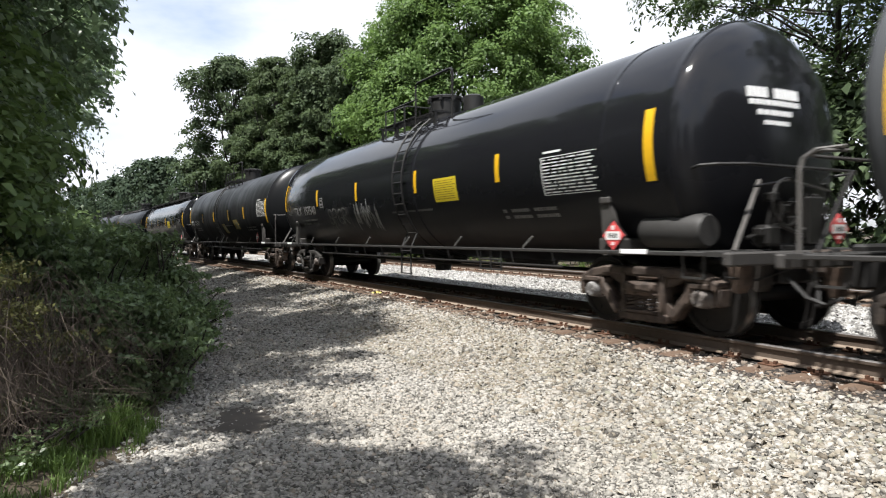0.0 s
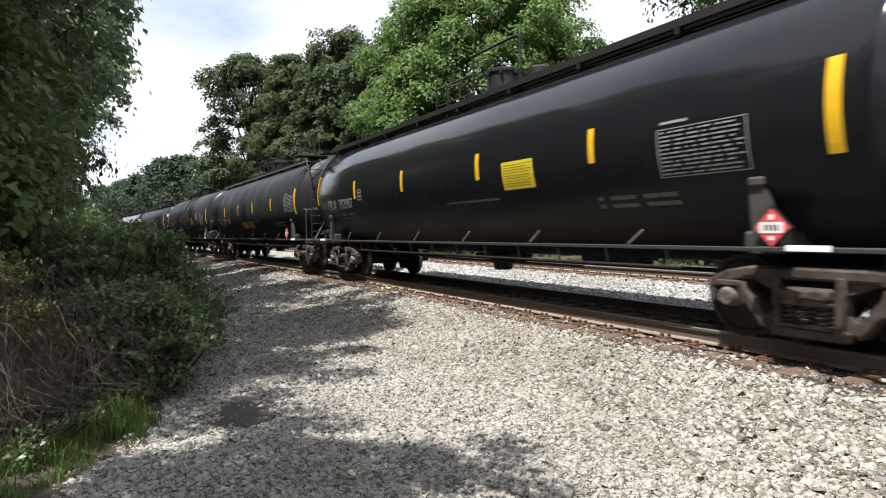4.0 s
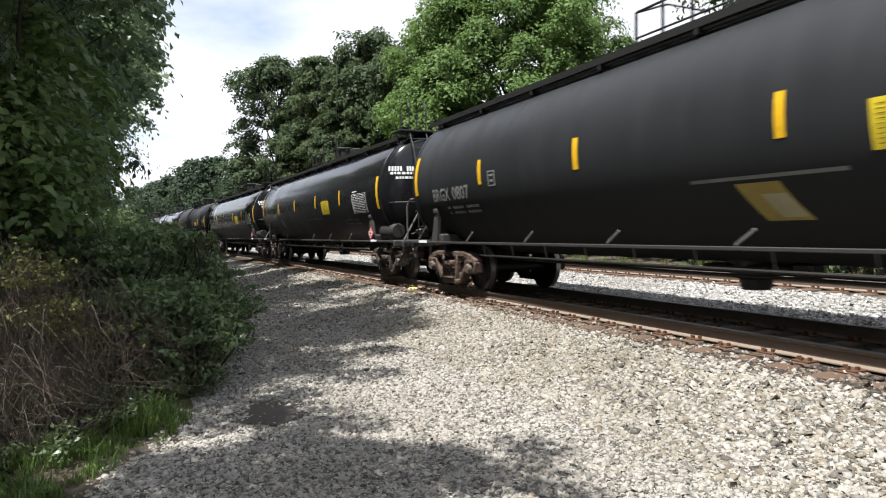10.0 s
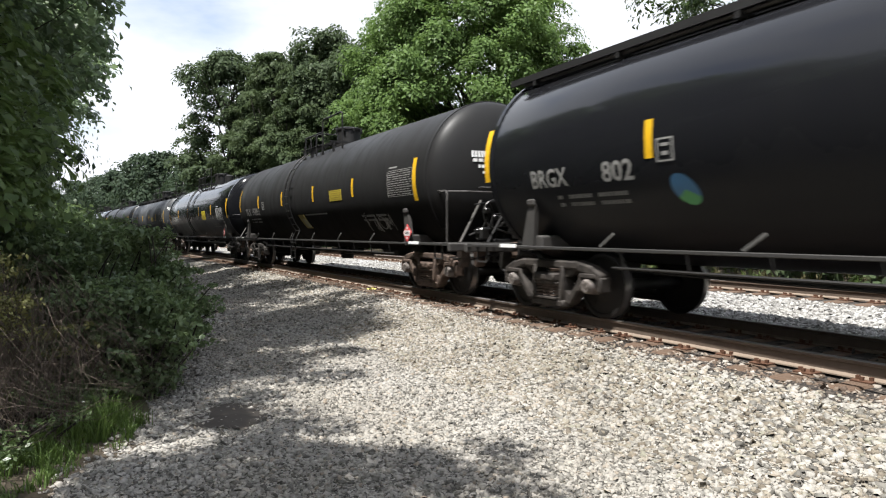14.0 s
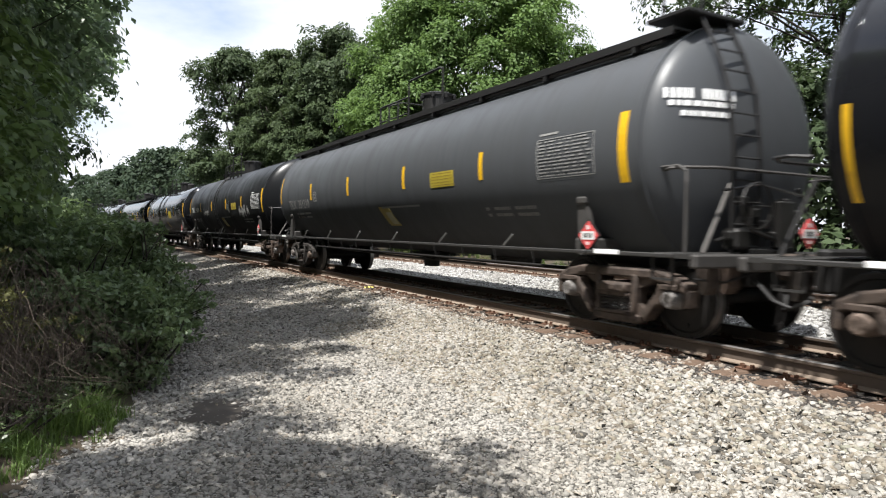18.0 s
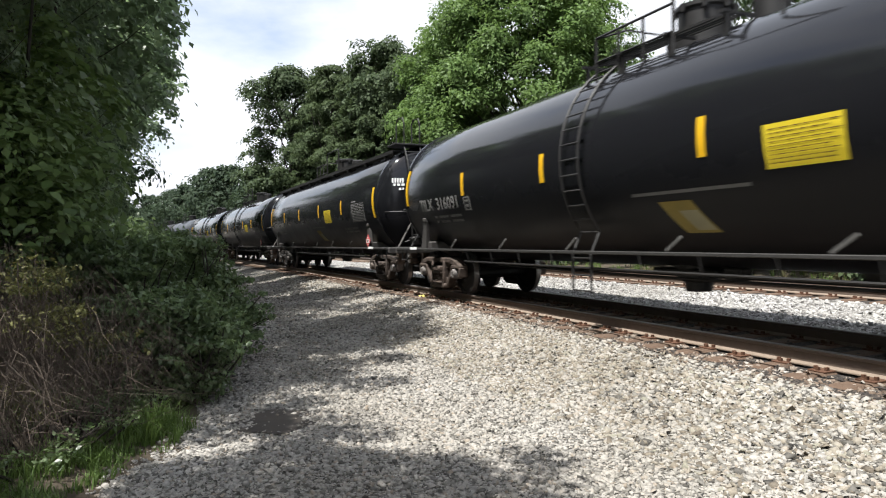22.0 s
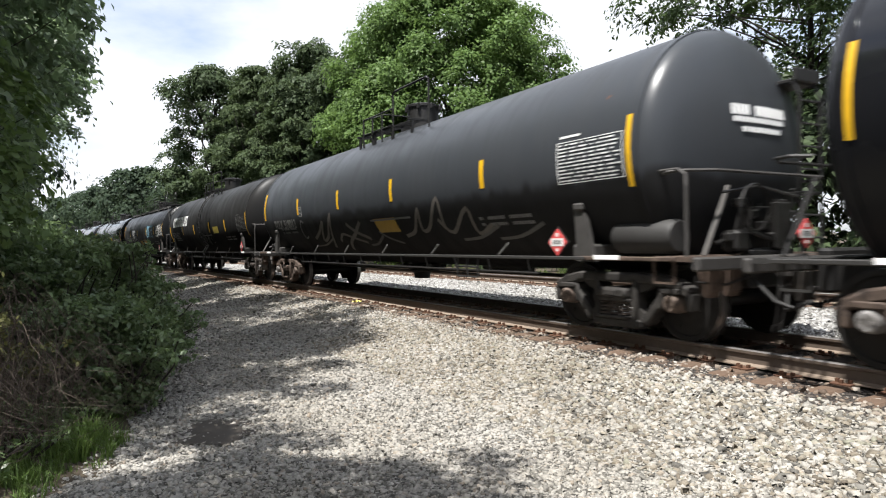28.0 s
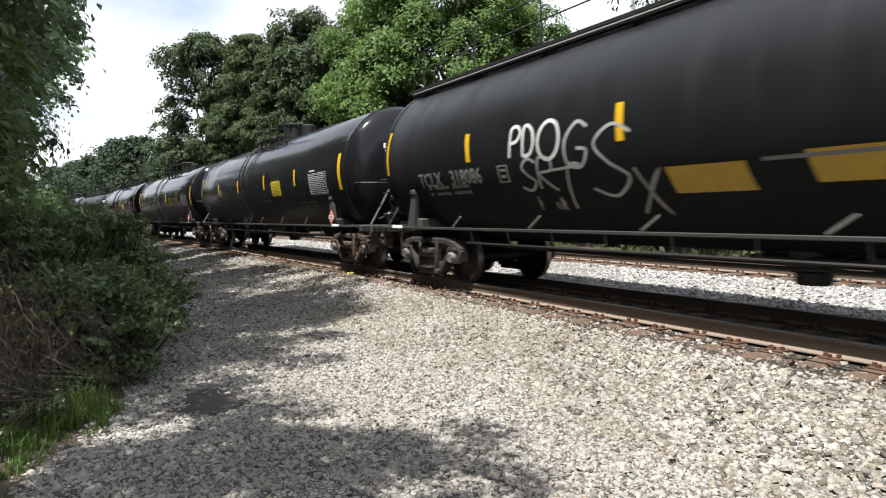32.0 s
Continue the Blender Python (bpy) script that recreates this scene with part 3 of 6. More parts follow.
scatter("loose_gravel", M_STONE, [(-1.5, 2.0, 1.45, 3.2, 400, 0.032, 0.066), (2.0, 6.0, 1.45, 3.4, 420, 0.032, 0.066), (2.0, 4.0, 3.0, 5.6, 1700, 0.016, 0.047), (4.0, 6.8, 3.0, 7.5, 1600, 0.016, 0.046),
                                  (6.0, 11, 1.45, 3.0, 700, 0.024, 0.058), (6.8, 11, 3.0, 6.6, 1000, 0.018, 0.052), (11, 18, 1.45, 6.5, 480, 0.024, 0.06), (18, 32, 1.45, 6.4, 150, 0.035, 0.08),
                                  (-6, 2.0, 3.2, 6.6, 260, 0.02, 0.06), (-6, -1.5, 1.45, 3.2, 260, 0.022, 0.07)],
        11, "pale angular crushed limestone spread beside the track")
scatter("ballast", M_BALLAST, [(1, 22, -3.7, -1.5, 330, 0.035, 0.075), (22, 34, -3.7, -1.5, 110, 0.045, 0.09), (2, 30, -7.4, -6.5, 40, 0.05, 0.11)],
        12, "bright angular ballast stones between the tracks")
scatter("tan_gravel", M_TAN, [(-1.5, 11, 1.40, 1.75, 260, 0.022, 0.060), (-1.5, 11, 1.75, 2.4, 560, 0.028, 0.062), (-1.5, 11, 2.4, 3.6, 420, 0.026, 0.060), (11, 24, 1.40, 2.4, 110, 0.03, 0.07)],
        14, "tan and rust-stained gravel along the tie ends")
scatter("stained_ballast", M_RUSTY_STONE, [(-2, 12, 0.85, 1.30, 150, 0.022, 0.07), (-2, 14, 1.15, 1.60, 330, 0.020, 0.055), (12, 26, 0.85, 1.50, 60, 0.03, 0.08)],
        13, "rust-stained stones round the tie ends")


scatter("oily_ballast", M_OILY_SHADED, [(0, 18, -1.3, 0.70, 60, 0.03, 0.08)], 15, "oily stones between the rails, tinted darker for the train's shade")


def make_wrapper():
    geo = Geo()
    pts = [(math.cos(a) * (0.11 + 0.03 * math.sin(3 * a)), math.sin(a) * (0.06 + 0.02 * math.cos(2 * a)), 0.02 + 0.025 * math.sin(5 * a)) for a in [k * math.pi / 6 for k in range(12)]]
    geo.add(pts + [(0, 0, 0.06)], [(k, (k + 1) % 12, 12) for k in range(12)])
    ob = new("wrapper", geo.mesh("wrapper", M_SCRAP))
    ob.matrix_basis = Matrix.Translation(track(14.6, 1.05, TIE_TOP + 0.0))
    tagged(ob, "crumpled yellow scrap lying on the tie ends", "litter")


def ground_at_plan(x, y):
    vx, vy = x - OFF * math.cos(TH) + math.cos(TH) / BEND, y - OFF * math.sin(TH) + math.sin(TH) / BEND
    return ground_height((math.atan2(vy, vx) - TH) / BEND, 1 / BEND - math.hypot(vx, vy))


def make_damp_patch():
    """Bare damp soil showing through the gravel."""
    geo = Geo()
    pts = [(math.cos(a) * (0.46 + 0.22 * noise.noise(Vector((math.cos(a) * 2, math.sin(a) * 2, 4)))), math.sin(a) * (0.34 + 0.2 * noise.noise(Vector((math.cos(a) * 3, math.sin(a) * 3, 9)))), 0.0) for a in [k * math.pi / 20 for k in range(40)]]
    geo.add(pts + [(0, 0, 0.006)], [(k, (k + 1) % 40, 40) for k in range(40)])
    ob = new("soil_patch", geo.mesh("soil_patch", M_DAMP))
    x, y, _ = track(*SOIL_AT)
    ob.matrix_basis = Matrix.Translation((x, y, ground_at_plan(x, y) + 0.010)) @ pose(0, 0, 0, 0, 0, 118)
    tagged(ob, "patch of bare damp soil among the gravel", "soil", kind="structure")


make_damp_patch()
make_wrapper()

# ---- tank cars ----
HC, TR = 2.275, 1.515           # height of the tank's middle over the rail, its radius
HALF = 7.575                    # from the car's middle to its end stripes
REAR, FORE = HALF + 0.07, HALF + 0.24     # where the shell ends and the bowed heads begin
PITCH = 17.74                   # from car to car
LEAD = 5.535                    # the first whole car's front stripe at the start


def run(t):
    """How far the train has rolled after t seconds; it gathers speed."""
    u = t / 32.0
    return 296.512 * u + 40.212 * u ** 2 - 18.395 * u ** 3 + 10.054 * u ** 4


def near(x, v, lift=0.006):
    """A place on the tank's near side: x along the car, v metres up its skin from mid-height."""
    a = v / TR
    return (x, -(TR + lift) * math.cos(a), HC + (TR + lift) * math.sin(a))


def strip(geo, x0, x1, v0, v1, lift=0.006, skew=0.0, slot=0):
    """A thin patch on the tank's near side."""
    n = max(1, int(abs(v1 - v0) / 0.09))
    verts, faces = [], []
    for i in range(n + 1):
        v = v0 + (v1 - v0) * i / n
        k = skew * i / n
        verts += [near(x0 + k, v, lift), near(x1 + k, v, lift), near(x0 + k, v, 0.0), near(x1 + k, v, 0.0)]
        if i:
            a, b = 4 * (i - 1), 4 * i
            faces += [(a, a + 1, b + 1, b), (a, b, b + 2, a + 2), (a + 1, a + 3, b + 3, b + 1)]
    geo.add(verts, faces, slot)


def stroke(geo, pts, width, lift=0.007):
    """A sprayed line on the tank's near side through (x, v) points."""
    out = []
    for i, (x, v) in enumerate(pts):
        ax, av = pts[min(i + 1, len(pts) - 1)][0] - pts[max(i - 1, 0)][0], pts[min(i + 1, len(pts) - 1)][1] - pts[max(i - 1, 0)][1]
        l = math.hypot(ax, av) or 1
        nx, nv = -av / l * width / 2, ax / l * width / 2
        out += [near(x + nx, v + nv, lift), near(x - nx, v - nv, lift)]
    geo.add(out, [(2 * i, 2 * i + 1, 2 * i + 3, 2 * i + 2) for i in range(len(pts) - 1)])


GLYPH = {"loop": [(0.5 + 0.45 * math.cos(a), 0.5 + 0.5 * math.sin(a)) for a in [k * math.pi / 6 + 1 for k in range(14)]],
         "pea": [(0.1, -0.1), (0.15, 0.5), (0.2, 1.0), (0.6, 1.05), (0.85, 0.8), (0.6, 0.5), (0.2, 0.45)],
         "ess": [(0.9, 0.9), (0.5, 1.05), (0.15, 0.8), (0.45, 0.5), (0.85, 0.25), (0.5, -0.05), (0.05, 0.1)],
         "gee": [(0.9, 0.85), (0.5, 1.0), (0.1, 0.6), (0.2, 0.1), (0.7, 0.0), (0.9, 0.35), (0.55, 0.42)],
         "bee": [(0.1, 0.0), (0.12, 1.0), (0.7, 0.95), (0.75, 0.6), (0.15, 0.52), (0.85, 0.42), (0.8, 0.02), (0.08, 0.0)],
         "ray": [(0.1, 0.0), (0.12, 1.0), (0.7, 0.95), (0.75, 0.6), (0.15, 0.5), (0.95, -0.1)],
         "zed": [(0.0, 1.0), (0.9, 0.95), (0.1, 0.05), (1.0, 0.0)],
         "arm": [(0.0, 0.0), (0.4, 1.1), (0.55, 0.2), (0.9, 1.2), (1.05, 0.0)],
         "cee": [(0.9, 0.9), (0.4, 1.0), (0.1, 0.5), (0.35, 0.0), (0.9, 0.1)],
         "slash": [(0.0, 0.15), (0.30, 0.30), (0.52, 0.85), (0.50, 0.30), (0.72, 0.40), (1.0, 1.05), (1.05, 0.30)],
         "hook": [(0.0, 0.55), (0.25, 0.20), (0.65, 0.75), (0.75, 0.15), (1.05, 0.35)],
         "sweep": [(0.0, 0.10), (0.5, 0.22), (1.05, 0.75)],
         "dee": [(0.1, 0.0), (0.12, 1.0), (0.7, 0.85), (0.85, 0.4), (0.6, 0.05), (0.1, 0.0)],
         "peaks": [(0.0, 0.12), (0.35, 0.40), (0.62, 0.75), (0.34, 0.04), (0.55, 0.12), (0.72, 0.35), (1.0, 1.0), (0.76, 0.05), (0.62, -0.30)],
         "arch": [(0.0, 0.25), (0.22, 0.62), (0.55, 0.45), (1.0, 0.15)],
         "cross": [(0.0, 0.0), (0.22, 0.35), (0.6, 0.62), (1.0, 1.0)],
         "fall": [(0.0, 1.0), (0.45, 0.55), (1.0, 0.2)],
         "tee": [(0.0, 0.95), (0.9, 1.0), (0.5, 0.98), (0.45, 0.0)],
         "ex": [(0.05, 0.95), (0.5, 0.45), (0.95, -0.1), (0.5, 0.45), (0.9, 0.9), (0.5, 0.45), (0.05, -0.05)],
         "ell": [(0.15, 1.0), (0.1, 0.0), (0.8, 0.05)]}


def scribble(seed, n):
    """A spiky sprayed scrawl inside the unit square."""
    rnd, x = random.Random(seed), 0.0
    pts = []
    for k in range(n):
        x += rnd.uniform(-0.12, 0.24)
        pts.append((min(max(x, 0.0), 1.15), (0.95 if k % 2 else 0.05) + rnd.uniform(-0.35, 0.35)))
    return pts


for k, n in enumerate((11, 13, 9, 15)):
    GLYPH["scrawl" + "abcd"[k]] = scribble(70 + k, n)


def smooth_line(pts, n=4):
    out = []
    for i in range(len(pts) - 1):
        p0, p1, p2, p3 = pts[max(i - 1, 0)], pts[i], pts[i + 1], pts[min(i + 2, len(pts) - 1)]
        for k in range(n):
            t = k / n
            out.append(tuple(0.5 * (2 * b + (c - a) * t + (2 * a - 5 * b + 4 * c - d) * t * t + (3 * b - a - 3 * c + d) * t ** 3)
                             for a, b, c, d in zip(p0, p1, p2, p3)))
    return out + [pts[-1]]


def tag_mesh(glyphs, x, v, w, h, width, mat, lean=0.15):
    geo = Geo()
    for i, g in enumerate(glyphs):
        pts = [(x + i * w * 0.9 + a * w * 0.95 + b * h * lean, v + b * h) for a, b in GLYPH[g]]
        stroke(geo, smooth_line(pts), width)
    return geo.mesh("spray_paint", mat)


def letters(text, x, v, size, mat, width):
    """Stencilled writing wrapped round the tank's near side."""
    curve = bpy.data.curves.new("stencil", "FONT")
    curve.body, curve.size, curve.resolution_u = text, size / 0.70, 2
    curve.offset = 0.006
    ob = bpy.data.objects.new("stencil", curve)
    me = bpy.data.meshes.new_from_object(ob)
    bpy.data.objects.remove(ob)
    bpy.data.curves.remove(curve)
    bm = bmesh.new()
    bm.from_mesh(me)
    squeeze = width / max(p.co.x for p in bm.verts)
    for k in range(1, 8):
        bmesh.ops.bisect_plane(bm, geom=bm.verts[:] + bm.edges[:] + bm.faces[:], plane_co=(0, k * size / 8, 0), plane_no=(0, 1, 0))
    for p in bm.verts:
        p.co = near(x + p.co.x * squeeze, v + p.co.y, 0.008)
    bm.to_mesh(me)
    bm.free()
    me.materials.clear()
    me.materials.append(mat)
    return me


def build_shared():
    """Meshes that all cars share."""
    sh = {}
    bow = [math.pi / 2 * k / 9 * 0.985 for k in range(9, 0, -1)]
    prof = [(-REAR - 0.44 * math.sin(a), TR * math.cos(a)) for a in bow] + [(-REAR, TR)] + [(x, TR) for x in (-5, -2.5, 0, 2.5, 5)]
    prof += [(FORE, TR)] + [(FORE + 0.52 * math.sin(a), TR * math.cos(a)) for a in bow[::-1]]
    sh["tank_profile"] = prof
    for key, xs in (("plain", (-REAR + 0.01, FORE - 0.01)), ("mid", (-REAR + 0.01, 0.9, 1.45, 6.75, FORE - 0.01))):
        sh["seam_" + key] = xs
    ring = Geo().lathe([(-0.05, TR + 0.0005), (-0.045, TR + 0.012), (0.045, TR + 0.012), (0.05, TR + 0.0005)], n=64, c=(0, 0, HC))
    sh["ring"] = ring
    # side stripes
    g = Geo()
    strip(g, -0.055, 0.055, -0.235, 0.205)
    sh["stripe"] = g.mesh("reflective_stripe", M_YELLOW)
    g = Geo()
    strip(g, -0.07, 0.07, -0.46, 0.38)
    sh["end_stripe"] = g.mesh("reflective_stripe", M_YELLOW)
    g = Geo()
    strip(g, -0.07, 0.07, -0.28, 0.56)
    sh["rear_stripe"] = g.mesh("reflective_stripe", M_YELLOW)
    # stencilled data block
    g, rng = Geo(), random.Random(3)
    for r in range(11):
        x = -0.54
        while x < 0.46:
            w = rng.choice((0.04, 0.06, 0.10, 0.15))
            strip(g, x, min(x + w, 0.54), -0.052 - r * 0.046 - 0.018, -0.052 - r * 0.046)
            x += w + rng.choice((0.022, 0.03, 0.06))
    for a, b in ((-0.58, -0.568), (0.568, 0.58)):
        strip(g, a, b, -0.56, -0.018)
    for v in (-0.03, -0.56):
        strip(g, -0.58, 0.58, v, v + 0.010)
    strip(g, -0.53, -0.15, 0.03, 0.06)
    sh["data_white"], sh["data_dim"], sh["data_faint"] = (g.mesh("stencil_block", m) for m in (M_WHITE, M_DIM, M_FAINT))
    g, rng = Geo(), random.Random(4)
    for r in range(2):
        x = -0.80
        for words in (1, 4, 4):
            for _ in range(words * 2):
                w = rng.choice((0.03, 0.042, 0.06))
                strip(g, x, x + w, -r * 0.11 - 0.055, -r * 0.11)
                x += w + 0.02
            x += 0.12
    sh["lines"] = g.mesh("stencil_line", M_WORN)
    g = Geo()
    strip(g, -0.9, 0.9, -0.02, 0.02)
    sh["long_line"] = g.mesh("stencil_line", M_WORN)
    g = Geo()
    for a, b, c, d in ((-0.12, 0.12, -0.045, -0.025), (-0.12, 0.12, -0.29, -0.27), (-0.12, -0.10, -0.27, -0.045), (0.10, 0.12, -0.27, -0.045), (-0.06, 0.06, -0.12, -0.085), (-0.045, 0.045, -0.22, -0.175)):
        strip(g, a, b, c, d)
    sh["box_mark"] = g.mesh("stencil_box", M_DIM)
    # warning panel, yellow with rows of small print
    for key, w, h, mid, skew, mat in (("panel", 0.82, 0.43, -0.24, 0.0, M_LEMON), ("wide_panel", 0.85, 0.27, -0.14, 0.0, M_FADED), ("slant_panel", 0.52, 0.46, 0.0, -0.22, M_OLIVE), ("dull_panel", 0.72, 0.42, -0.24, -0.12, M_OLIVE), ("amber_panel", 0.95, 0.32, 0.0, -0.06, M_AMBER)):
        g = Geo()
        strip(g, -w / 2, w / 2, mid - h / 2, mid + h / 2, skew=skew)
        if key in ("panel", "wide_panel"):
            n, rows = (9 if h > 0.3 else 5), random.Random(9)
            for r in range(n):
                x, v = -w * 0.43, mid + h * (0.38 - 0.76 * r / (n - 1))
                while x < w * 0.36:
                    l = rows.choice((0.05, 0.08, 0.12))
                    strip(g, x, x + l, v - 0.005, v + 0.005, lift=0.009, slot=1)
                    x += l + 0.025
        if mat is M_OLIVE:
            strip(g, -w * 0.12, w * 0.42, mid - h * 0.40, mid + h * 0.22, lift=0.009, skew=skew * 0.62, slot=2)
        sh[key] = g.mesh("warning_panel", mat, M_PRINT, M_PATCH)
    # red hazard diamond on its holder
    g = Geo()
    g.prism([(0, -0.18), (0.18, 0), (0, 0.18), (-0.18, 0)], -0.012, 0.0, 0)
    g.box((0, -0.014, 0), (0.25, 0.006, 0.105), slot=1)
    for k in range(4):
        g.box((-0.06 + 0.04 * k, -0.018, 0), (0.022, 0.004, 0.055), slot=2)
    g.box((0, -0.014, -0.10), (0.05, 0.006, 0.04), slot=1)
    g.box((0, -0.014, 0.10), (0.05, 0.006, 0.05), slot=1)
    g.box((0, 0.008, 0), (0.30, 0.012, 0.30), pose(0, 0, 0, 0, 45, 0), slot=2)
    sh["diamond"] = g.mesh("hazard_placard", M_RED, M_WHITE, M_GRIME)
    # truck castings: chords and columns round two windows and the spring opening
    def member(g, x0, z0, x1, z1, high, deep, y=0.0):
        l, a = math.hypot(x1 - x0, z1 - z0), math.degrees(math.atan2(z1 - z0, x1 - x0))
        g.box(((x0 + x1) / 2, y, (z0 + z1) / 2), (l + high * 0.5, deep, high), pose(0, 0, 0, 0, -a, 0), bevel=0.028)
    g = Geo()
    member(g, -0.58, 0.735, 0.58, 0.735, 0.125, 0.20)
    member(g, -0.36, 0.165, 0.36, 0.165, 0.11, 0.25)
    for sx in (-1, 1):
        member(g, sx * 0.58, 0.735, sx * 0.92, 0.675, 0.135, 0.21)
        member(g, sx * 0.92, 0.675, sx * 1.10, 0.590, 0.120, 0.21)
        member(g, sx * 1.115, 0.57, sx * 1.105, 0.40, 0.085, 0.20)
        member(g, sx * 0.735, 0.61, sx * 0.700, 0.40, 0.085, 0.20)
        member(g, sx * 0.80, 0.60, sx * 0.46, 0.205, 0.120, 0.19)
        member(g, sx * 0.305, 0.20, sx * 0.325, 0.70, 0.090, 0.23)
        g.prism([(sx * 0.36, 0.66), (sx * 0.66, 0.68), (sx * 0.50, 0.60), (sx * 0.36, 0.55)], -0.055, 0.055)
        g.prism([(sx * 0.36, 0.20), (sx * 0.46, 0.20), (sx * 0.44, 0.30), (sx * 0.36, 0.36)], -0.055, 0.055)
        g.box((sx * 0.889, 0, 0.600), (0.30, 0.24, 0.07), bevel=0.02)
        g.box((sx * 0.62, -0.105, 0.735), (0.16, 0.02, 0.075), bevel=0.006)
    g.box((0, -0.045, 0.545), (0.50, 0.30, 0.125), bevel=0.035)
    g.box((0, -0.20, 0.545), (0.20, 0.03, 0.07), bevel=0.008)
    g.box((0, -0.02, 0.455), (0.50, 0.26, 0.035), bevel=0.012)
    g.box((0, -0.02, 0.235), (0.54, 0.28, 0.035), bevel=0.012)
    sh["side_frame"] = g.mesh("side_frame", M_RUST, smooth=True, angle=40)
    g = Geo()
    g.lathe([(-0.055, 0.03), (-0.055, 0.080), (-0.03, 0.098), (0.0, 0.104), (0.10, 0.118), (0.16, 0.118)], "Y", 16)
    for k in range(3):
        a = k * 2.094
        g.lathe([(-0.068, 0.018), (-0.045, 0.018)], "Y", 6, (0.055 * math.cos(a), 0, 0.055 * math.sin(a)))
    sh["cap"] = g.mesh("bearing_cap", M_HUB, smooth=True, angle=35)
    g = Geo()
    for x in (-0.165, 0.0, 0.165):
        g.tube([(x + 0.070 * math.cos(a * 1.05), -0.07 + 0.070 * math.sin(a * 1.05), 0.245 + a * 0.0078) for a in range(0, 34, 2)], 0.017, 4)
    sh["springs"] = g.mesh("spring_nest", M_RUST)
    g = Geo().box((0, 0, 0.52), (0.42, 2.3, 0.17), bevel=0.03)
    g.box((0, 0, 0.64), (0.40, 0.5, 0.12), bevel=0.02)
    sh["bolster"] = g.mesh("bolster", M_RUST)
    g = Geo()
    for sx in (-1, 1):
        g.tube([(sx * 0.42, -0.72, 0.36), (sx * 0.36, 0, 0.33), (sx * 0.42, 0.72, 0.36)], 0.04, 6)
        for sy in (-0.745, 0.745):
            g.box((sx * 0.425, sy, 0.40), (0.06, 0.10, 0.30), bevel=0.015)
    sh["brake_beam"] = g.mesh("brake_beam", M_GRIME)
    g = Geo().tube([(0, -1.0, 0), (0, -0.6, 0), (0, 0.6, 0), (0, 1.0, 0)], [0.075, 0.085, 0.085, 0.075], 12)
    sh["axle"] = g.mesh("wheelset", M_GRIME, smooth=True, angle=40)
    g = Geo()
    g.lathe([(-0.085, 0.10), (-0.085, 0.135), (-0.055, 0.17), (-0.03, 0.25), (-0.04, 0.385), (-0.062, 0.40), (-0.068, 0.447), (-0.062, 0.455), (0.045, 0.459),
             (0.055, 0.483), (0.072, 0.483), (0.078, 0.45), (0.07, 0.40), (0.03, 0.385), (0.015, 0.25), (0.05, 0.15), (0.07, 0.12)], "Y", 20, slots=[0] * 7 + [1] * 1 + [0] * 9)
    for k in range(3):
        a = 2.094 * k
        g.box((0.31 * math.cos(a), -0.042, 0.31 * math.sin(a)), (0.05, 0.012, 0.05), pose(0, 0, 0, 0, -math.degrees(a), 0))
    sh["wheel"] = g.mesh("wheel", M_WHEEL, M_TREAD, smooth=True, angle=35)
    # end of the car (made for the leading end; the other end is turned round)
    g = Geo()
    g.box((7.35, 0, 0.80), (2.3, 0.60, 0.34), bevel=0.03)
    g.box((8.42, 0, 0.86), (0.16, 0.85, 0.46), bevel=0.03)
    sh["stub_sill"] = g.mesh("stub_sill", M_GRIME)
    g = Geo()
    g.box((8.78, 0, 0.87), (0.55, 0.13, 0.15), bevel=0.03)
    g.box((9.0, 0.05, 0.87), (0.26, 0.26, 0.30), bevel=0.06)
    g.box((9.05, -0.12, 0.87), (0.20, 0.08, 0.24), bevel=0.03)
    sh["coupler"] = g.mesh("coupler", M_RUST)
    g = Geo().tube([(8.5, -0.35, 0.72), (8.75, -0.36, 0.50), (8.95, -0.30, 0.42), (9.05, -0.12, 0.55)], 0.026, 6)
    g.tube([(8.44, -1.30, 0.74), (8.52, -0.9, 0.70), (8.56, -0.3, 0.82), (8.9, -0.12, 1.02)], 0.014, 5)
    g.tube([(8.45, 0.30, 0.76), (8.72, 0.36, 0.46), (8.92, 0.26, 0.40), (9.02, 0.10, 0.55)], 0.022, 6)
    sh["air_hose"] = g.mesh("air_hose", M_GRIME)
    g = Geo().box((8.56, 0, 0.935), (0.10, 2.90, 0.15), bevel=0.02)
    sh["end_sill"] = g.mesh("end_sill", M_BRACKET)
    g = Geo().prism([(8.36, 0.86), (8.52, 0.86), (8.52, 0.64), (8.46, 0.56), (8.40, 0.58)], -0.09, 0.09)
    sh["sill_bracket"] = g.mesh("sill_bracket", M_RUST)
    g = Geo()
    for k in range(5):
        g.box((8.02 + 0.11 * k, 0, 1.00), (0.05, 2.85, 0.035), bevel=0.006)
    for y in (-1.42, -0.7, 0, 0.7, 1.42):
        g.box((8.24, y, 0.985), (0.54, 0.04, 0.05))
    for y in (-1.43, 1.43):
        g.box((7.55, y, 0.985), (1.5, 0.10, 0.05), bevel=0.01)
        g.box((8.1, y * 0.97, 0.72), (0.30, 0.03, 0.025))
        g.box((7.96, y * 0.97, 0.85), (0.025, 0.03, 0.26))
        g.box((8.24, y * 0.97, 0.85), (0.025, 0.03, 0.26))
    sh["end_platform"], sh["rusty_platform"] = g.mesh("end_platform", M_SILL), g.mesh("end_platform", M_RUST)
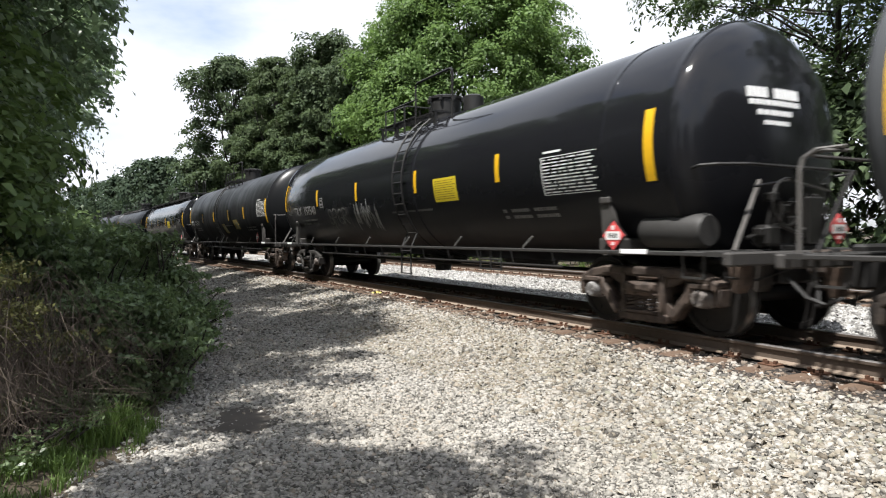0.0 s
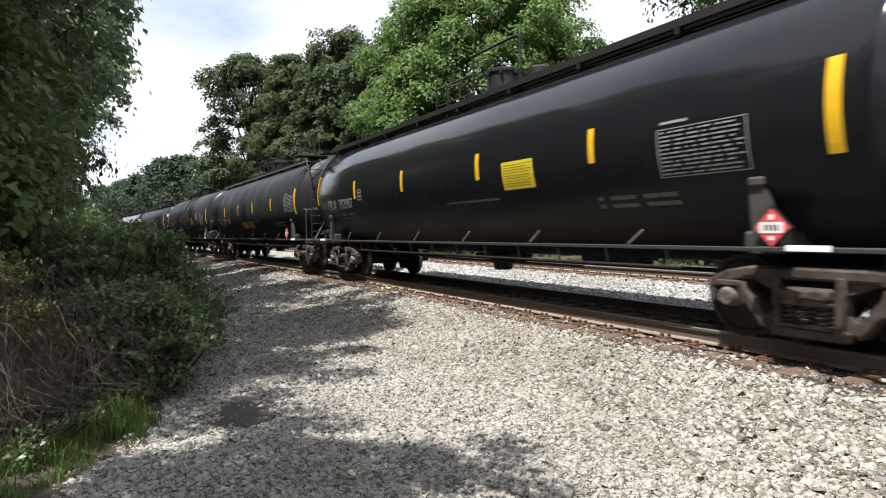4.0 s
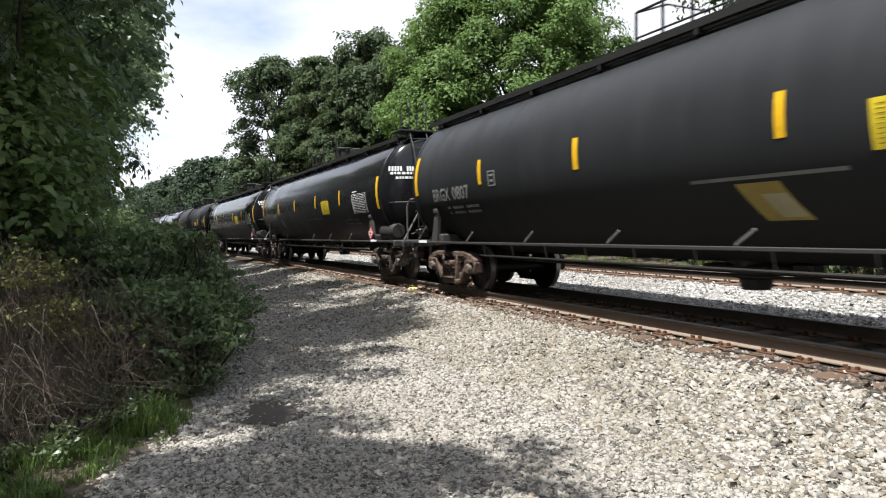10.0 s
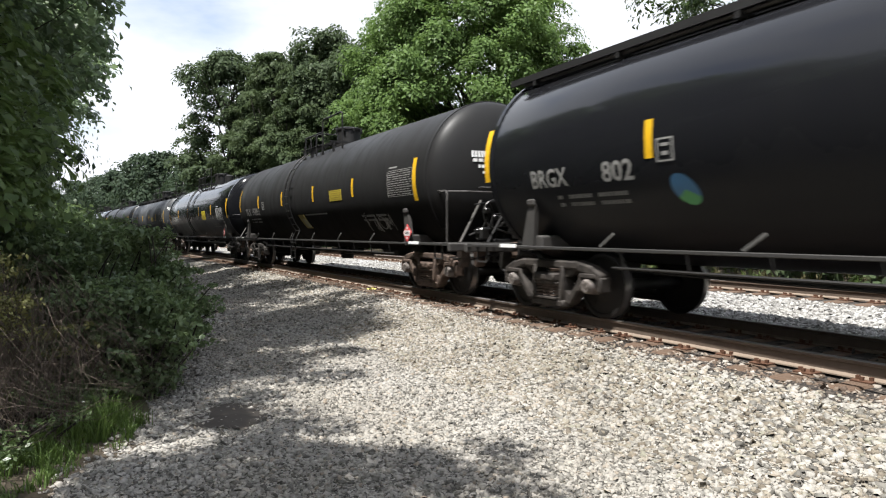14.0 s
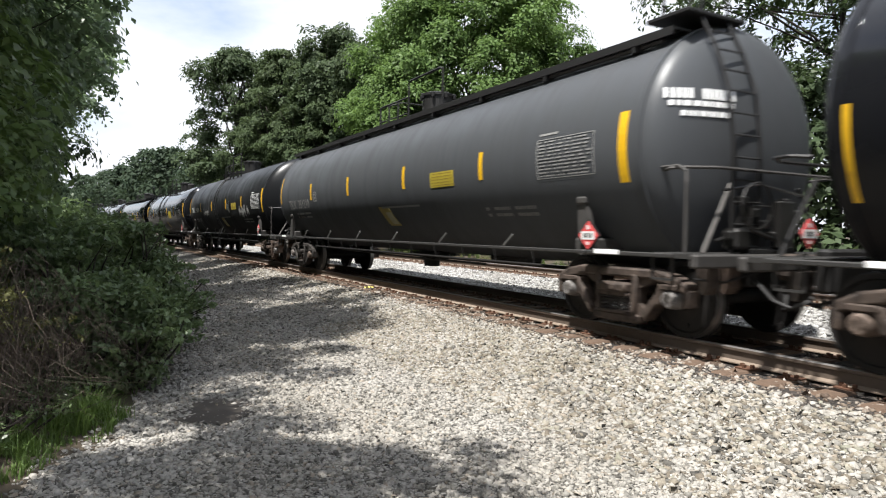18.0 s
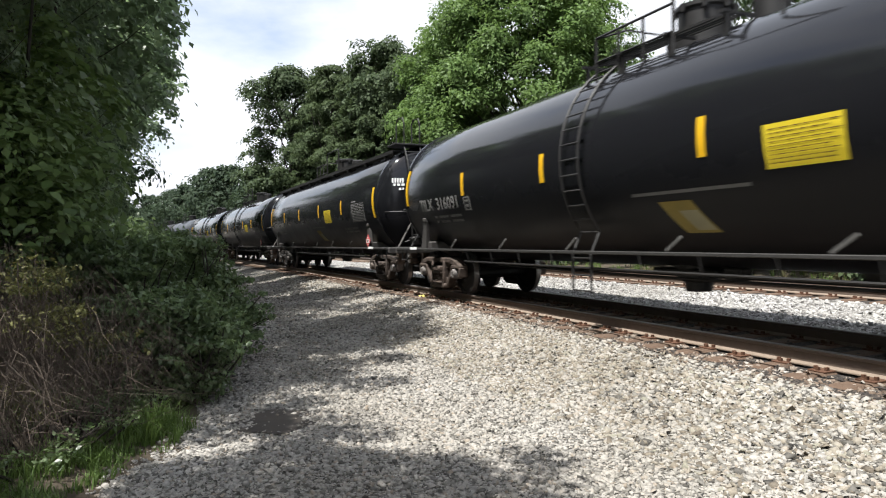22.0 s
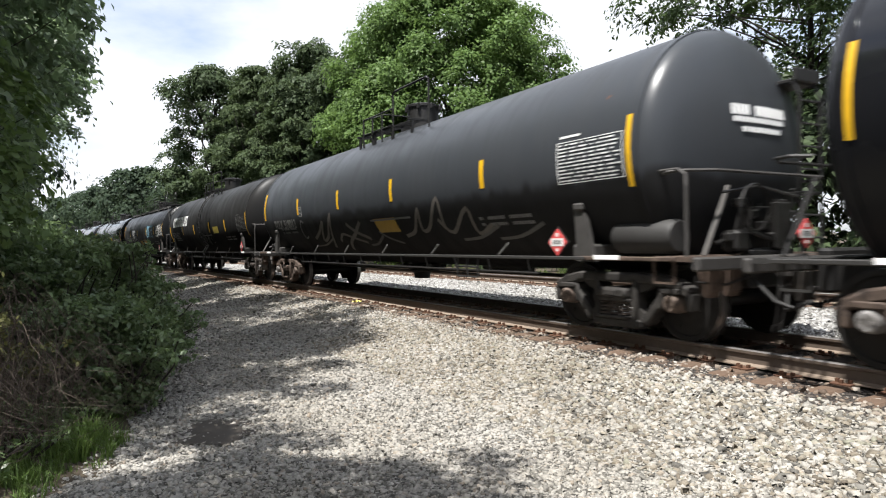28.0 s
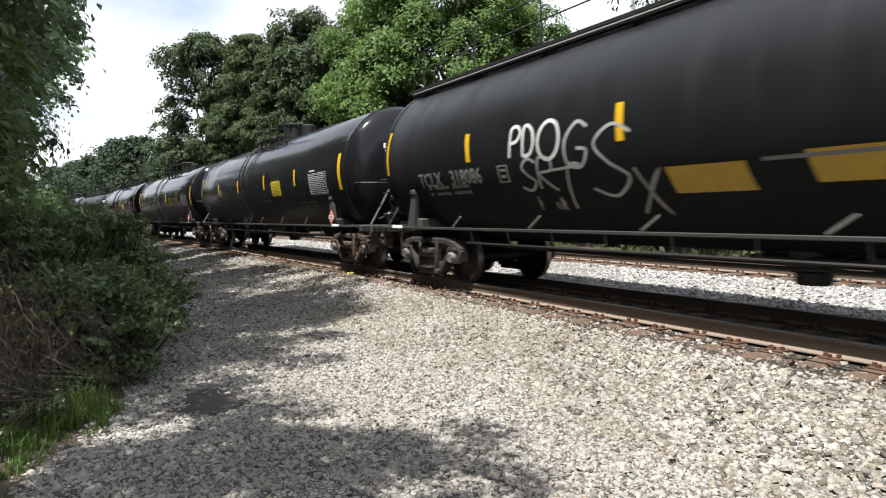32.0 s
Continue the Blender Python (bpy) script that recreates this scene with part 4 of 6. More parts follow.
    g = Geo().tube([(7.98, -1.30, 1.93), (8.16, -1.36, 1.95), (8.34, -1.30, 1.95), (8.50, -1.0, 1.95), (8.50, 1.0, 1.95), (8.34, 1.30, 1.95), (8.16, 1.36, 1.95), (7.98, 1.30, 1.93)], 0.020, 6)
    sh["end_handrail"], sh["dark_handrail"] = g.mesh("end_handrail", M_BRACKET), g.mesh("end_handrail", M_GRIME)
    g = Geo().tube([(8.40, -1.38, 1.0), (8.40, -1.38, 1.78), (8.38, -1.36, 1.90), (8.26, -1.34, 1.97), (8.0, -1.34, 1.97)], 0.020, 6)
    sh["corner_post"], sh["pale_post"] = g.mesh("corner_handrail", M_BRACKET), g.mesh("corner_handrail", M_GALV)
    g = Geo()
    g.tube([(8.40, -1.10, 1.02), (8.36, -0.62, 1.80)], 0.024, 6)
    sh["brace"], sh["dark_brace"] = g.mesh("diagonal_brace", M_GALV), g.mesh("diagonal_brace", M_GRIME)
    g = Geo()
    g.prism([(6.70, 0.94), (7.00, 0.94), (6.86, 1.46), (6.79, 1.64), (6.71, 1.68), (6.64, 1.61), (6.66, 1.46)], -1.385, -1.315)
    g.box((6.75, -0.95, 1.05), (0.40, 0.78, 0.22), bevel=0.03)
    g.box((6.74, -1.33, 1.64), (0.18, 0.18, 0.10), bevel=0.03)
    sh["saddle"] = g.mesh("bolster_saddle", M_SADDLE)
    sh["saddle_rust"] = g.mesh("bolster_saddle", M_BRACKET)
    g = Geo()
    g.lathe([(7.20, 0.05), (7.20, 0.17), (7.25, 0.20), (8.05, 0.20), (8.10, 0.17), (8.10, 0.05)], "X", 16, (0, -1.12, 1.24))
    sh["reservoir"] = g.mesh("air_reservoir", M_SILL, smooth=True, angle=35)
    g = Geo()
    g.box((8.50, 0.15, 1.35), (0.10, 0.30, 0.55), bevel=0.02)
    wheel_rim = [(8.58, -0.45 + 0.26 * math.cos(k * math.pi / 9), 1.55 + 0.26 * math.sin(k * math.pi / 9)) for k in range(18)]
    g.tube(wheel_rim, 0.014, 5, closed=True)
    for k in range(0, 18, 6):
        g.tube([wheel_rim[k], (8.54, -0.45, 1.55)], 0.010, 4)
    g.tube([(8.5, -0.45, 1.55), (8.45, -0.42, 1.05)], 0.02, 6)
    g.box((8.45, -0.62, 1.18), (0.22, 0.26, 0.24), bevel=0.04)
    g.tube([(8.4, -0.9, 1.15), (8.5, -0.5, 1.3), (8.5, 0.1, 1.15)], 0.022, 6)
    for k in range(7):
        y = -0.75 + 0.19 * k
        g.box((8.46, y, 1.22 + 0.13 * (k * 3 % 4)), (0.12, 0.12, 0.10), bevel=0.02)
        g.tube([(8.46, y, 1.05), (8.48, y + 0.06, 1.22 + 0.13 * (k * 3 % 4)), (8.44, y + 0.22, 1.50 + 0.05 * (k % 3))], 0.014, 5)
    g.tube([(8.42, -0.8, 1.72), (8.50, -0.3, 1.80), (8.50, 0.5, 1.70)], 0.016, 5)
    sh["brake_gear"] = g.mesh("hand_brake", M_GALV_DARK)
    # along the body
    g = Geo()
    for sy in (-1, 1):
        g.box((0, sy * 1.50, 0.985), (13.9, 0.04, 0.045), bevel=0.012)
    sh["side_pipe"] = g.mesh("side_pipe", M_SILL)
    g = Geo().box((0, 0, 0), (0.036, 0.015, 0.30), bevel=0.006)
    sh["bracket"] = g.mesh("bracket", M_STEEL)
    g = Geo().tube([(-5.4, -1.05, 0.735), (5.5, -1.05, 0.735)], 0.02, 6)
    for k in range(11):
        g.tube([(-5.2 + 1.05 * k, -1.05, 0.735), (-5.2 + 1.05 * k, -1.12, 1.0)], 0.013, 4)
    sh["brake_rod"] = g.mesh("brake_rod", M_GRIME)
    sh["white_strip"] = Geo().box((0, 0, 0), (0.42, 0.012, 0.055), bevel=0.004).mesh("reflector_strip", M_BRIGHT)
    g = Geo()
    g.tube([(-6.2, 0.25, 0.62), (6.2, 0.25, 0.62)], 0.035, 6)
    g.tube([(-6.0, -0.40, 0.66), (-1.0, -0.45, 0.62), (3.0, -0.45, 0.62)], 0.022, 6)
    sh["brake_pipe"] = g.mesh("brake_pipe", M_GRIME)
    g = Geo()
    g.lathe([(0.42, 0.05), (0.42, 0.18), (0.55, 0.20), (0.60, 0.30), (0.80, 0.32)], "Z", 14)
    g.box((0.0, 0, 0.70), (1.2, 0.60, 0.08), bevel=0.03)
    g.box((0.85, -0.2, 0.70), (0.28, 0.26, 0.20), bevel=0.04)
    sh["outlet"] = g.mesh("bottom_outlet", M_GRIME)
    g = Geo()
    g.lathe([(2.2, 0.03), (2.2, 0.13), (2.3, 0.15), (3.1, 0.15), (3.2, 0.13), (3.2, 0.03)], "X", 14, (0, 0.3, 0.74))
    g.box((3.6, 0.1, 0.74), (0.34, 0.4, 0.22), bevel=0.04)
    sh["brake_cylinder"] = g.mesh("brake_cylinder", M_GRIME, smooth=True, angle=35)
    g = Geo()
    for x in (3.9, 4.2, 4.5):
        g.tube([(x, -1.47, 0.98), (x, -1.47, 0.66)], 0.018, 5)
    for z in (0.66, 0.82):
        g.tube([(3.9, -1.47, z), (4.5, -1.47, z)], 0.016, 5)
    sh["steps"] = g.mesh("side_steps", M_GRIME)
    # top fittings
    top = HC + TR
    g = Geo()
    g.lathe([(top - 0.08, 0.50), (top + 0.03, 0.50), (top + 0.04, 0.35), (top + 0.44, 0.35), (top + 0.47, 0.38), (top + 0.52, 0.38), (top + 0.55, 0.30), (top + 0.57, 0.1)], "Z", 24, (0.15, 0, 0))
    for k in range(8):
        a = k * math.pi / 4
        g.box((0.15 + 0.39 * math.cos(a), 0.39 * math.sin(a), top + 0.46), (0.06, 0.06, 0.12), bevel=0.01)
    sh["manway"] = g.mesh("manway_dome", M_GRIME, smooth=True, angle=35)
    g = Geo()
    for k in range(4):
        for y in (-1, 1):
            g.box((0.1, y * (0.60 + 0.12 * k), top - 0.02 - 0.02 * k), (2.3, 0.035, 0.03))
    for x in (-1.2, -0.4, 0.5, 1.4):
        for y in (-1, 1):
            g.box((x, y * 0.78, top - 0.06), (0.05, 0.52, 0.04))
            g.box((x, y * 0.95, top - 0.20), (0.05, 0.05, 0.28))
    sh["platform"] = g.mesh("top_platform", M_GRIME)
    g = Geo()
    for x in (-0.95, -0.45, 0.05):
        g.tube([(x, -0.98, top - 0.34), (x, -0.98, top + 0.30)], 0.022, 5)
    g.tube([(-0.95, -0.98, top + 0.30), (0.60, -0.98, top + 0.30)], 0.019, 5)
    g.tube([(-0.95, -0.98, top - 0.05), (0.60, -0.98, top - 0.05)], 0.016, 5)
    g.tube([(0.60, -0.98, top - 0.34), (0.60, -0.98, top + 0.60), (0.70, -0.98, top + 0.64), (2.05, -0.98, top + 0.64), (2.15, -0.98, top + 0.60), (2.15, -0.98, top - 0.34)], 0.024, 6)
    g.tube([(-0.95, -0.98, top + 0.30), (-0.98, -0.4, top + 0.50), (-0.98, 0.4, top + 0.50)], 0.016, 5)
    for x in (-0.95, 1.9):
        g.tube([(x, 0.98, top - 0.34), (x, 0.98, top + 0.45)], 0.020, 5)
    g.tube([(-0.95, 0.98, top + 0.45), (1.9, 0.98, top + 0.45)], 0.018, 5)
    sh["cage"] = g.mesh("top_handrail", M_GRIME)
    g = Geo()
    for x in (-0.75, 0.0, 0.75, 1.3):
        g.tube([(x, -0.62, top - 0.10), (x, -0.62, top + 0.55)], 0.02, 5)
    g.tube([(-0.75, -0.62, top + 0.55), (1.3, -0.62, top + 0.55), (1.55, -0.3, top + 0.45), (1.55, 0.3, top + 0.45)], 0.018, 5)
    sh["small_cage"] = g.mesh("top_handrail", M_GRIME)
    g = Geo()
    g.lathe([(top + 0.0, 0.22), (top + 0.38, 0.22), (top + 0.42, 0.15)], "Z", 14, (1.1, 0.15, 0))
    sh["valves"] = g.mesh("valve_housing", M_GRIME, smooth=True, angle=35)
    g = Geo()
    arcs = [0.95 - 1.62 * k / 12 for k in range(13)]
    for x in (-0.98, -0.55):
        pts = [(x, -(TR + 0.11) * math.cos(a), HC + (TR + 0.11) * math.sin(a)) for a in arcs]
        pts += [(x, -1.42, 0.95), (x, -1.42, 0.42)]
        g.tube([(x, -0.98, top + 0.05)] + pts, 0.020, 5)
    sh["rungs"] = [(-0.765, -(TR + 0.11) * math.cos(a), HC + (TR + 0.11) * math.sin(a)) for a in arcs] + [(-0.765, -1.42, z) for z in (0.90, 0.66, 0.44)]
    sh["rung"] = Geo().tube([(-0.215, 0, 0), (0.215, 0, 0)], 0.014, 5).mesh("rung", M_GRIME)
    sh["side_ladder"] = g.mesh("side_ladder", M_GRIME)
    for key, deep, up, out in (("running_board", 0.10, -0.13, 0.12), ("open_board", 0.05, -0.08, 0.0)):
        g = Geo()
        for k in range(4):
            g.box((0, -0.82 - out + 0.10 * k, top + up - 0.02), (2 * HALF + 0.5, 0.08, 0.03))
        for y in (-0.88, -0.52):
            g.box((0, y - out, top + up - deep / 2), (2 * HALF + 0.5, 0.025, deep))
        for k in range(9):
            g.box((-7.2 + 1.8 * k, -0.67 - out, top + up - 0.11), (0.06, 0.44, 0.14))
        if up < 0:
            g.tube([(-HALF, -0.90, top + up - 0.10), (HALF, -0.90, top + up - 0.10)], 0.03, 6, slot=1)
        sh[key] = g.mesh("running_board", M_GRIME, M_GALV)
    g = Geo()
    for k in range(9):
        x = -7.2 + 1.8 * k
        g.tube([(x, -0.88, top - 0.26), (x, -0.88, top + 0.62)], 0.018, 5)
    for z in (0.45, 0.80):
        g.tube([(-7.2, -0.88, top + z - 0.18), (7.2, -0.88, top + z - 0.18)], 0.012, 5)
    sh["board_rail"] = g.mesh("running_board_rail", M_GRIME)
    g = Geo()
    for y in (-0.23, 0.23):
        pts = [(8.50, y, 1.02), (8.50, y, 1.6), (8.50, y, 2.3), (8.43, y, 2.9), (8.25, y, 3.4), (8.02, y, 3.82)]
        g.tube(pts, 0.022, 5)
        g.tube([(8.02, y, 3.82), (8.02, y, 4.45), (7.92, y, 4.60), (7.6, y, 4.62), (7.45, y, 4.5), (7.45, y, 3.85)], 0.020, 5)
    sh["end_rungs"] = [(float(np.interp(1.15 + 0.25 * k, [1.02, 1.6, 2.3, 2.9, 3.4, 3.82], [8.50, 8.50, 8.50, 8.43, 8.25, 8.02])), 0, 1.15 + 0.25 * k) for k in range(11)]
    sh["end_rung"] = Geo().tube([(0, -0.23, 0), (0, 0.23, 0)], 0.014, 5).mesh("rung", M_GRIME)
    g.box((7.75, 0, 3.86), (0.65, 1.0, 0.05), bevel=0.01)
    sh["end_ladder"] = g.mesh("end_ladder", M_GRIME)
    # straight ladder standing on the end deck, off the middle of the car
    g = Geo()
    for y in (0.62, 1.06):
        g.tube([(8.46, y, 1.0), (8.46, y, 2.95), (8.40, y, 3.10), (8.05, y, 3.16)], 0.022, 5)
    g.box((8.20, 0.84, 3.13), (0.34, 0.50, 0.05), bevel=0.01)
    g.box((8.42, 0.84, 3.20), (0.06, 0.50, 0.16), bevel=0.01)
    for y in (0.62, 1.06):
        g.tube([(8.46, y, 1.75), (7.95, y, 1.75)], 0.016, 5)
    sh["deck_ladder"] = g.mesh("end_ladder", M_GRIME)
    sh["deck_rungs"] = [(8.46, 0.84, 1.2 + 0.28 * k) for k in range(7)]
    return sh


def head_stencil(y0, z0, wide):
    """Rows of writing too small to read, laid on the bowed head round the place y0, z0."""
    g, rnd = Geo(), random.Random(int(100 * (y0 + 3)))
    for r, (w, h) in enumerate(((wide, 0.12), (wide * 0.95, 0.06), (wide * 0.68, 0.06), (wide * 0.45, 0.05))[:4 if wide < 0.85 else 3]):
        x, z = 0.0, z0 + 0.13 - r * 0.115
        while x < w:
            lw = 0.050 if h > 0.08 else rnd.choice((0.05, 0.075, 0.10))
            y = y0 - w / 2 + x + lw / 2
            rr = min(math.hypot(y, z - HC) / TR, 0.97)
            nrm = Vector((math.sqrt(1 - rr * rr), 0.34 * y / TR, 0.34 * (z - HC) / TR)).normalized()
            m = nrm.to_track_quat("X", "Z").to_matrix().to_4x4()
            g.box((FORE + 0.52 * math.sqrt(1 - rr * rr) + 0.006, y, z), (0.012, lw * 0.86, h), m)
            x += lw + (0.11 if h > 0.08 and abs(x - 0.256) < 0.03 else 0.014)
    return g.mesh("head_stencil", M_BRIGHT)


def swung(x, a):
    """A place x along the car, turned a degrees up round the tank's long axis."""
    return Matrix.Translation((x, 0, HC)) @ Matrix.Rotation(radians(-a), 4, "X") @ Matrix.Translation((0, 0, -HC))


def build_car(sh, spec):
    """One tank car: an Empty on the rail's top at the car's middle; x is the way it rolls."""
    label, mark, mat, style = spec["label"], spec["mark"], spec["mat"], spec["style"]
    car = tagged(new("tank_car"), label, "tank car", "cars of the freight train")
    key = "tank_" + mat.name
    if key not in sh:
        g = Geo()
        g.lathe(sh["tank_profile"], "X", 72, (0, 0, HC))
        sh[key] = g.mesh("tank", mat, smooth=True)
        g = Geo()
        g.v, g.f, g.m = list(sh["ring"].v), list(sh["ring"].f), list(sh["ring"].m)
        sh["ring_" + mat.name] = g.mesh("tank_seam", mat, smooth=True, angle=40)
    part("tank", sh[key], car)
    for x in sh["seam_" + spec.get("seams", "plain")]:
        part("tank_seam", sh["ring_" + mat.name], car, at=pose(x, 0, 0))
    for k in range(6):
        x = spec.get("at", (7.57, 4.45, 1.58, -1.55, -4.45, -7.6))[k]
        end = k in (0, 5)
        part("reflective_stripe", sh["end_stripe" if k == 0 else ("rear_stripe" if end else "stripe")], car, "yellow reflective stripe", at=swung(x, spec.get("stripes", 0) + (spec.get("rear_drop", 0) if k == 5 else 0)))
    bx, ba = spec.get("block", (6.15, 1.5))
    part("stencil_block", sh["data_white" if spec.get("bold") else ("data_faint" if spec.get("faint") else "data_dim")], car, "block of white stencilled rows", at=swung(bx, ba))
    if spec.get("panel"):
        part("warning_panel", sh[spec["panel"]], car, "yellow warning panel with dark rows", at=swung(spec.get("panel_x", 2.75), spec.get("panel_turn", spec.get("stripes", 0))))
    for kind, x, a in spec.get("low", ()):
        # panels lower on the tank: turned round its long axis
        m = Matrix.Translation((x, 0, HC)) @ Matrix.Rotation(radians(-a) * -1, 4, "X") @ Matrix.Translation((0, 0, -HC))
        part("warning_panel", sh[kind], car, "dull amber panel", at=m)
    low = Matrix.Translation((0, 0, HC)) @ Matrix.Rotation(radians(22), 4, "X") @ Matrix.Translation((0, 0, -HC))
    part("stencil_line", sh["lines"], car, at=Matrix.Translation((-5.3, 0, 0)) @ low)
    part("stencil_line", sh["lines"], car, at=Matrix.Translation((5.2, 0, 0)) @ Matrix.Translation((0, 0, HC)) @ Matrix.Rotation(radians(26), 4, "X") @ Matrix.Translation((0, 0, -HC)))
    part("stencil_line", sh["long_line"], car, at=Matrix.Translation((1.2, 0, 0)) @ low)
    part("stencil_box", sh["box_mark"], car, at=swung(*spec.get("box", (-4.12, 0))))
    if mark:
        word, number = mark.split()
        v = spec.get("mark_v", -0.58 if word == "TCLX" else -0.45)
        at_word, at_number = spec.get("mark_x", (-6.66, -5.74))
        part("reporting_mark", letters(word, at_word, v, 0.25, spec.get("ink", M_DIM), 0.72 if word == "TILX" else 0.80), car, "stencilled letters")
        part("reporting_number", letters(number, at_number, v, 0.25, spec.get("ink", M_DIM), spec.get("tight", 0.178) * len(number)), car, "stencilled numbers")
    for glyphs, x, v, w, h, width, ink in spec.get("tags", ()):
        part("spray_paint", tag_mesh(glyphs, x, v, w, h, width, ink), car, "looping sprayed lettering")
    if spec.get("logo"):
        g = Geo()
        for k in range(6):
            x = -6.42 + 0.64 * k
            strip(g, x, x + 0.52, -0.02, 0.09, skew=0.02)
            strip(g, x + 0.06, x + 0.58, 0.35, 0.46, skew=0.02)
            strip(g, x + 0.02, x + 0.16, 0.09, 0.35, skew=0.04)
            strip(g, x + 0.37, x + 0.51, 0.09, 0.35, skew=0.04)
        part("painted_sign", g.mesh("painted_sign", M_WHITE), car, "row of bold white blocks")
    if spec.get("decal"):
        for name, ink, lo, hi, lift in (("round_decal", M_DECAL, 0, 24, 0.006), ("decal_leaf", M_GREEN, 14, 22, 0.010)):
            g = Geo()
            rim = [2 * math.pi * k / 24 for k in range(lo, hi + 1)]
            g.add([near(-3.92 - 0.07 * math.sin(a) + 0.17 * math.cos(a), -0.62 + 0.19 * math.sin(a), lift) for a in rim] + [near(-3.92, -0.62, lift)],
                  [(k, k + 1, len(rim)) for k in range(len(rim) - 1)])
            part(name, g.mesh(name, ink), car)
    # body
    part("side_pipe", sh["side_pipe"], car)
    for k in range(6):
        part("bracket", sh["bracket"], car, "pale steel bracket", at=pose(-5.1 + 2.05 * k, -1.44, 1.10, 0, 56, 0))
    part("brake_rod", sh["brake_rod"], car)
    for x in (-7.15, 7.35):
        part("reflector_strip", sh["white_strip"], car, "white strip on the side sill", at=pose(x, -1.525, 1.0))
    part("brake_pipe", sh["brake_pipe"], car)
    part("bottom_outlet", sh["outlet"], car)
    part("brake_cylinder", sh["brake_cylinder"], car)
    if spec.get("reservoir"):
        part("side_steps", sh["steps"], car)
    part("manway_dome", sh["manway"], car)
    if mat in (P_GLOSS, P_BLACK):
        part("valve_housing", sh["valves"], car)
    if style == "plain":
        part("top_platform", sh["platform"], car)
        part("top_handrail", sh["cage"], car)
        if not spec.get("no_ladder"):
            ladder = part("side_ladder", sh["side_ladder"], car, "narrow black steel ladder", at=pose(spec.get("ladder", 0.0), 0, 0))
            for r in sh["rungs"]:
                part("rung", sh["rung"], ladder, at=pose(*r))
    elif style == "board":
        part("top_handrail", sh["cage"], car, at=pose(-0.3, 0.18, 0.06))
    else:
        part("top_handrail", sh["small_cage"], car)
    if style in ("board", "rail"):
        part("running_board", sh["open_board" if style == "rail" else "running_board"], car, "narrow steel walkway")
    if style in ("board", "rail") or spec.get("end_ladder"):
        deck = style == "plain"
        ladder = part("end_ladder", sh["deck_ladder" if deck else "end_ladder"], car, "narrow black steel ladder", at=pose(*((0, 0, 0) if deck else ((-0.10, -0.97, -0.15) if style == "rail" else (-0.03, -0.50, -0.06)))))
        for r in sh["deck_rungs" if deck else "end_rungs"]:
            part("rung", sh["end_rung"], ladder, at=pose(*r))
    if style == "rail":
        part("running_board_rail", sh["board_rail"], car)
    part("head_stencil", head_stencil(*spec.get("head", {"board": (-0.90, 2.68, 0.86), "rail": (-0.10, 2.54, 0.90), "plain": (-0.28, 2.68, 0.82)}[style])), car, "rows of white stencil on the head")
    part("hazard_placard", sh["diamond"], car, "red diamond hazard placard", at=pose(spec.get("placard", 6.95), -1.45, 1.19))
    part("hazard_placard", sh["diamond"], car, "red diamond hazard placard", at=pose(8.62, 0.45, 1.25, 0, 0, 90))
    if spec.get("reservoir"):
        part("air_reservoir", sh["reservoir"], car)
    for end in (0, 180):
        turn = pose(0, 0, 0, 0, 0, end)
        for name, label_ in (("stub_sill", ""), ("coupler", "rusty knuckle coupler"), ("air_hose", ""), ("end_sill", "")):
            part(name, sh[name], car, label_, at=turn)
        for y in (-1.05, -0.70, 0.70):
            part("sill_bracket", sh["sill_bracket"], car, at=turn @ pose(0, y, 0))
        rusty_deck = spec.get("end_ladder")
        part("end_platform", sh["rusty_platform" if rusty_deck else "end_platform"], car, "rusty grated end deck" if rusty_deck else "", at=turn)
        dark = mat in (P_GLOSS, P_BLACK, P_DULL)
        part("end_handrail", sh["dark_handrail" if dark else "end_handrail"], car, "black pipe handrail" if dark else "grey pipe handrail", at=turn)
        for flip in (1, -1):
            side = turn @ Matrix.Diagonal((1, flip, 1, 1))
            part("diagonal_brace", sh["brace" if flip == 1 and end == 0 else "dark_brace"], car, at=side)
            part("bolster_saddle", sh["saddle_rust" if spec.get("rusty") else "saddle"], car, at=side)
        if (end == 0 and mat not in (P_GLOSS, P_BLACK)) or (end and spec.get("rear_post")):
            part("corner_handrail", sh["pale_post" if end else "corner_post"], car, "grey pipe handrail", at=turn @ Matrix.Diagonal((1, -1 if end else 1, 1, 1)))
        if end == 0:
            part("hand_brake", sh["brake_gear"], car, at=turn)
    for cx in (-6.75, 7.05):
        part("bolster", sh["bolster"], car, at=pose(cx, 0, 0))
        part("brake_beam", sh["brake_beam"], car, at=pose(cx, 0, 0))
        for sy, turn in ((-0.98, 0), (0.98, 180)):
            frame_ = part("side_frame", sh["side_frame"], car, "rust-brown cast side frame", at=pose(cx, sy, 0, 0, 0, turn))
            part("spring_nest", sh["springs"], frame_)
            for x in (-0.889, 0.889):
                part("bearing_cap", sh["cap"], frame_, "dusty round bearing cap", at=pose(x, -0.10, 0.457))
        for x in (-0.889, 0.889):
            axle = part("wheelset", sh["axle"], car, at=pose(cx + x, 0, 0.457))
            part("wheel", sh["wheel"], axle, at=pose(0, -0.755, 0))
            part("wheel", sh["wheel"], axle, at=pose(0, 0.755, 0, 0, 0, 180))
            axle["spin"] = cx + x
    for ob in car.children:
        if ob.name.startswith(("stencil", "head_stencil", "painted", "spray", "reporting")):
            tagged(ob, kind="stuff")
    return car


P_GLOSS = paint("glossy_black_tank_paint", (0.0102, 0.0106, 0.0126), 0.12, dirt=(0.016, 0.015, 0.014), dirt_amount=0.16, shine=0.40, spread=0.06)
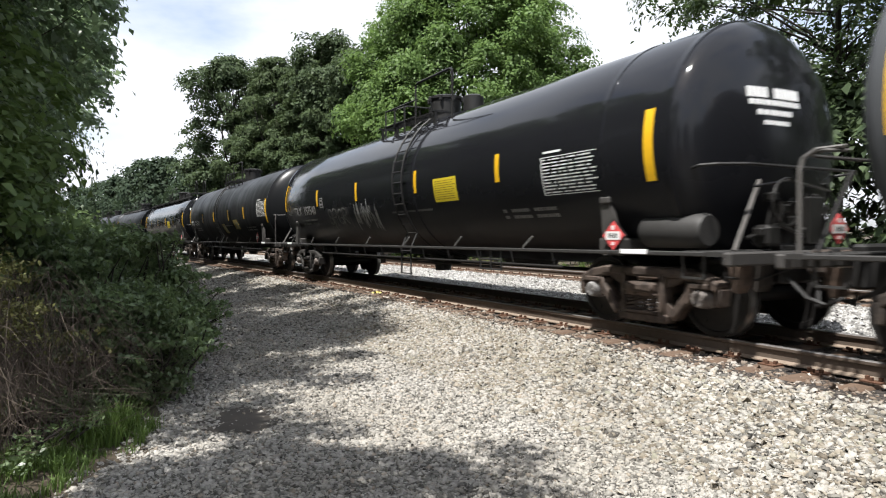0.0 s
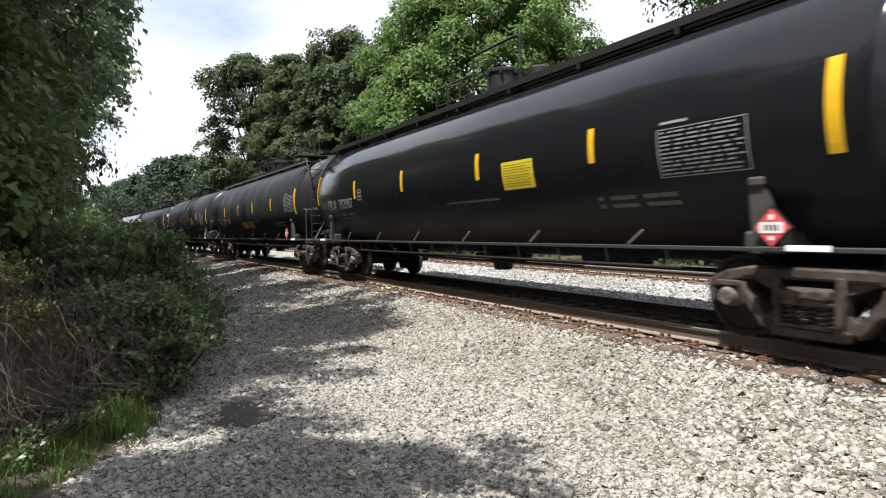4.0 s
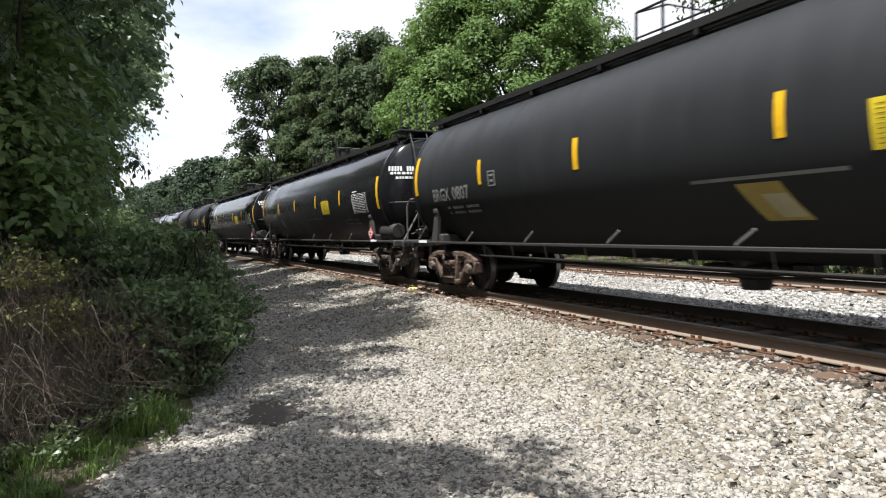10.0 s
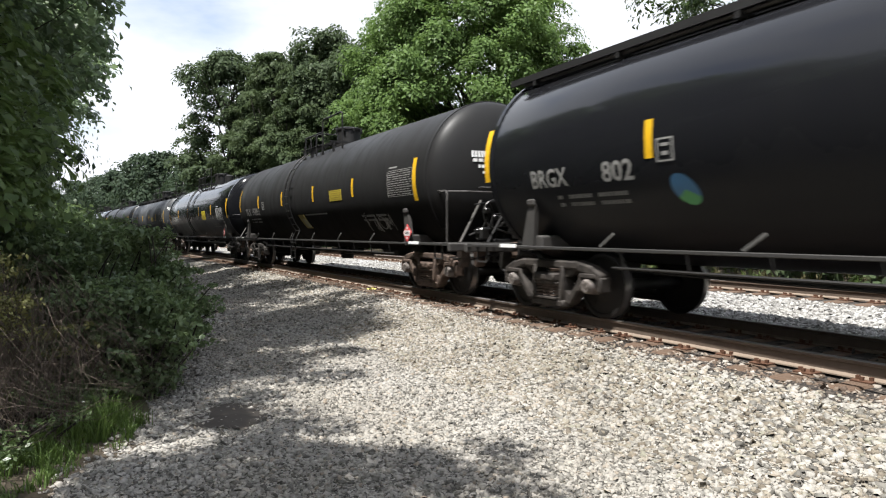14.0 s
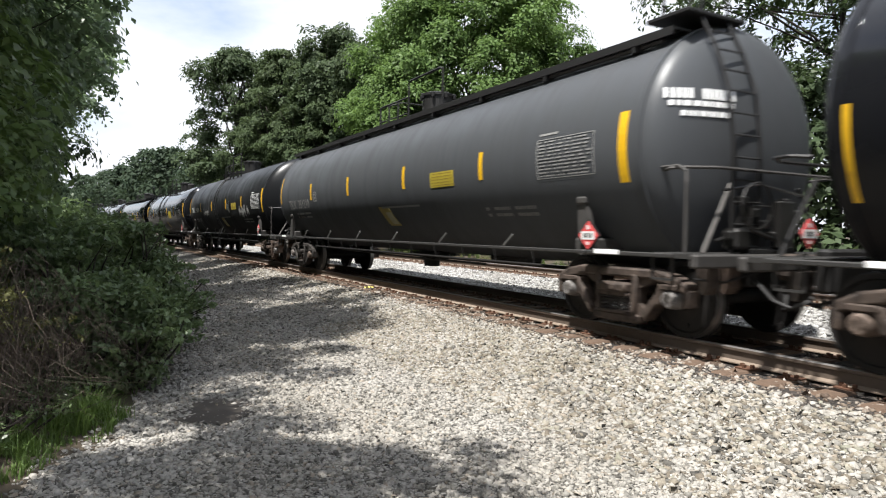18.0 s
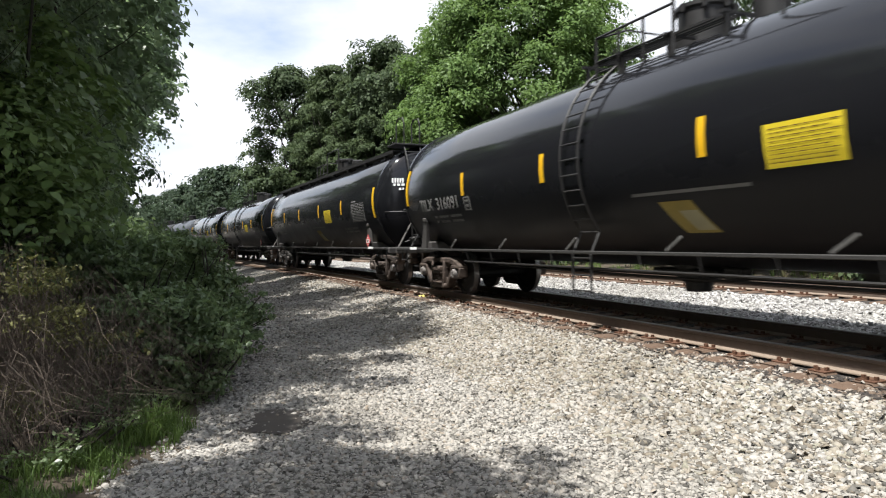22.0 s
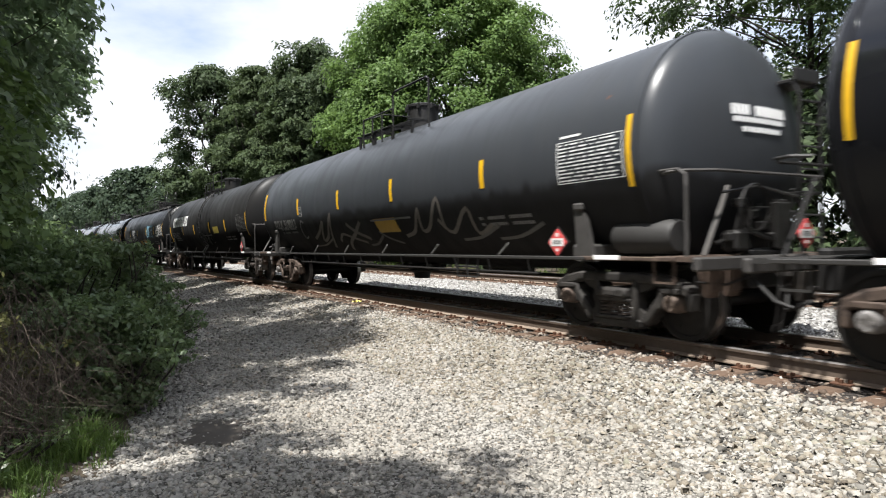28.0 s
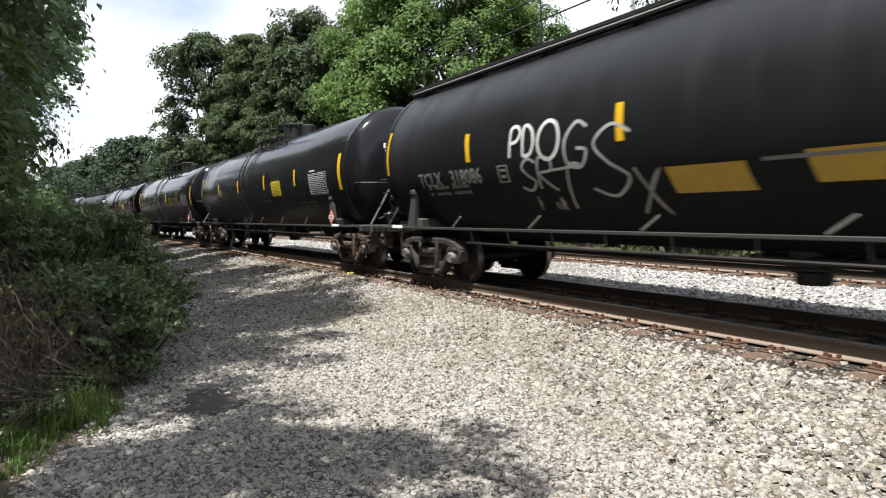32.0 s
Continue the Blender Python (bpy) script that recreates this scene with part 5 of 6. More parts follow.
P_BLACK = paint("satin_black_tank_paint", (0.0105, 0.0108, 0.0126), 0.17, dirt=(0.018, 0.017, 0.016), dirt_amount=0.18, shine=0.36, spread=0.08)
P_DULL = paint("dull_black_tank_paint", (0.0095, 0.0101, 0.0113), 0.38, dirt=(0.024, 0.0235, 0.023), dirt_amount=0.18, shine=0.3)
P_GREY = paint("dusty_charcoal_tank_paint", (0.0205, 0.0218, 0.0240), 0.45, dirt=(0.034, 0.0335, 0.033), dirt_amount=0.22, shine=0.26)
P_PALE = paint("dusty_grey_tank_paint", (0.063, 0.067, 0.072), 0.46, dirt=(0.045, 0.044, 0.043), dirt_amount=0.38, shine=0.3)
P_BROWN = paint("dusty_brown_grey_tank_paint", (0.0175, 0.0172, 0.0172), 0.48, dirt=(0.030, 0.029, 0.0275), dirt_amount=0.28, shine=0.18, darkening=1.80)
P_BLUE = paint("faded_blue_grey_tank_paint", (0.040, 0.044, 0.050), 0.38, dirt=(0.040, 0.039, 0.037), dirt_amount=0.25, rust=0.06, shine=0.3, darkening=1.95)

SPECS = [
    dict(label="dusty grey tank car of a freight train", mark="", mat=P_PALE, style="plain", rear_post=True),
    dict(label="glossy black tank car with sprayed lettering", mark="TILX 197540", mat=P_GLOSS, style="plain", ladder=1.75, seams="mid", panel="panel", reservoir=True, bold=True,
         tags=[(["ess", "pea", "gee", "ray"], -3.8, -0.76, 0.40, 0.38, 0.028, M_DIM), (["scrawla", "scrawlc", "scrawld"], -3.85, -0.84, 0.56, 0.44, 0.020, M_WORN), (["scrawla", "scrawlc", "scrawlb"], -1.95, -0.72, 0.50, 0.40, 0.026, M_SPRAY), (["scrawlb", "scrawld", "scrawla"], -1.85, -0.88, 0.52, 0.46, 0.022, M_SPRAY)]),
    dict(label="satin black tank car with bold white reporting mark", mark="CTCX 736719", head=(-0.29, 2.74, 1.0), at=(7.6, 4.4, 1.7, -1.35, -4.05, -7.6), mat=P_DULL, style="plain", ladder=0.4, stripes=-4, block=(7.0, 9), panel_x=2.9, panel_turn=-12, placard=6.3, mark_x=(-7.2, -6.1), panel="dull_panel", bold=True, ink=M_WHITE, rusty=True, low=[("slant_panel", 0.65, 27)]),
    dict(label="glossy black tank car with an end ladder", mark="TILX 352987", head=(-0.75, 2.72, 0.84), mat=P_GLOSS, style="board", panel="panel"),
    dict(label="charcoal tank car with a railed running board", mark="TCLX 318081", head=(-0.18, 2.52, 0.9), at=(7.57, 4.43, 1.42, -1.38, -4.6, -7.6), mat=P_GREY, style="rail", mark_x=(-6.36, -5.28), box=(-3.78, -12), tight=0.155, block=(6.85, 8), placard=6.35, low=[("amber_panel", -0.55, 27.5), ("amber_panel", 0.55, 27)], ink=M_DIM),
    dict(label="dusty charcoal tank car with a side ladder", mark="TILX 319124", mark_v=-0.44, mat=P_GREY, style="plain", panel="panel", reservoir=True, seams="mid", ladder=1.6,
         tags=[(["scrawld", "scrawla", "loop"], 5.2, -0.92, 0.42, 0.36, 0.03, M_FAINT)]),
    dict(label="dusty charcoal tank car with an end ladder", mark="BRGX 0807", at=(7.48, 4.15, 1.5, -1.7, -4.55, -7.5), mat=P_GREY, style="board", panel="panel", rear_post=True, low=[("slant_panel", 1.35, 33)]),
    dict(label="black tank car with coloured decal", mark="TILX 354447", at=(7.6, 4.35, 1.6, -1.4, -4.3, -7.6), mat=P_BLACK, style="board", panel="panel", reservoir=True, bold=True, decal=True),
    dict(label="glossy black tank car with coloured decal", mark="BRGX 802", at=(7.55, 4.4, 1.6, -1.5, -4.35, -7.75), mat=P_GLOSS, mark_x=(-6.62, -5.15), style="board", panel="panel", bold=True, decal=True, reservoir=True),
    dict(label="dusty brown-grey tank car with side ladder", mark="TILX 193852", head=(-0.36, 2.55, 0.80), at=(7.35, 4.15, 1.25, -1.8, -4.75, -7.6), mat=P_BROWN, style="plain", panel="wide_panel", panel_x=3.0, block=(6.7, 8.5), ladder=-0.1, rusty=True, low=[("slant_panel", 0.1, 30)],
         tags=[(["scrawlb", "scrawla", "loop", "scrawld"], 4.5, -1.08, 0.36, 0.34, 0.024, M_DIM)]),
    dict(label="glossy black tank car with white reporting mark", mark="CTCX 300053", mark_v=-0.42, box=(-3.95, -5), mat=P_GLOSS, style="plain", rear_drop=-20, panel="panel", bold=True, ink=M_WHITE),
    dict(label="dusty grey tank car with end ladder", mark="TILX 351210", mat=P_PALE, style="board", panel="wide_panel", panel_x=3.15, block=(6.5, 9), low=[("slant_panel", 0.6, 30)]),
    dict(label="dull black tank car with sprayed white words", mark="TILX 193896", mark_v=-0.25, mark_x=(-6.85, -5.9), box=(-4.32, -1), head=(-0.05, 2.60, 0.88), mat=P_DULL, style="plain", panel="wide_panel", panel_x=3.1, block=(6.6, 9), ladder=0.6, rusty=True, bold=True, ink=M_WHITE, low=[("slant_panel", 0.7, 31)],
         tags=[(["scrawla", "loop"], -5.5, -1.05, 0.36, 0.40, 0.028, M_FAINT), (["scrawlb", "scrawld", "scrawla", "scrawlc"], -3.55, -0.42, 0.32, 0.24, 0.034, M_DIM), (["sweep"], -2.45, -0.30, 0.35, 0.55, 0.05, M_FAINT), (["scrawlc", "scrawla"], 1.75, -0.30, 0.30, 0.34, 0.06, M_SPRAY), (["scrawlc", "scrawla", "scrawld", "scrawlb", "scrawlc"], 3.95, -0.54, 0.36, 0.34, 0.042, M_SPRAY)]),
    dict(label="glossy black tank car with side ladder", mark="TILX 316091", mark_x=(-6.76, -5.86), box=(-4.38, -9), at=(7.55, 4.3, 1.55, -1.65, -4.5, -7.55), mat=P_GLOSS, style="plain", panel="panel", rusty=True, low=[("slant_panel", 1.2, 35)]),
    dict(label="glossy black tank car with running board", mark="TILX 352989", mark_v=-0.48, mark_x=(-6.55, -5.7), head=(-0.65, 2.67, 1.0), mat=P_GLOSS, style="board", panel="panel", low=[("slant_panel", 1.2, 35)]),
    dict(label="glossy black tank car with white head stencil", mark="", mat=P_GLOSS, style="plain", panel="panel", rusty=True),
    dict(label="glossy black tank car with sprayed scrawl", mark="TILX 316083", mark_x=(-6.6, -5.55), at=(7.4, 4.45, 1.58, -1.55, -4.42, -7.6), mat=P_GLOSS, style="plain", ladder=1.5, panel="panel", panel_x=2.65, block=(6.35, 2), bold=True,
         tags=[(["zed", "gee", "loop", "loop", "ess"], -4.0, -1.16, 0.62, 0.74, 0.050, M_MOSS), (["tee", "cee", "loop", "loop", "gee"], -3.92, -1.06, 0.60, 0.56, 0.035, M_MOSS), (["scrawlb", "scrawla"], -4.65, -1.0, 0.50, 0.45, 0.03, M_FAINT), (["scrawld", "scrawlc", "scrawla"], -3.3, -1.3, 0.9, 0.16, 0.02, M_FAINT)]),
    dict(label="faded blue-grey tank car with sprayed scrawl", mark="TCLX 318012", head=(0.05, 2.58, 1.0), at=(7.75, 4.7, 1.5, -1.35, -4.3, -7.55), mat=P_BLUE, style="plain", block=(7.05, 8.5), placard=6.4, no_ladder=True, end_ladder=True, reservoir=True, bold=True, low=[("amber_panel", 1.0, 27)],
         tags=[(["cee"], -4.45, -0.92, 0.42, 0.50, 0.050, M_WORN), (["peaks"], -3.65, -1.05, 1.70, 0.76, 0.085, M_TANPAINT), (["sweep"], -3.95, -1.26, 1.6, 0.42, 0.050, M_TANPAINT),
               (["arch"], -2.0, -1.22, 1.60, 0.58, 0.075, M_TANPAINT), (["cross"], -1.7, -1.36, 1.35, 0.78, 0.095, M_TANPAINT), (["fall"], -1.2, -1.12, 1.1, 0.52, 0.10, M_TANPAINT), (["sweep", "fall"], -0.4, -1.25, 0.9, 0.40, 0.060, M_FAINT),
               (["slash", "hook"], 1.6, -1.10, 1.6, 0.78, 0.08, M_TANPAINT), (["sweep", "sweep"], 3.6, -1.15, 1.2, 0.40, 0.06, M_FAINT)]),
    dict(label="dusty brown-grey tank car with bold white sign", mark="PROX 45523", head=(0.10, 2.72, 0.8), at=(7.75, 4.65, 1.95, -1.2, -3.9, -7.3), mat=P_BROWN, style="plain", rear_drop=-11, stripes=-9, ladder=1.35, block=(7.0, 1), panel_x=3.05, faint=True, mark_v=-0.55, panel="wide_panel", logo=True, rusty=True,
         tags=[(["arm", "scrawlc", "scrawla", "scrawlb", "cee"], 0.1, -0.95, 0.45, 0.40, 0.035, M_FAINT)]),
    dict(label="charcoal railed tank car with sprayed names", mark="TCLX 318086", head=(0.17, 2.58, 1.0), at=(7.75, 4.9, 2.2, -1.4, -4.65, -7.6), mat=P_DULL, style="rail", mark_x=(-6.36, -5.28), box=(-3.78, -12), tight=0.155, block=(7.1, 8.5), placard=6.4, rusty=True, bold=True, low=[("amber_panel", -0.30, 28), ("amber_panel", 1.25, 26)],
         tags=[(["pea"], -3.58, -0.22, 0.34, 0.36, 0.050, M_WHITE), (["dee"], -3.27, -0.26, 0.32, 0.40, 0.050, M_WHITE), (["loop"], -2.95, -0.34, 0.50, 0.50, 0.050, M_WHITE), (["gee"], -2.45, -0.48, 0.52, 0.56, 0.045, M_SPRAY),
               (["ess"], -2.05, -0.86, 0.82, 0.80, 0.042, M_SPRAY), (["ess", "ray"], -3.42, -0.74, 0.42, 0.42, 0.040, M_SPRAY), (["tee"], -2.75, -1.08, 0.62, 0.62, 0.036, M_SPRAY), (["ex"], -1.38, -1.14, 0.46, 0.62, 0.040, M_DIM), (["scrawlb", "scrawla"], -3.2, -1.06, 0.32, 0.16, 0.022, M_DIM),
               (["bee", "loop", "gee", "cee", "ray"], 2.3, -0.36, 0.48, 0.66, 0.07, M_BLUE), (["bee", "ell", "cee", "ray"], 5.6, -0.38, 0.20, 0.6, 0.06, M_WHITE)]),
    dict(label="black tank car with white data block", mark="TILX 254412", mat=P_BLACK, style="plain", panel="panel", bold=True),
    dict(label="glossy black tank car far down the train", mark="", mat=P_GLOSS, style="plain", panel="panel"),
    dict(label="black tank car far down the train", mark="", mat=P_BLACK, style="plain", panel="panel"),
    dict(label="dull black tank car far down the train", mark="", mat=P_DULL, style="board", panel="panel"),
    dict(label="glossy black tank car far down the train", mark="", mat=P_GLOSS, style="plain", panel="panel"),
    dict(label="black tank car far down the train", mark="", mat=P_BLACK, style="plain", panel="panel"),
    dict(label="charcoal tank car far down the train", mark="", mat=P_GREY, style="plain", panel="panel"),
    dict(label="black tank car far down the train", mark="", mat=P_BLACK, style="plain", panel="panel"),
]
SHARED = build_shared()
CARS = [build_car(SHARED, spec) for spec in SPECS]

# ---- trees and plants ----


def leaf_cloud(rng, clumps, count, size, upright=0.45, narrow=0.5):
    """Leaves, each a bent diamond, gathered in clumps (x, y, z, rx, ry, rz); gives vertices."""
    c = np.array(clumps, float)
    vol = (c[:, 3] * c[:, 4] * c[:, 5]) ** (2 / 3)
    pick = rng.choice(len(c), count, p=vol / vol.sum())
    u = rng.normal(0, 1, (count, 3))
    u /= np.linalg.norm(u, axis=1)[:, None]
    r = rng.random(count) ** 0.42 * (1 + 0.18 * rng.normal(0, 1, count))
    p = c[pick, :3] + u * r[:, None] * c[pick, 3:6]
    nrm = u * 0.5 + np.array([0, 0, upright]) + rng.normal(0, 0.55, (count, 3))
    nrm /= np.linalg.norm(nrm, axis=1)[:, None]
    along = np.cross(nrm, rng.normal(0, 1, (count, 3)))
    along /= np.linalg.norm(along, axis=1)[:, None]
    across = np.cross(nrm, along)
    sz = size * rng.uniform(0.6, 1.35, count)[:, None]
    return np.stack([p - along * sz, p + across * sz * narrow + nrm * sz * 0.18, p + along * sz - nrm * sz * 0.25, p - across * sz * narrow + nrm * sz * 0.18], 1).reshape(-1, 3)


def crown_mesh(name, verts, mat):
    return quads_mesh(name, verts, np.arange(len(verts)), mat)


def limb(geo, rng, a, b, r0, r1, bend=0.12, n=5):
    a, b = Vector(a), Vector(b)
    l = (b - a).length
    pts, radii = [], []
    off = Vector((rng.uniform(-1, 1), rng.uniform(-1, 1), rng.uniform(-0.3, 0.6))) * l * bend
    for i in range(n + 1):
        t = i / n
        pts.append(a.lerp(b, t) + off * math.sin(math.pi * t))
        radii.append(r0 + (r1 - r0) * t)
    geo.tube(pts, radii, 5)


OUTLINES = {"dome": [(0, 0.62), (0.18, 0.95), (0.45, 1.0), (0.68, 0.86), (0.87, 0.56), (1, 0.12)],
            "oak": [(0, 0.55), (0.3, 0.80), (0.62, 1.0), (0.84, 0.74), (1, 0.18)],
            "cone": [(0, 0.80), (0.2, 1.0), (0.55, 0.74), (0.8, 0.45), (1, 0.06)],
            "column": [(0, 0.60), (0.3, 0.80), (0.5, 0.86), (0.7, 0.80), (0.87, 0.5), (1, 0.12)],
            "bush": [(0, 0.85), (0.3, 1.0), (0.7, 0.85), (1, 0.3)]}


def spray_leaves(rng, mids, outs, radii, count, size, flat=0.42, droop=0.2, narrow=0.62, hang=0.25):
    """Leaves on flat drooping sprays, each spray a disc tipped outwards; gives vertices."""
    mids, outs, radii = np.array(mids, float), np.array(outs, float), np.array(radii, float)
    pick = rng.choice(len(mids), count, p=radii ** 2 / (radii ** 2).sum())
    up = outs * 0.55 + np.array([0, 0, 0.85]) + rng.normal(0, 0.22, outs.shape)
    up /= np.linalg.norm(up, axis=1)[:, None]
    e1 = np.cross(up, np.array([0.31, 0.77, 0.55]))
    e1 /= np.linalg.norm(e1, axis=1)[:, None]
    e2 = np.cross(up, e1)
    a, rho = rng.uniform(0, 2 * np.pi, count), np.sqrt(rng.random(count)) * (1 + 0.15 * rng.normal(0, 1, count))
    lobes = 1 + 0.28 * np.sin(a * 3 + pick * 1.7) + 0.18 * np.sin(a * 7 + pick)
    reach = rho * lobes
    dirs = e1[pick] * np.cos(a)[:, None] + e2[pick] * np.sin(a)[:, None]
    k = radii[pick][:, None]
    p = mids[pick] + dirs * reach[:, None] * k + up[pick] * k * flat * rng.normal(0, 0.6, (count, 1))
    p[:, 2] -= droop * radii[pick] * reach ** 2
    nrm = up[pick] + dirs * (0.5 * reach)[:, None] + rng.normal(0, 0.34, (count, 3))
    nrm /= np.linalg.norm(nrm, axis=1)[:, None]
    along = dirs + rng.normal(0, 0.7, (count, 3)) + np.array([0, 0, -hang])
    along -= nrm * (along * nrm).sum(1)[:, None]
    along /= np.linalg.norm(along, axis=1)[:, None]
    across = np.cross(nrm, along)
    sz = size * rng.uniform(0.6, 1.35, count)[:, None]
    return np.stack([p - along * sz, p + across * sz * narrow + nrm * sz * 0.15, p + along * sz - nrm * sz * 0.25, p - across * sz * narrow + nrm * sz * 0.15], 1).reshape(-1, 3)


def tree_meshes(seed, height, radius, bottom, leaves, size, mat, sprays=200, spray=0.9, shape="oak", extra=(), lean=(0, 0), thick=0.022, inner=0.5, bumpy=0.3, droop=0.18, flat=0.42, narrow=0.62, hang=0.25, boughs=0, bough=1.5, layer=0.7):
    """Trunk with limbs, and a crown of leafy sprays with an uneven, bumpy outline."""
    rng, rnd = np.random.default_rng(seed), random.Random(seed)
    hs, ws = [a for a, _ in OUTLINES[shape]], [b for _, b in OUTLINES[shape]]
    mids, outs, radii = [], [], []
    for i in range(boughs or sprays):
        h, a = rnd.random() ** 0.9, i * 2.39996 + rnd.uniform(-0.3, 0.3)
        ca, sa = math.cos(a), math.sin(a)
        lump = 1 + bumpy * noise.noise(Vector((ca * 1.7, sa * 1.7, h * 3.6 + seed))) * 1.6 + 0.10 * rnd.uniform(-1, 1)
        r = radius * float(np.interp(h, hs, ws)) * lump * (1 - inner * rnd.random() ** 1.6)
        mids.append((ca * r + lean[0] * h, sa * r + lean[1] * h, bottom + (height - bottom) * h))
        outs.append((ca, sa, 0.9 * (h - 0.35)))
        radii.append(spray * rnd.uniform(0.55, 1.3))
    if boughs:
        # each bough carries sprays over its top and outer side
        heads, mids, outs, radii = list(zip(mids, outs)), [], [], []
        for i in range(sprays):
            m, o = heads[i % boughs]
            b = 2 * math.pi * rnd.random()
            z = rnd.uniform(-0.85, 1.0)
            w = math.sqrt(max(1 - z * z, 0.05))
            v = (math.cos(b) * w + 0.35 * o[0], math.sin(b) * w + 0.35 * o[1], z)
            k = bough * (0.75 + 0.5 * ((i % boughs) * 0.618 % 1)) * rnd.uniform(0.55, 1.0)
            mids.append((m[0] + v[0] * k, m[1] + v[1] * k, m[2] + v[2] * k * layer))
            outs.append((v[0] * 0.8, v[1] * 0.8, z * 0.6))
            radii.append(spray * rnd.uniform(0.6, 1.25))
    for x, y, z, k, _, _ in extra:
        l = math.hypot(x, y) or 1
        mids.append((x, y, z))
        outs.append((x / l, y / l, 0))
        radii.append(k * 1.25)
    geo = Geo()
    r = height * thick
    top = bottom + (height - bottom) * (0.9 if shape == "cone" else 0.65)
    limb(geo, rnd, (0, 0, -0.3), (lean[0] * 0.6, lean[1] * 0.6, top), r, r * 0.25, 0.03, 8)
    for m in mids[:: max(4, sprays // 50)] + [e[:3] for e in extra]:
        z = min(max(bottom * 0.7, m[2] - rnd.uniform(0.15, 0.4) * (height - bottom)), top * 0.95)
        f = 0.6 * z / top
        limb(geo, rnd, (lean[0] * f, lean[1] * f, z), m, r * 0.26, r * 0.05, 0.10, 4)
    verts = spray_leaves(rng, mids, outs, radii, leaves, size, flat, droop, narrow, hang)
    return geo.mesh("trunk", M_BARK, smooth=True), crown_mesh("crown", verts, mat)


def plant_tree(name, meshes, at, turn, scale, label, group=""):
    tree = tagged(new(name), label, "tree", group)
    tree.matrix_basis = Matrix.Translation(at) @ pose(0, 0, 0, 0, 0, turn)
    tree.scale = (scale, scale, scale)
    trunk = part("trunk", meshes[0], tree)
    if name == "sapling":
        tagged(trunk, kind="stuff")
    part("crown", meshes[1], tree, "leafy crown")
    return tree


def ground_at(x, y):
    """Height of the ground under a place of the plan."""
    vx, vy = x - OFF * math.cos(TH) + math.cos(TH) / BEND, y - OFF * math.sin(TH) + math.sin(TH) / BEND
    s = (math.atan2(vy, vx) - TH) / BEND
    return ground_height(s, 1 / BEND - math.hypot(vx, vy))


def spot(x, y, dz=-0.05):
    return Vector((x, y, ground_at(x, y) + dz))


BRANCH = [(3.6, 0.4, 5.3, 0.8, 0.8, 0.6), (4.6, 0.3, 5.2, 0.7, 0.7, 0.45), (5.5, 0.2, 5.0, 0.6, 0.6, 0.35), (6.4, 0.1, 4.75, 0.5, 0.5, 0.25), (7.0, 0.1, 4.45, 0.4, 0.4, 0.25), (7.35, 0.0, 4.2, 0.28, 0.28, 0.2),
          (4.4, -0.4, 6.5, 0.8, 0.8, 0.5), (5.6, 0.0, 6.9, 0.7, 0.7, 0.5), (6.6, 0.2, 7.1, 0.55, 0.55, 0.5), (7.1, 0.1, 6.8, 0.35, 0.35, 0.3)]
SKIRT = [(3.0 * math.cos(a), 3.0 * math.sin(a), 1.0 + 0.6 * (a % 1.3), 1.1, 1.1, 0.9) for a in [0.45 * k for k in range(14)]]
LEFT_TREE = tree_meshes(21, 13.0, 5.0, 1.2, 150000, 0.056, M_LEAF_LEFT, sprays=720, spray=0.46, shape="column", extra=BRANCH + SKIRT, thick=0.012, inner=0.4, flat=0.25, droop=0.4, narrow=0.38, hang=0.7, boughs=90, bough=0.95, layer=0.5)
LEFT_FAR = tree_meshes(29, 13.0, 5.0, 1.0, 20000, 0.145, M_LEAF_LEFT, sprays=320, spray=0.85, thick=0.012, bumpy=0.45)
LEFT_LOW = tree_meshes(22, 6.0, 3.1, 0.4, 36000, 0.052, M_LEAF_BUSH, sprays=240, spray=0.56, shape="bush", flat=0.3, narrow=0.42, hang=0.6)
LOW_FAR = tree_meshes(32, 6.0, 3.1, 0.3, 6000, 0.155, M_LEAF_OAK, sprays=110, spray=0.8, shape="bush")
SAPLING = tree_meshes(33, 3.7, 0.95, 1.2, 2400, 0.066, M_LEAF_SUN, sprays=46, spray=0.34, shape="oak", thick=0.007, inner=0.8, droop=0.5)
MAPLE = tree_meshes(23, 18.5, 7.6, 0.9, 270000, 0.112, M_LEAF_MAPLE, sprays=3000, spray=0.70, shape="dome", inner=0.40, bumpy=0.12, flat=0.45, droop=0.08, boughs=430, bough=1.15, layer=0.95, thick=0.014)
OAK = tree_meshes(24, 18.0, 4.3, 1.0, 42000, 0.160, M_LEAF_OAK, sprays=700, spray=0.66, shape="oak", bumpy=0.55, flat=0.5, droop=0.12, boughs=110, bough=1.25, layer=0.9)
PINE = tree_meshes(25, 19.0, 4.6, 1.0, 42000, 0.160, M_LEAF_PINE, sprays=700, spray=0.66, shape="cone", bumpy=0.45, droop=0.2, flat=0.22, narrow=0.40, boughs=110, bough=1.35, layer=0.35)
RAGGED = tree_meshes(26, 17.0, 7.6, 5.2, 46000, 0.12, M_LEAF_RAGGED, sprays=300, spray=0.85, shape="oak", inner=0.75, bumpy=0.4, droop=0.35, thick=0.012, flat=0.22, narrow=0.42)
FAR_TREE = tree_meshes(27, 13.0, 5.2, 0.5, 4600, 0.31, M_LEAF_FAR, sprays=220, spray=1.0, thick=0.018, bumpy=0.45)
BACK_TREE = tree_meshes(37, 13.0, 5.2, 0.5, 2400, 0.60, M_LEAF_FAR, sprays=70, spray=1.9, thick=0.018)
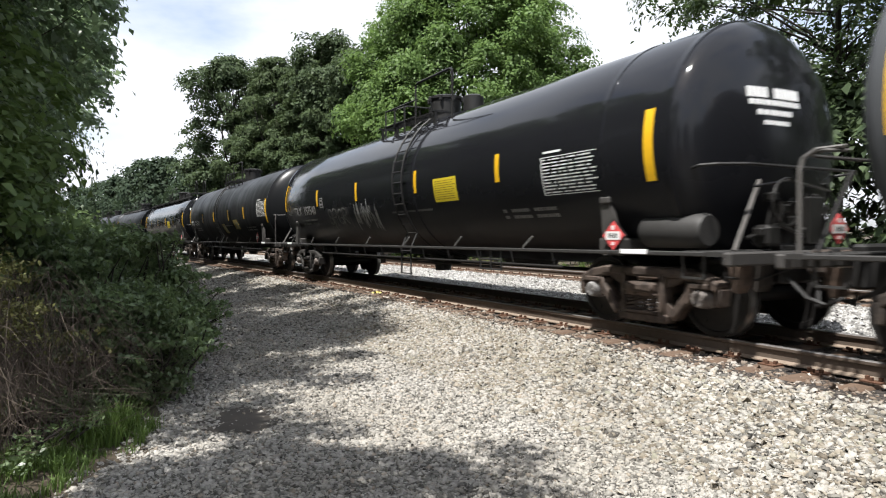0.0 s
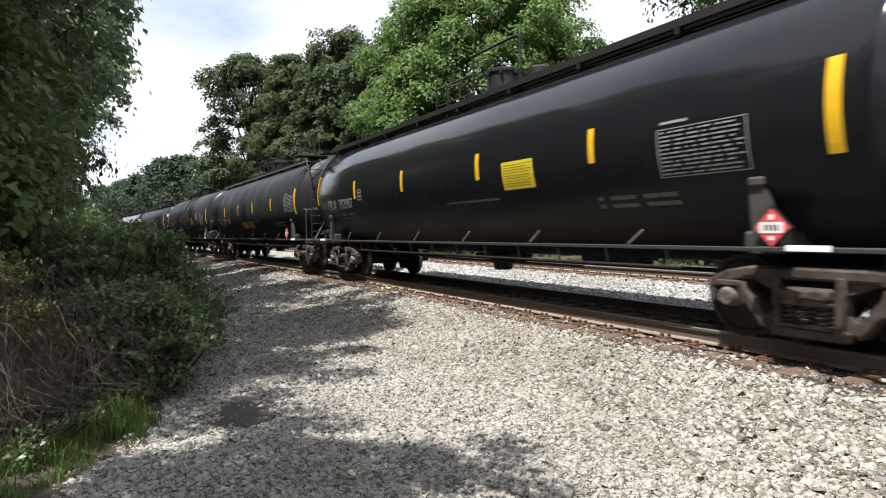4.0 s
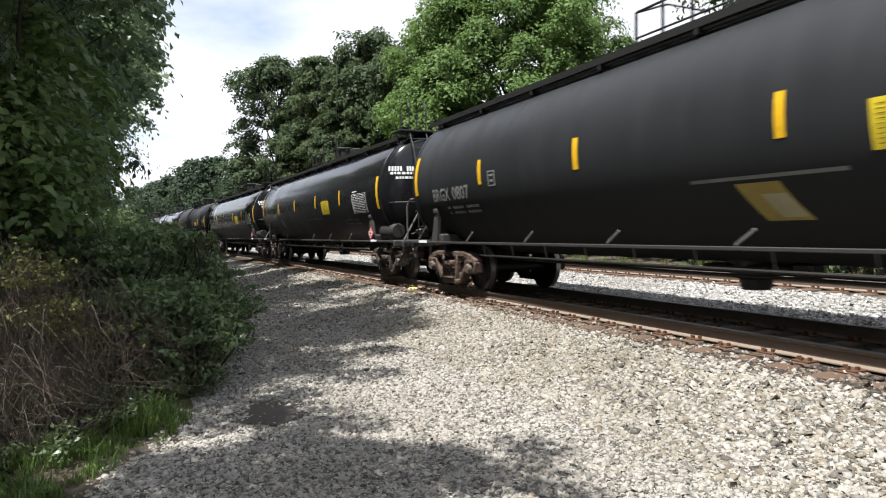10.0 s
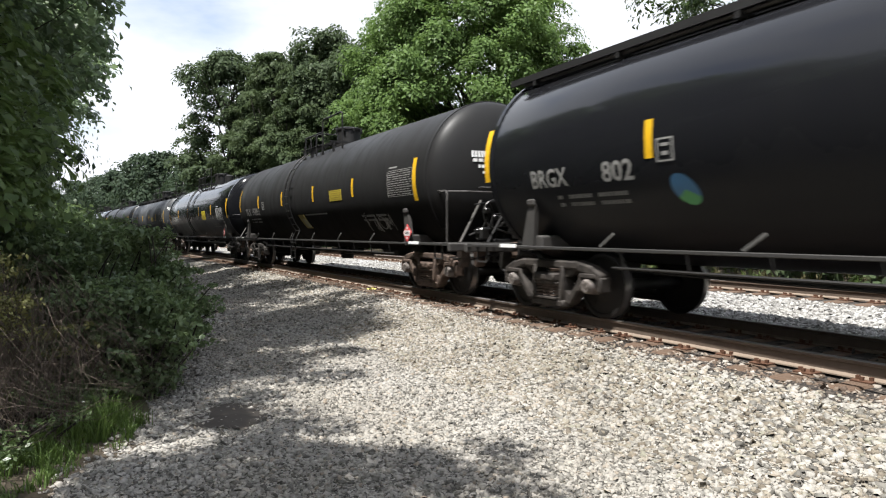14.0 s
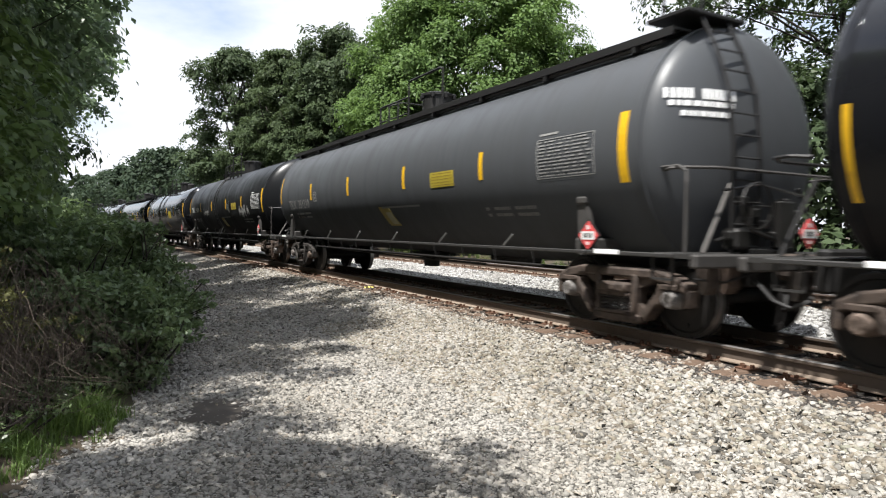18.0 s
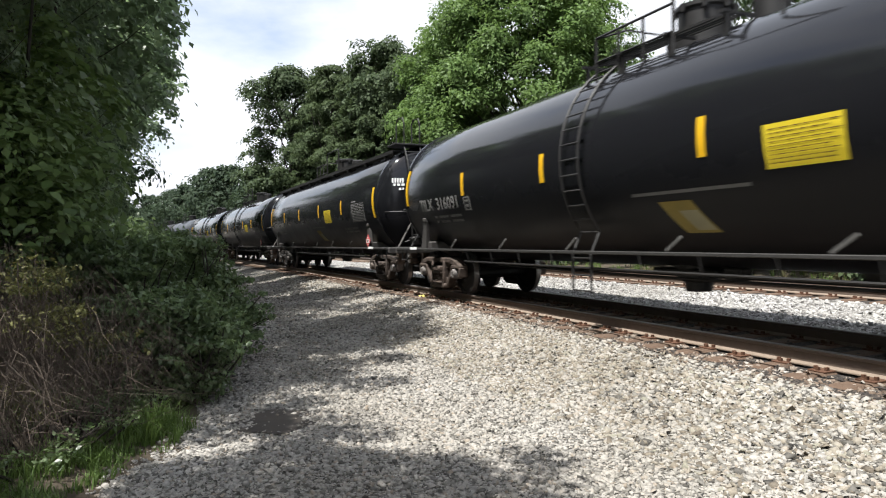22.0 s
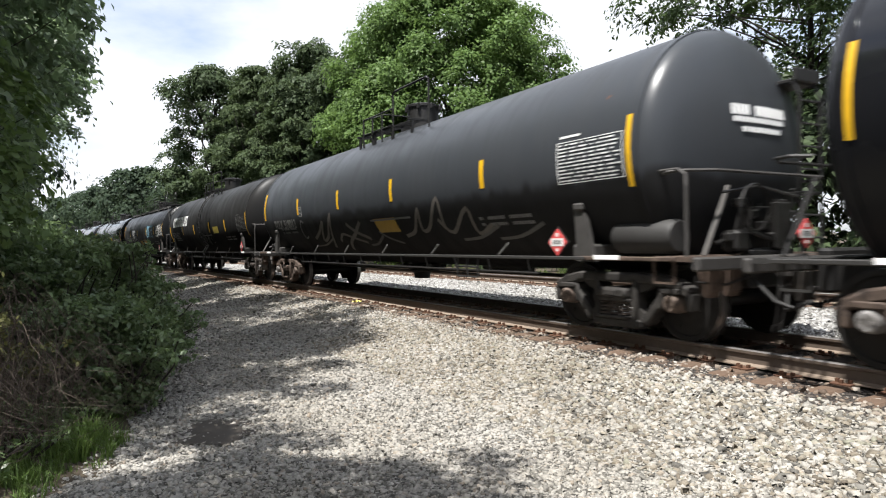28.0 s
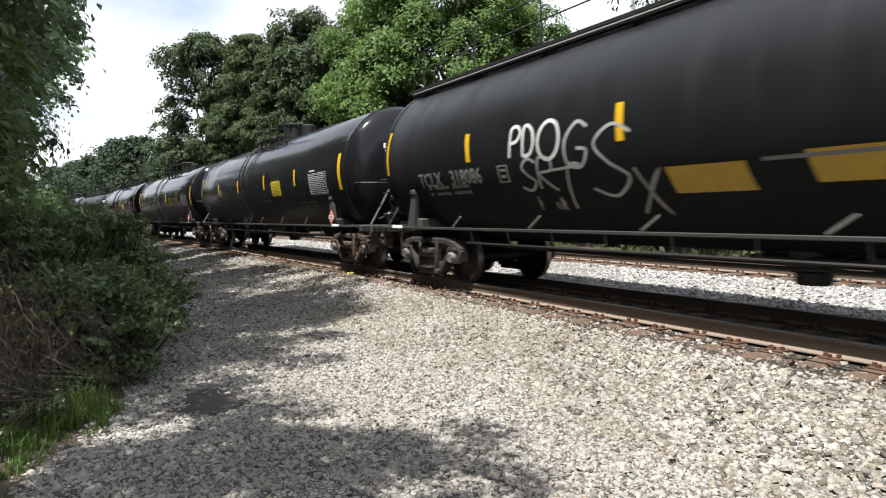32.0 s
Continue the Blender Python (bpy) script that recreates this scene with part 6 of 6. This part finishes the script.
OVERHANG = tree_meshes(28, 10.6, 2.45, 6.5, 15500, 0.072, M_LEAF_LEFT, sprays=82, spray=0.48, narrow=0.5, lean=(1.5, 0.6), thick=0.0032, inner=0.8)
OVERHANG_THIN = tree_meshes(39, 10.6, 2.45, 6.5, 8000, 0.072, M_LEAF_LEFT, sprays=52, spray=0.46, narrow=0.5, lean=(1.5, 0.6), thick=0.0032, inner=0.8)
OVERHANG_FAR = tree_meshes(34, 11.0, 2.9, 6.4, 4500, 0.16, M_LEAF_LEFT, sprays=60, spray=0.75, lean=(1.5, 0.6), thick=0.008, inner=0.8)

for x, y, turn, k, kind in ((-14.3, 12.4, 0, 0.94, LEFT_TREE), (-10.9, 6.9, 110, 0.9, LEFT_TREE), (-19.2, 21.8, 200, 1.0, LEFT_FAR), (-25.2, 32.4, 120, 1.0, LEFT_FAR), (-16, -2, 160, 0.9, LEFT_FAR), (-31, 44, 40, 1.0, LEFT_FAR)):
    plant_tree("broadleaf_tree", kind, spot(x, y), turn, k, "dark green broadleaf tree overhanging the gravel", "trees beside the gravel")
for x, y, turn, k in ((-10.4, 12.4, 10, 0.9), (-7.7, 8.8, 130, 0.72), (-15.5, 20.0, 250, 1.0), (-20.5, 29.0, 300, 0.95), (-7.4, 6.4, 40, 0.68)):
    plant_tree("understorey_tree", LEFT_LOW, spot(x, y), turn, k, "dense dark green young tree at the gravel's edge", "trees beside the gravel")
for x, y, turn, k in ((-4.85, 1.15, 0, 0.86), (-3.40, 0.95, 20, 0.8), (-4.50, 0.15, 200, 0.82), (-5.35, 5.15, 120, 0.68), (-6.45, 4.85, 350, 0.9), (-5.70, 7.35, 50, 0.95), (-5.45, 6.35, 10, 0.6), (-6.60, 8.85, 25, 1.05), (-9.72, 12.59, 340, 1.1), (-13.52, 17.84, 15, 1.28)):
    plant_tree("leaning_tree", OVERHANG_THIN if y < 3 else OVERHANG, spot(x, y), turn, k, "slender tree with a high leafy crown leaning over the gravel", "trees beside the gravel")
for x, y, turn, k in ((-5.2, 7.2, 0, 1.0), (-6.3, 7.6, 140, 1.25), (-5.6, 6.2, 250, 0.9), (-4.95, 6.5, 60, 0.9), (-6.0, 8.5, 310, 1.3)):
    plant_tree("sapling", SAPLING, spot(x, y), turn, k, "thin young tree with leaves tinted light green as if sunlit", "trees beside the gravel")

for s, d, turn, k in ((17, 10.3, 0, 1.25), (22.5, 10.15, 20, 1.3), (28, 10.0, 350, 1.33), (34, 9.55, 10, 1.35), (41, 9.3, 30, 1.35), (49, 9.0, 340, 1.4), (58, 8.7, 5, 1.4)):
    plant_tree("leaning_tree", OVERHANG_FAR, track(s, d, 0.1), turn, k, "slender tree with a high leafy crown leaning over the gravel", "trees beside the gravel")

plant_tree("maple_tree", MAPLE, track(36.0, -15.5, 0.4), 0, 1.0, "large bright green maple tree beyond the tracks")
for x, y, turn, k in ((-24.6, 77, 0, 1.20), (-22.0, 86, 90, 1.22), (-11.2, 66, 200, 1.14), (-8.4, 62, 20, 1.0), (-4.5, 62, 150, 1.05), (-16.5, 80, 70, 1.2)):
    plant_tree("oak_tree", OAK, spot(x, y), turn, k, "tall dark green oak beyond the tracks", "wood beyond the tracks")
for x, y, turn, k in ((-17.8, 70, 0, 1.06), (-14.2, 65, 70, 0.90), (-21.0, 73, 140, 0.86), (-11.5, 61, 210, 0.72)):
    plant_tree("pine_tree", PINE, spot(x, y), turn, k, "olive green pine with layered boughs", "wood beyond the tracks")
for s, d, turn, k in ((13.6, -16.5, 0, 1.0), (6.5, -17, 120, 1.05), (-2, -17, 240, 1.0)):
    plant_tree("ragged_tree", RAGGED, track(s, d, 0.4), turn, k, "tall tree with loose dark leaves and sky gaps", "wood beyond the tracks")
for s, d, turn, k in ((27, -13.0, 0, 0.8), (21, -13.5, 60, 0.8), (16.5, -13.5, 120, 0.95), (12.5, -13, 20, 1.0), (9, -13, 200, 1.05), (4, -13, 300, 1.05), (-2, -12.5, 60, 0.9), (-9, -13, 150, 1.0), (47, -13, 40, 0.8), (56, -13, 90, 0.9), (66, -13, 180, 0.9), (76, -12.5, 10, 0.9)):
    plant_tree("understorey_tree", LOW_FAR, track(s, d, 0.35), turn, k, "low dark green tree beyond the second track", "wood beyond the tracks")
rng_far = random.Random(8)
for i in range(26):
    s = 104 + i * 8.5 + rng_far.uniform(-3, 3)
    plant_tree("distant_tree", FAR_TREE, track(s, -13 - rng_far.uniform(0, 10) - 0.02 * s, 0.6), rng_far.uniform(0, 360), rng_far.uniform(0.95, 1.3), "distant green tree along the line", "distant trees")
for i in range(20):
    s = 14 + i * 9.5
    plant_tree("distant_tree", FAR_TREE, track(s, (16 if s < 50 else 11.5) + rng_far.uniform(0, 6), 0.4), rng_far.uniform(0, 360), rng_far.uniform(0.8, 1.1), "distant green tree along the line", "distant trees")


def make_shrub(name, at, blobs, leaves, size, mat, label, seed):
    rng, rnd = np.random.default_rng(seed), random.Random(seed)
    shrub = tagged(new(name), label, "shrub")
    shrub.matrix_basis = Matrix.Translation(at)
    geo = Geo()
    for b in blobs[::3]:
        limb(geo, rnd, (b[0] * 0.3, b[1] * 0.3, -0.1), b[:3], 0.022, 0.006, 0.15, 4)
    tagged(part("stem", geo.mesh("stem", M_BARK), shrub), kind="stuff")
    part("leaves", crown_mesh("leaves", leaf_cloud(rng, blobs, leaves, size), mat), shrub, "small dark green leaves")


def shrub_blobs(seed, n, rx, ry, h, clump):
    rnd = random.Random(seed)
    out = []
    for _ in range(n):
        a, r, z = rnd.uniform(0, 2 * math.pi), math.sqrt(rnd.random()), rnd.random()
        k = clump * rnd.uniform(0.6, 1.25)
        w = 1.0 - 0.45 * z * z
        out.append((math.cos(a) * r * rx * w, math.sin(a) * r * ry * w, 0.18 + z * h, k, k, k * 0.8))
    for _ in range(n):
        # sprigs that stand out of the outline, each a string of small tufts
        a, z, lift = rnd.uniform(0, 2 * math.pi), rnd.uniform(0.15, 1.0), rnd.uniform(-0.05, 0.5)
        w = 1.0 - 0.45 * z * z
        for i in range(4):
            f, k = 0.85 + 0.12 * i, clump * (0.42 - 0.07 * i)
            out.append((math.cos(a) * rx * w * f, math.sin(a) * ry * w * f, 0.18 + z * h + lift * 0.25 * i * clump, k, k, k * 0.7))
    return out


make_shrub("shrub", spot(-4.65, 8.4), shrub_blobs(31, 76, 1.50, 1.7, 1.6, 0.32), 34000, 0.042, M_LEAF_BUSH, "dense dark green shrub leaning over the gravel", 31)
make_shrub("shrub", spot(-3.55, 7.0), shrub_blobs(37, 60, 0.95, 1.0, 1.0, 0.24), 16000, 0.038, M_LEAF_BUSH, "low skirt of a dark green shrub touching the gravel", 37)
make_shrub("shrub", spot(-6.9, 12.0), shrub_blobs(32, 50, 1.6, 2.2, 1.7, 0.42), 22000, 0.052, M_LEAF_BUSH, "dense dark green shrub at the gravel's edge", 32)
make_shrub("shrub", spot(-10.2, 17.5), shrub_blobs(33, 50, 1.8, 3.0, 1.8, 0.5), 18000, 0.07, M_LEAF_BUSH, "dense dark green shrub at the gravel's edge", 33)
make_shrub("shrub", spot(-14.8, 26.0), shrub_blobs(34, 40, 2.0, 4.0, 2.0, 0.6), 12000, 0.09, M_LEAF_BUSH, "dense dark green shrub at the gravel's edge", 34)
make_shrub("shrub", spot(-5.8, 6.0), shrub_blobs(35, 50, 1.3, 1.4, 1.9, 0.4), 24000, 0.038, M_LEAF_BUSH, "dark green shrub behind dead brush", 35)

make_shrub("ground_creeper", spot(-3.45, 4.9), shrub_blobs(36, 30, 0.75, 1.35, 0.18, 0.14), 3200, 0.022, M_LEAF_BUSH, "low dark creeper covering the soil at the gravel's edge", 36)


def make_brush():
    """A heap of dead brown vines with some withered leaves."""
    rnd, rng = random.Random(41), np.random.default_rng(41)
    heap = tagged(new("dead_brush"), "heap of dead brown vines and withered leaves", "brush")
    heap.matrix_basis = Matrix.Translation(spot(-4.1, 5.15))
    geo = Geo()
    for _ in range(1500):
        a, r = rnd.uniform(0, 2 * math.pi), math.sqrt(rnd.random())
        x, y = math.cos(a) * r * 1.15, math.sin(a) * r * 1.6
        top = (1.65 - 0.85 * r * r) * rnd.uniform(0.45, 1.1)
        b = rnd.uniform(0, 6.3)
        l = rnd.uniform(0.3, 0.9)
        z0 = rnd.uniform(0, 0.5) * top
        pts = [(x, y, z0), (x + math.cos(b) * l * 0.4, y + math.sin(b) * l * 0.4, top), (x + math.cos(b) * l, y + math.sin(b) * l, top * rnd.uniform(0.35, 0.9)),
               (x + math.cos(b + 0.5) * l * 1.3, y + math.sin(b + 0.5) * l * 1.3, top * rnd.uniform(0.2, 0.7))]
        pts = smooth_line(pts, 3)
        r0 = rnd.uniform(0.0012, 0.0036)
        geo.tube(pts, [r0 * (1 - 0.6 * i / len(pts)) for i in range(len(pts))], 4)
    for _ in range(60):
        # long stalks that stand out of the heap
        a, r, b = rnd.uniform(0, 2 * math.pi), math.sqrt(rnd.random()), rnd.uniform(0, 6.3)
        x, y, l = math.cos(a) * r * 0.95, math.sin(a) * r * 1.4, rnd.uniform(0.5, 1.1)
        top = (1.85 - 0.9 * r * r) * rnd.uniform(0.6, 1.15)
        pts = smooth_line([(x, y, 0.1), (x + math.cos(b) * l * 0.25, y + math.sin(b) * l * 0.25, top * 0.6), (x + math.cos(b) * l * 0.6, y + math.sin(b) * l * 0.6, top),
                           (x + math.cos(b) * l, y + math.sin(b) * l, top * rnd.uniform(0.75, 1.05))], 3)
        geo.tube(pts, [0.0034 * (1 - 0.7 * i / len(pts)) for i in range(len(pts))], 4)
    tagged(part("dead_twig", geo.mesh("dead_twig", M_DRY), heap), kind="stuff")
    part("withered_leaves", crown_mesh("withered_leaves", leaf_cloud(rng, shrub_blobs(42, 30, 1.1, 1.2, 1.35, 0.22), 7000, 0.022), M_DRYLEAF), heap, "withered yellow-brown leaves")


make_brush()


def make_grass(name, patches, seed, label, mat=None):
    rng = np.random.default_rng(seed)
    verts = []
    for x, y, rx, ry, n, lo, hi in patches:
        tufts = max(3, n // 26)
        a, r = rng.uniform(0, 2 * np.pi, tufts), np.sqrt(rng.random(tufts))
        tall = rng.uniform(0.45, 1.0, tufts) * (1.05 - 0.5 * r ** 2)
        pick = rng.integers(0, tufts, n)
        px = x + np.cos(a[pick]) * r[pick] * rx + rng.normal(0, 0.034, n)
        py = y + np.sin(a[pick]) * r[pick] * ry + rng.normal(0, 0.034, n)
        pz = np.array([ground_at(u, v) for u, v in zip(px, py)]) - 0.01
        h = (lo + (hi - lo) * rng.random(n)) * tall[pick]
        b = rng.uniform(0, 2 * np.pi, n)
        lean = rng.uniform(0.1, 1.0, n) * h
        dx, dy = np.cos(b), np.sin(b)
        w = 0.0025 + 0.0035 * rng.random(n)
        p0 = np.stack([px, py, pz], 1)
        side = np.stack([-dy, dx, 0 * dx], 1) * w[:, None]
        p1 = p0 + np.stack([dx * lean * 0.35, dy * lean * 0.35, h * 0.62], 1)
        p2 = p0 + np.stack([dx * lean, dy * lean, h * 0.95], 1)
        verts.append(np.stack([p0 - side, p0 + side, p1 + side * 0.8, p1 - side * 0.8, p1 - side * 0.8, p1 + side * 0.8, p2 + side * 0.1, p2 - side * 0.1], 1).reshape(-1, 3))
    verts = np.concatenate(verts)
    tagged(new(name, quads_mesh(name, verts, np.arange(len(verts)), mat or M_GRASS)), label, "grass", kind="stuff")


make_grass("grass", [(-2.78, 5.50, 0.30, 0.36, 900, 0.16, 0.44), (-2.95, 5.15, 0.35, 0.45, 500, 0.10, 0.30), (-3.05, 4.45, 0.50, 0.75, 2200, 0.08, 0.26), (-4.6, 5.6, 1.0, 1.4, 900, 0.08, 0.3), (-2.75, 3.55, 0.55, 0.6, 1500, 0.06, 0.22), (-3.7, 3.2, 0.8, 0.8, 1500, 0.08, 0.28), (-5.0, 3.0, 1.5, 1.5, 900, 0.08, 0.3), (-3.2, 1.0, 1.2, 1.2, 500, 0.05, 0.25), (-2.0, -1.2, 1.2, 1.2, 400, 0.05, 0.25), (-5.2, -0.5, 2.0, 2.0, 900, 0.06, 0.3), (-3.2, 6.3, 0.4, 0.5, 260, 0.1, 0.32), (-2.55, 4.75, 0.16, 0.5, 90, 0.04, 0.14)],
           51, "tufts of fresh green grass at the gravel's edge")
weeds = random.Random(52)
make_grass("weeds", [(*track(s, -9.2 - weeds.uniform(0, 2.5))[:2], 0.9, 0.7, 160, 0.2, 0.6) for s in [4 + 1.7 * k for k in range(20)]], 52, "green weeds beyond the second track")
make_grass("dry_grass", [(*track(s, -8.7 - weeds.uniform(0, 2.2))[:2], 1.0, 0.7, 150, 0.15, 0.5) for s in [2 + 1.5 * k for k in range(26)]], 53, "dry tan grass beyond the second track", M_STRAW)



for x, y, turn in ((-14, -22, 0), (0, -30, 90), (15, -31, 200), (-22, 2, 45), (30, -27, 130), (-22, -11, 300), (44, -18, 20)):
    plant_tree("broadleaf_tree", BACK_TREE, spot(x, y), turn, 1.0, "green tree standing behind the gravel", "trees beside the gravel")

# ---- what moves ----


def car_pose(k, t):
    mid = LEAD + (k - 1) * PITCH + HALF - run(t)
    a, b = track(mid - 6.8, 0, RAIL_Z), track(mid + 6.8, 0, RAIL_Z)
    way = a - b
    return Matrix.Translation((a + b) / 2) @ Matrix.Rotation(math.atan2(way.y, way.x), 4, "Z")


def motions():
    for k, car in enumerate(CARS):
        walk(car, [(float(t), car_pose(k, t)) for t in range(33)])
        start = LEAD + (k - 1) * PITCH + HALF
        for axle in [ob for ob in car.children if "spin" in ob]:
            x = axle["spin"]
            rows = [(0.0, pose(x, 0, 0.457))]
            seen = [f / FPS for f in range(0, 32 * FPS + 1) if -2.0 < start - x - run(f / FPS) < 34.0]
            if seen:
                first = run(seen[0])
                for t in seen:
                    turn = Matrix.Rotation((run(t) - first) / 0.457, 4, "Y")
                    if t > 0:
                        rows.append((t, Matrix.Translation((x, 0, 0.457)) @ turn))
                if rows[-1][0] < 32:
                    rows.append((32.0, rows[-1][1]))
            else:
                rows.append((32.0, rows[0][1]))
            walk(axle, rows)


motions()
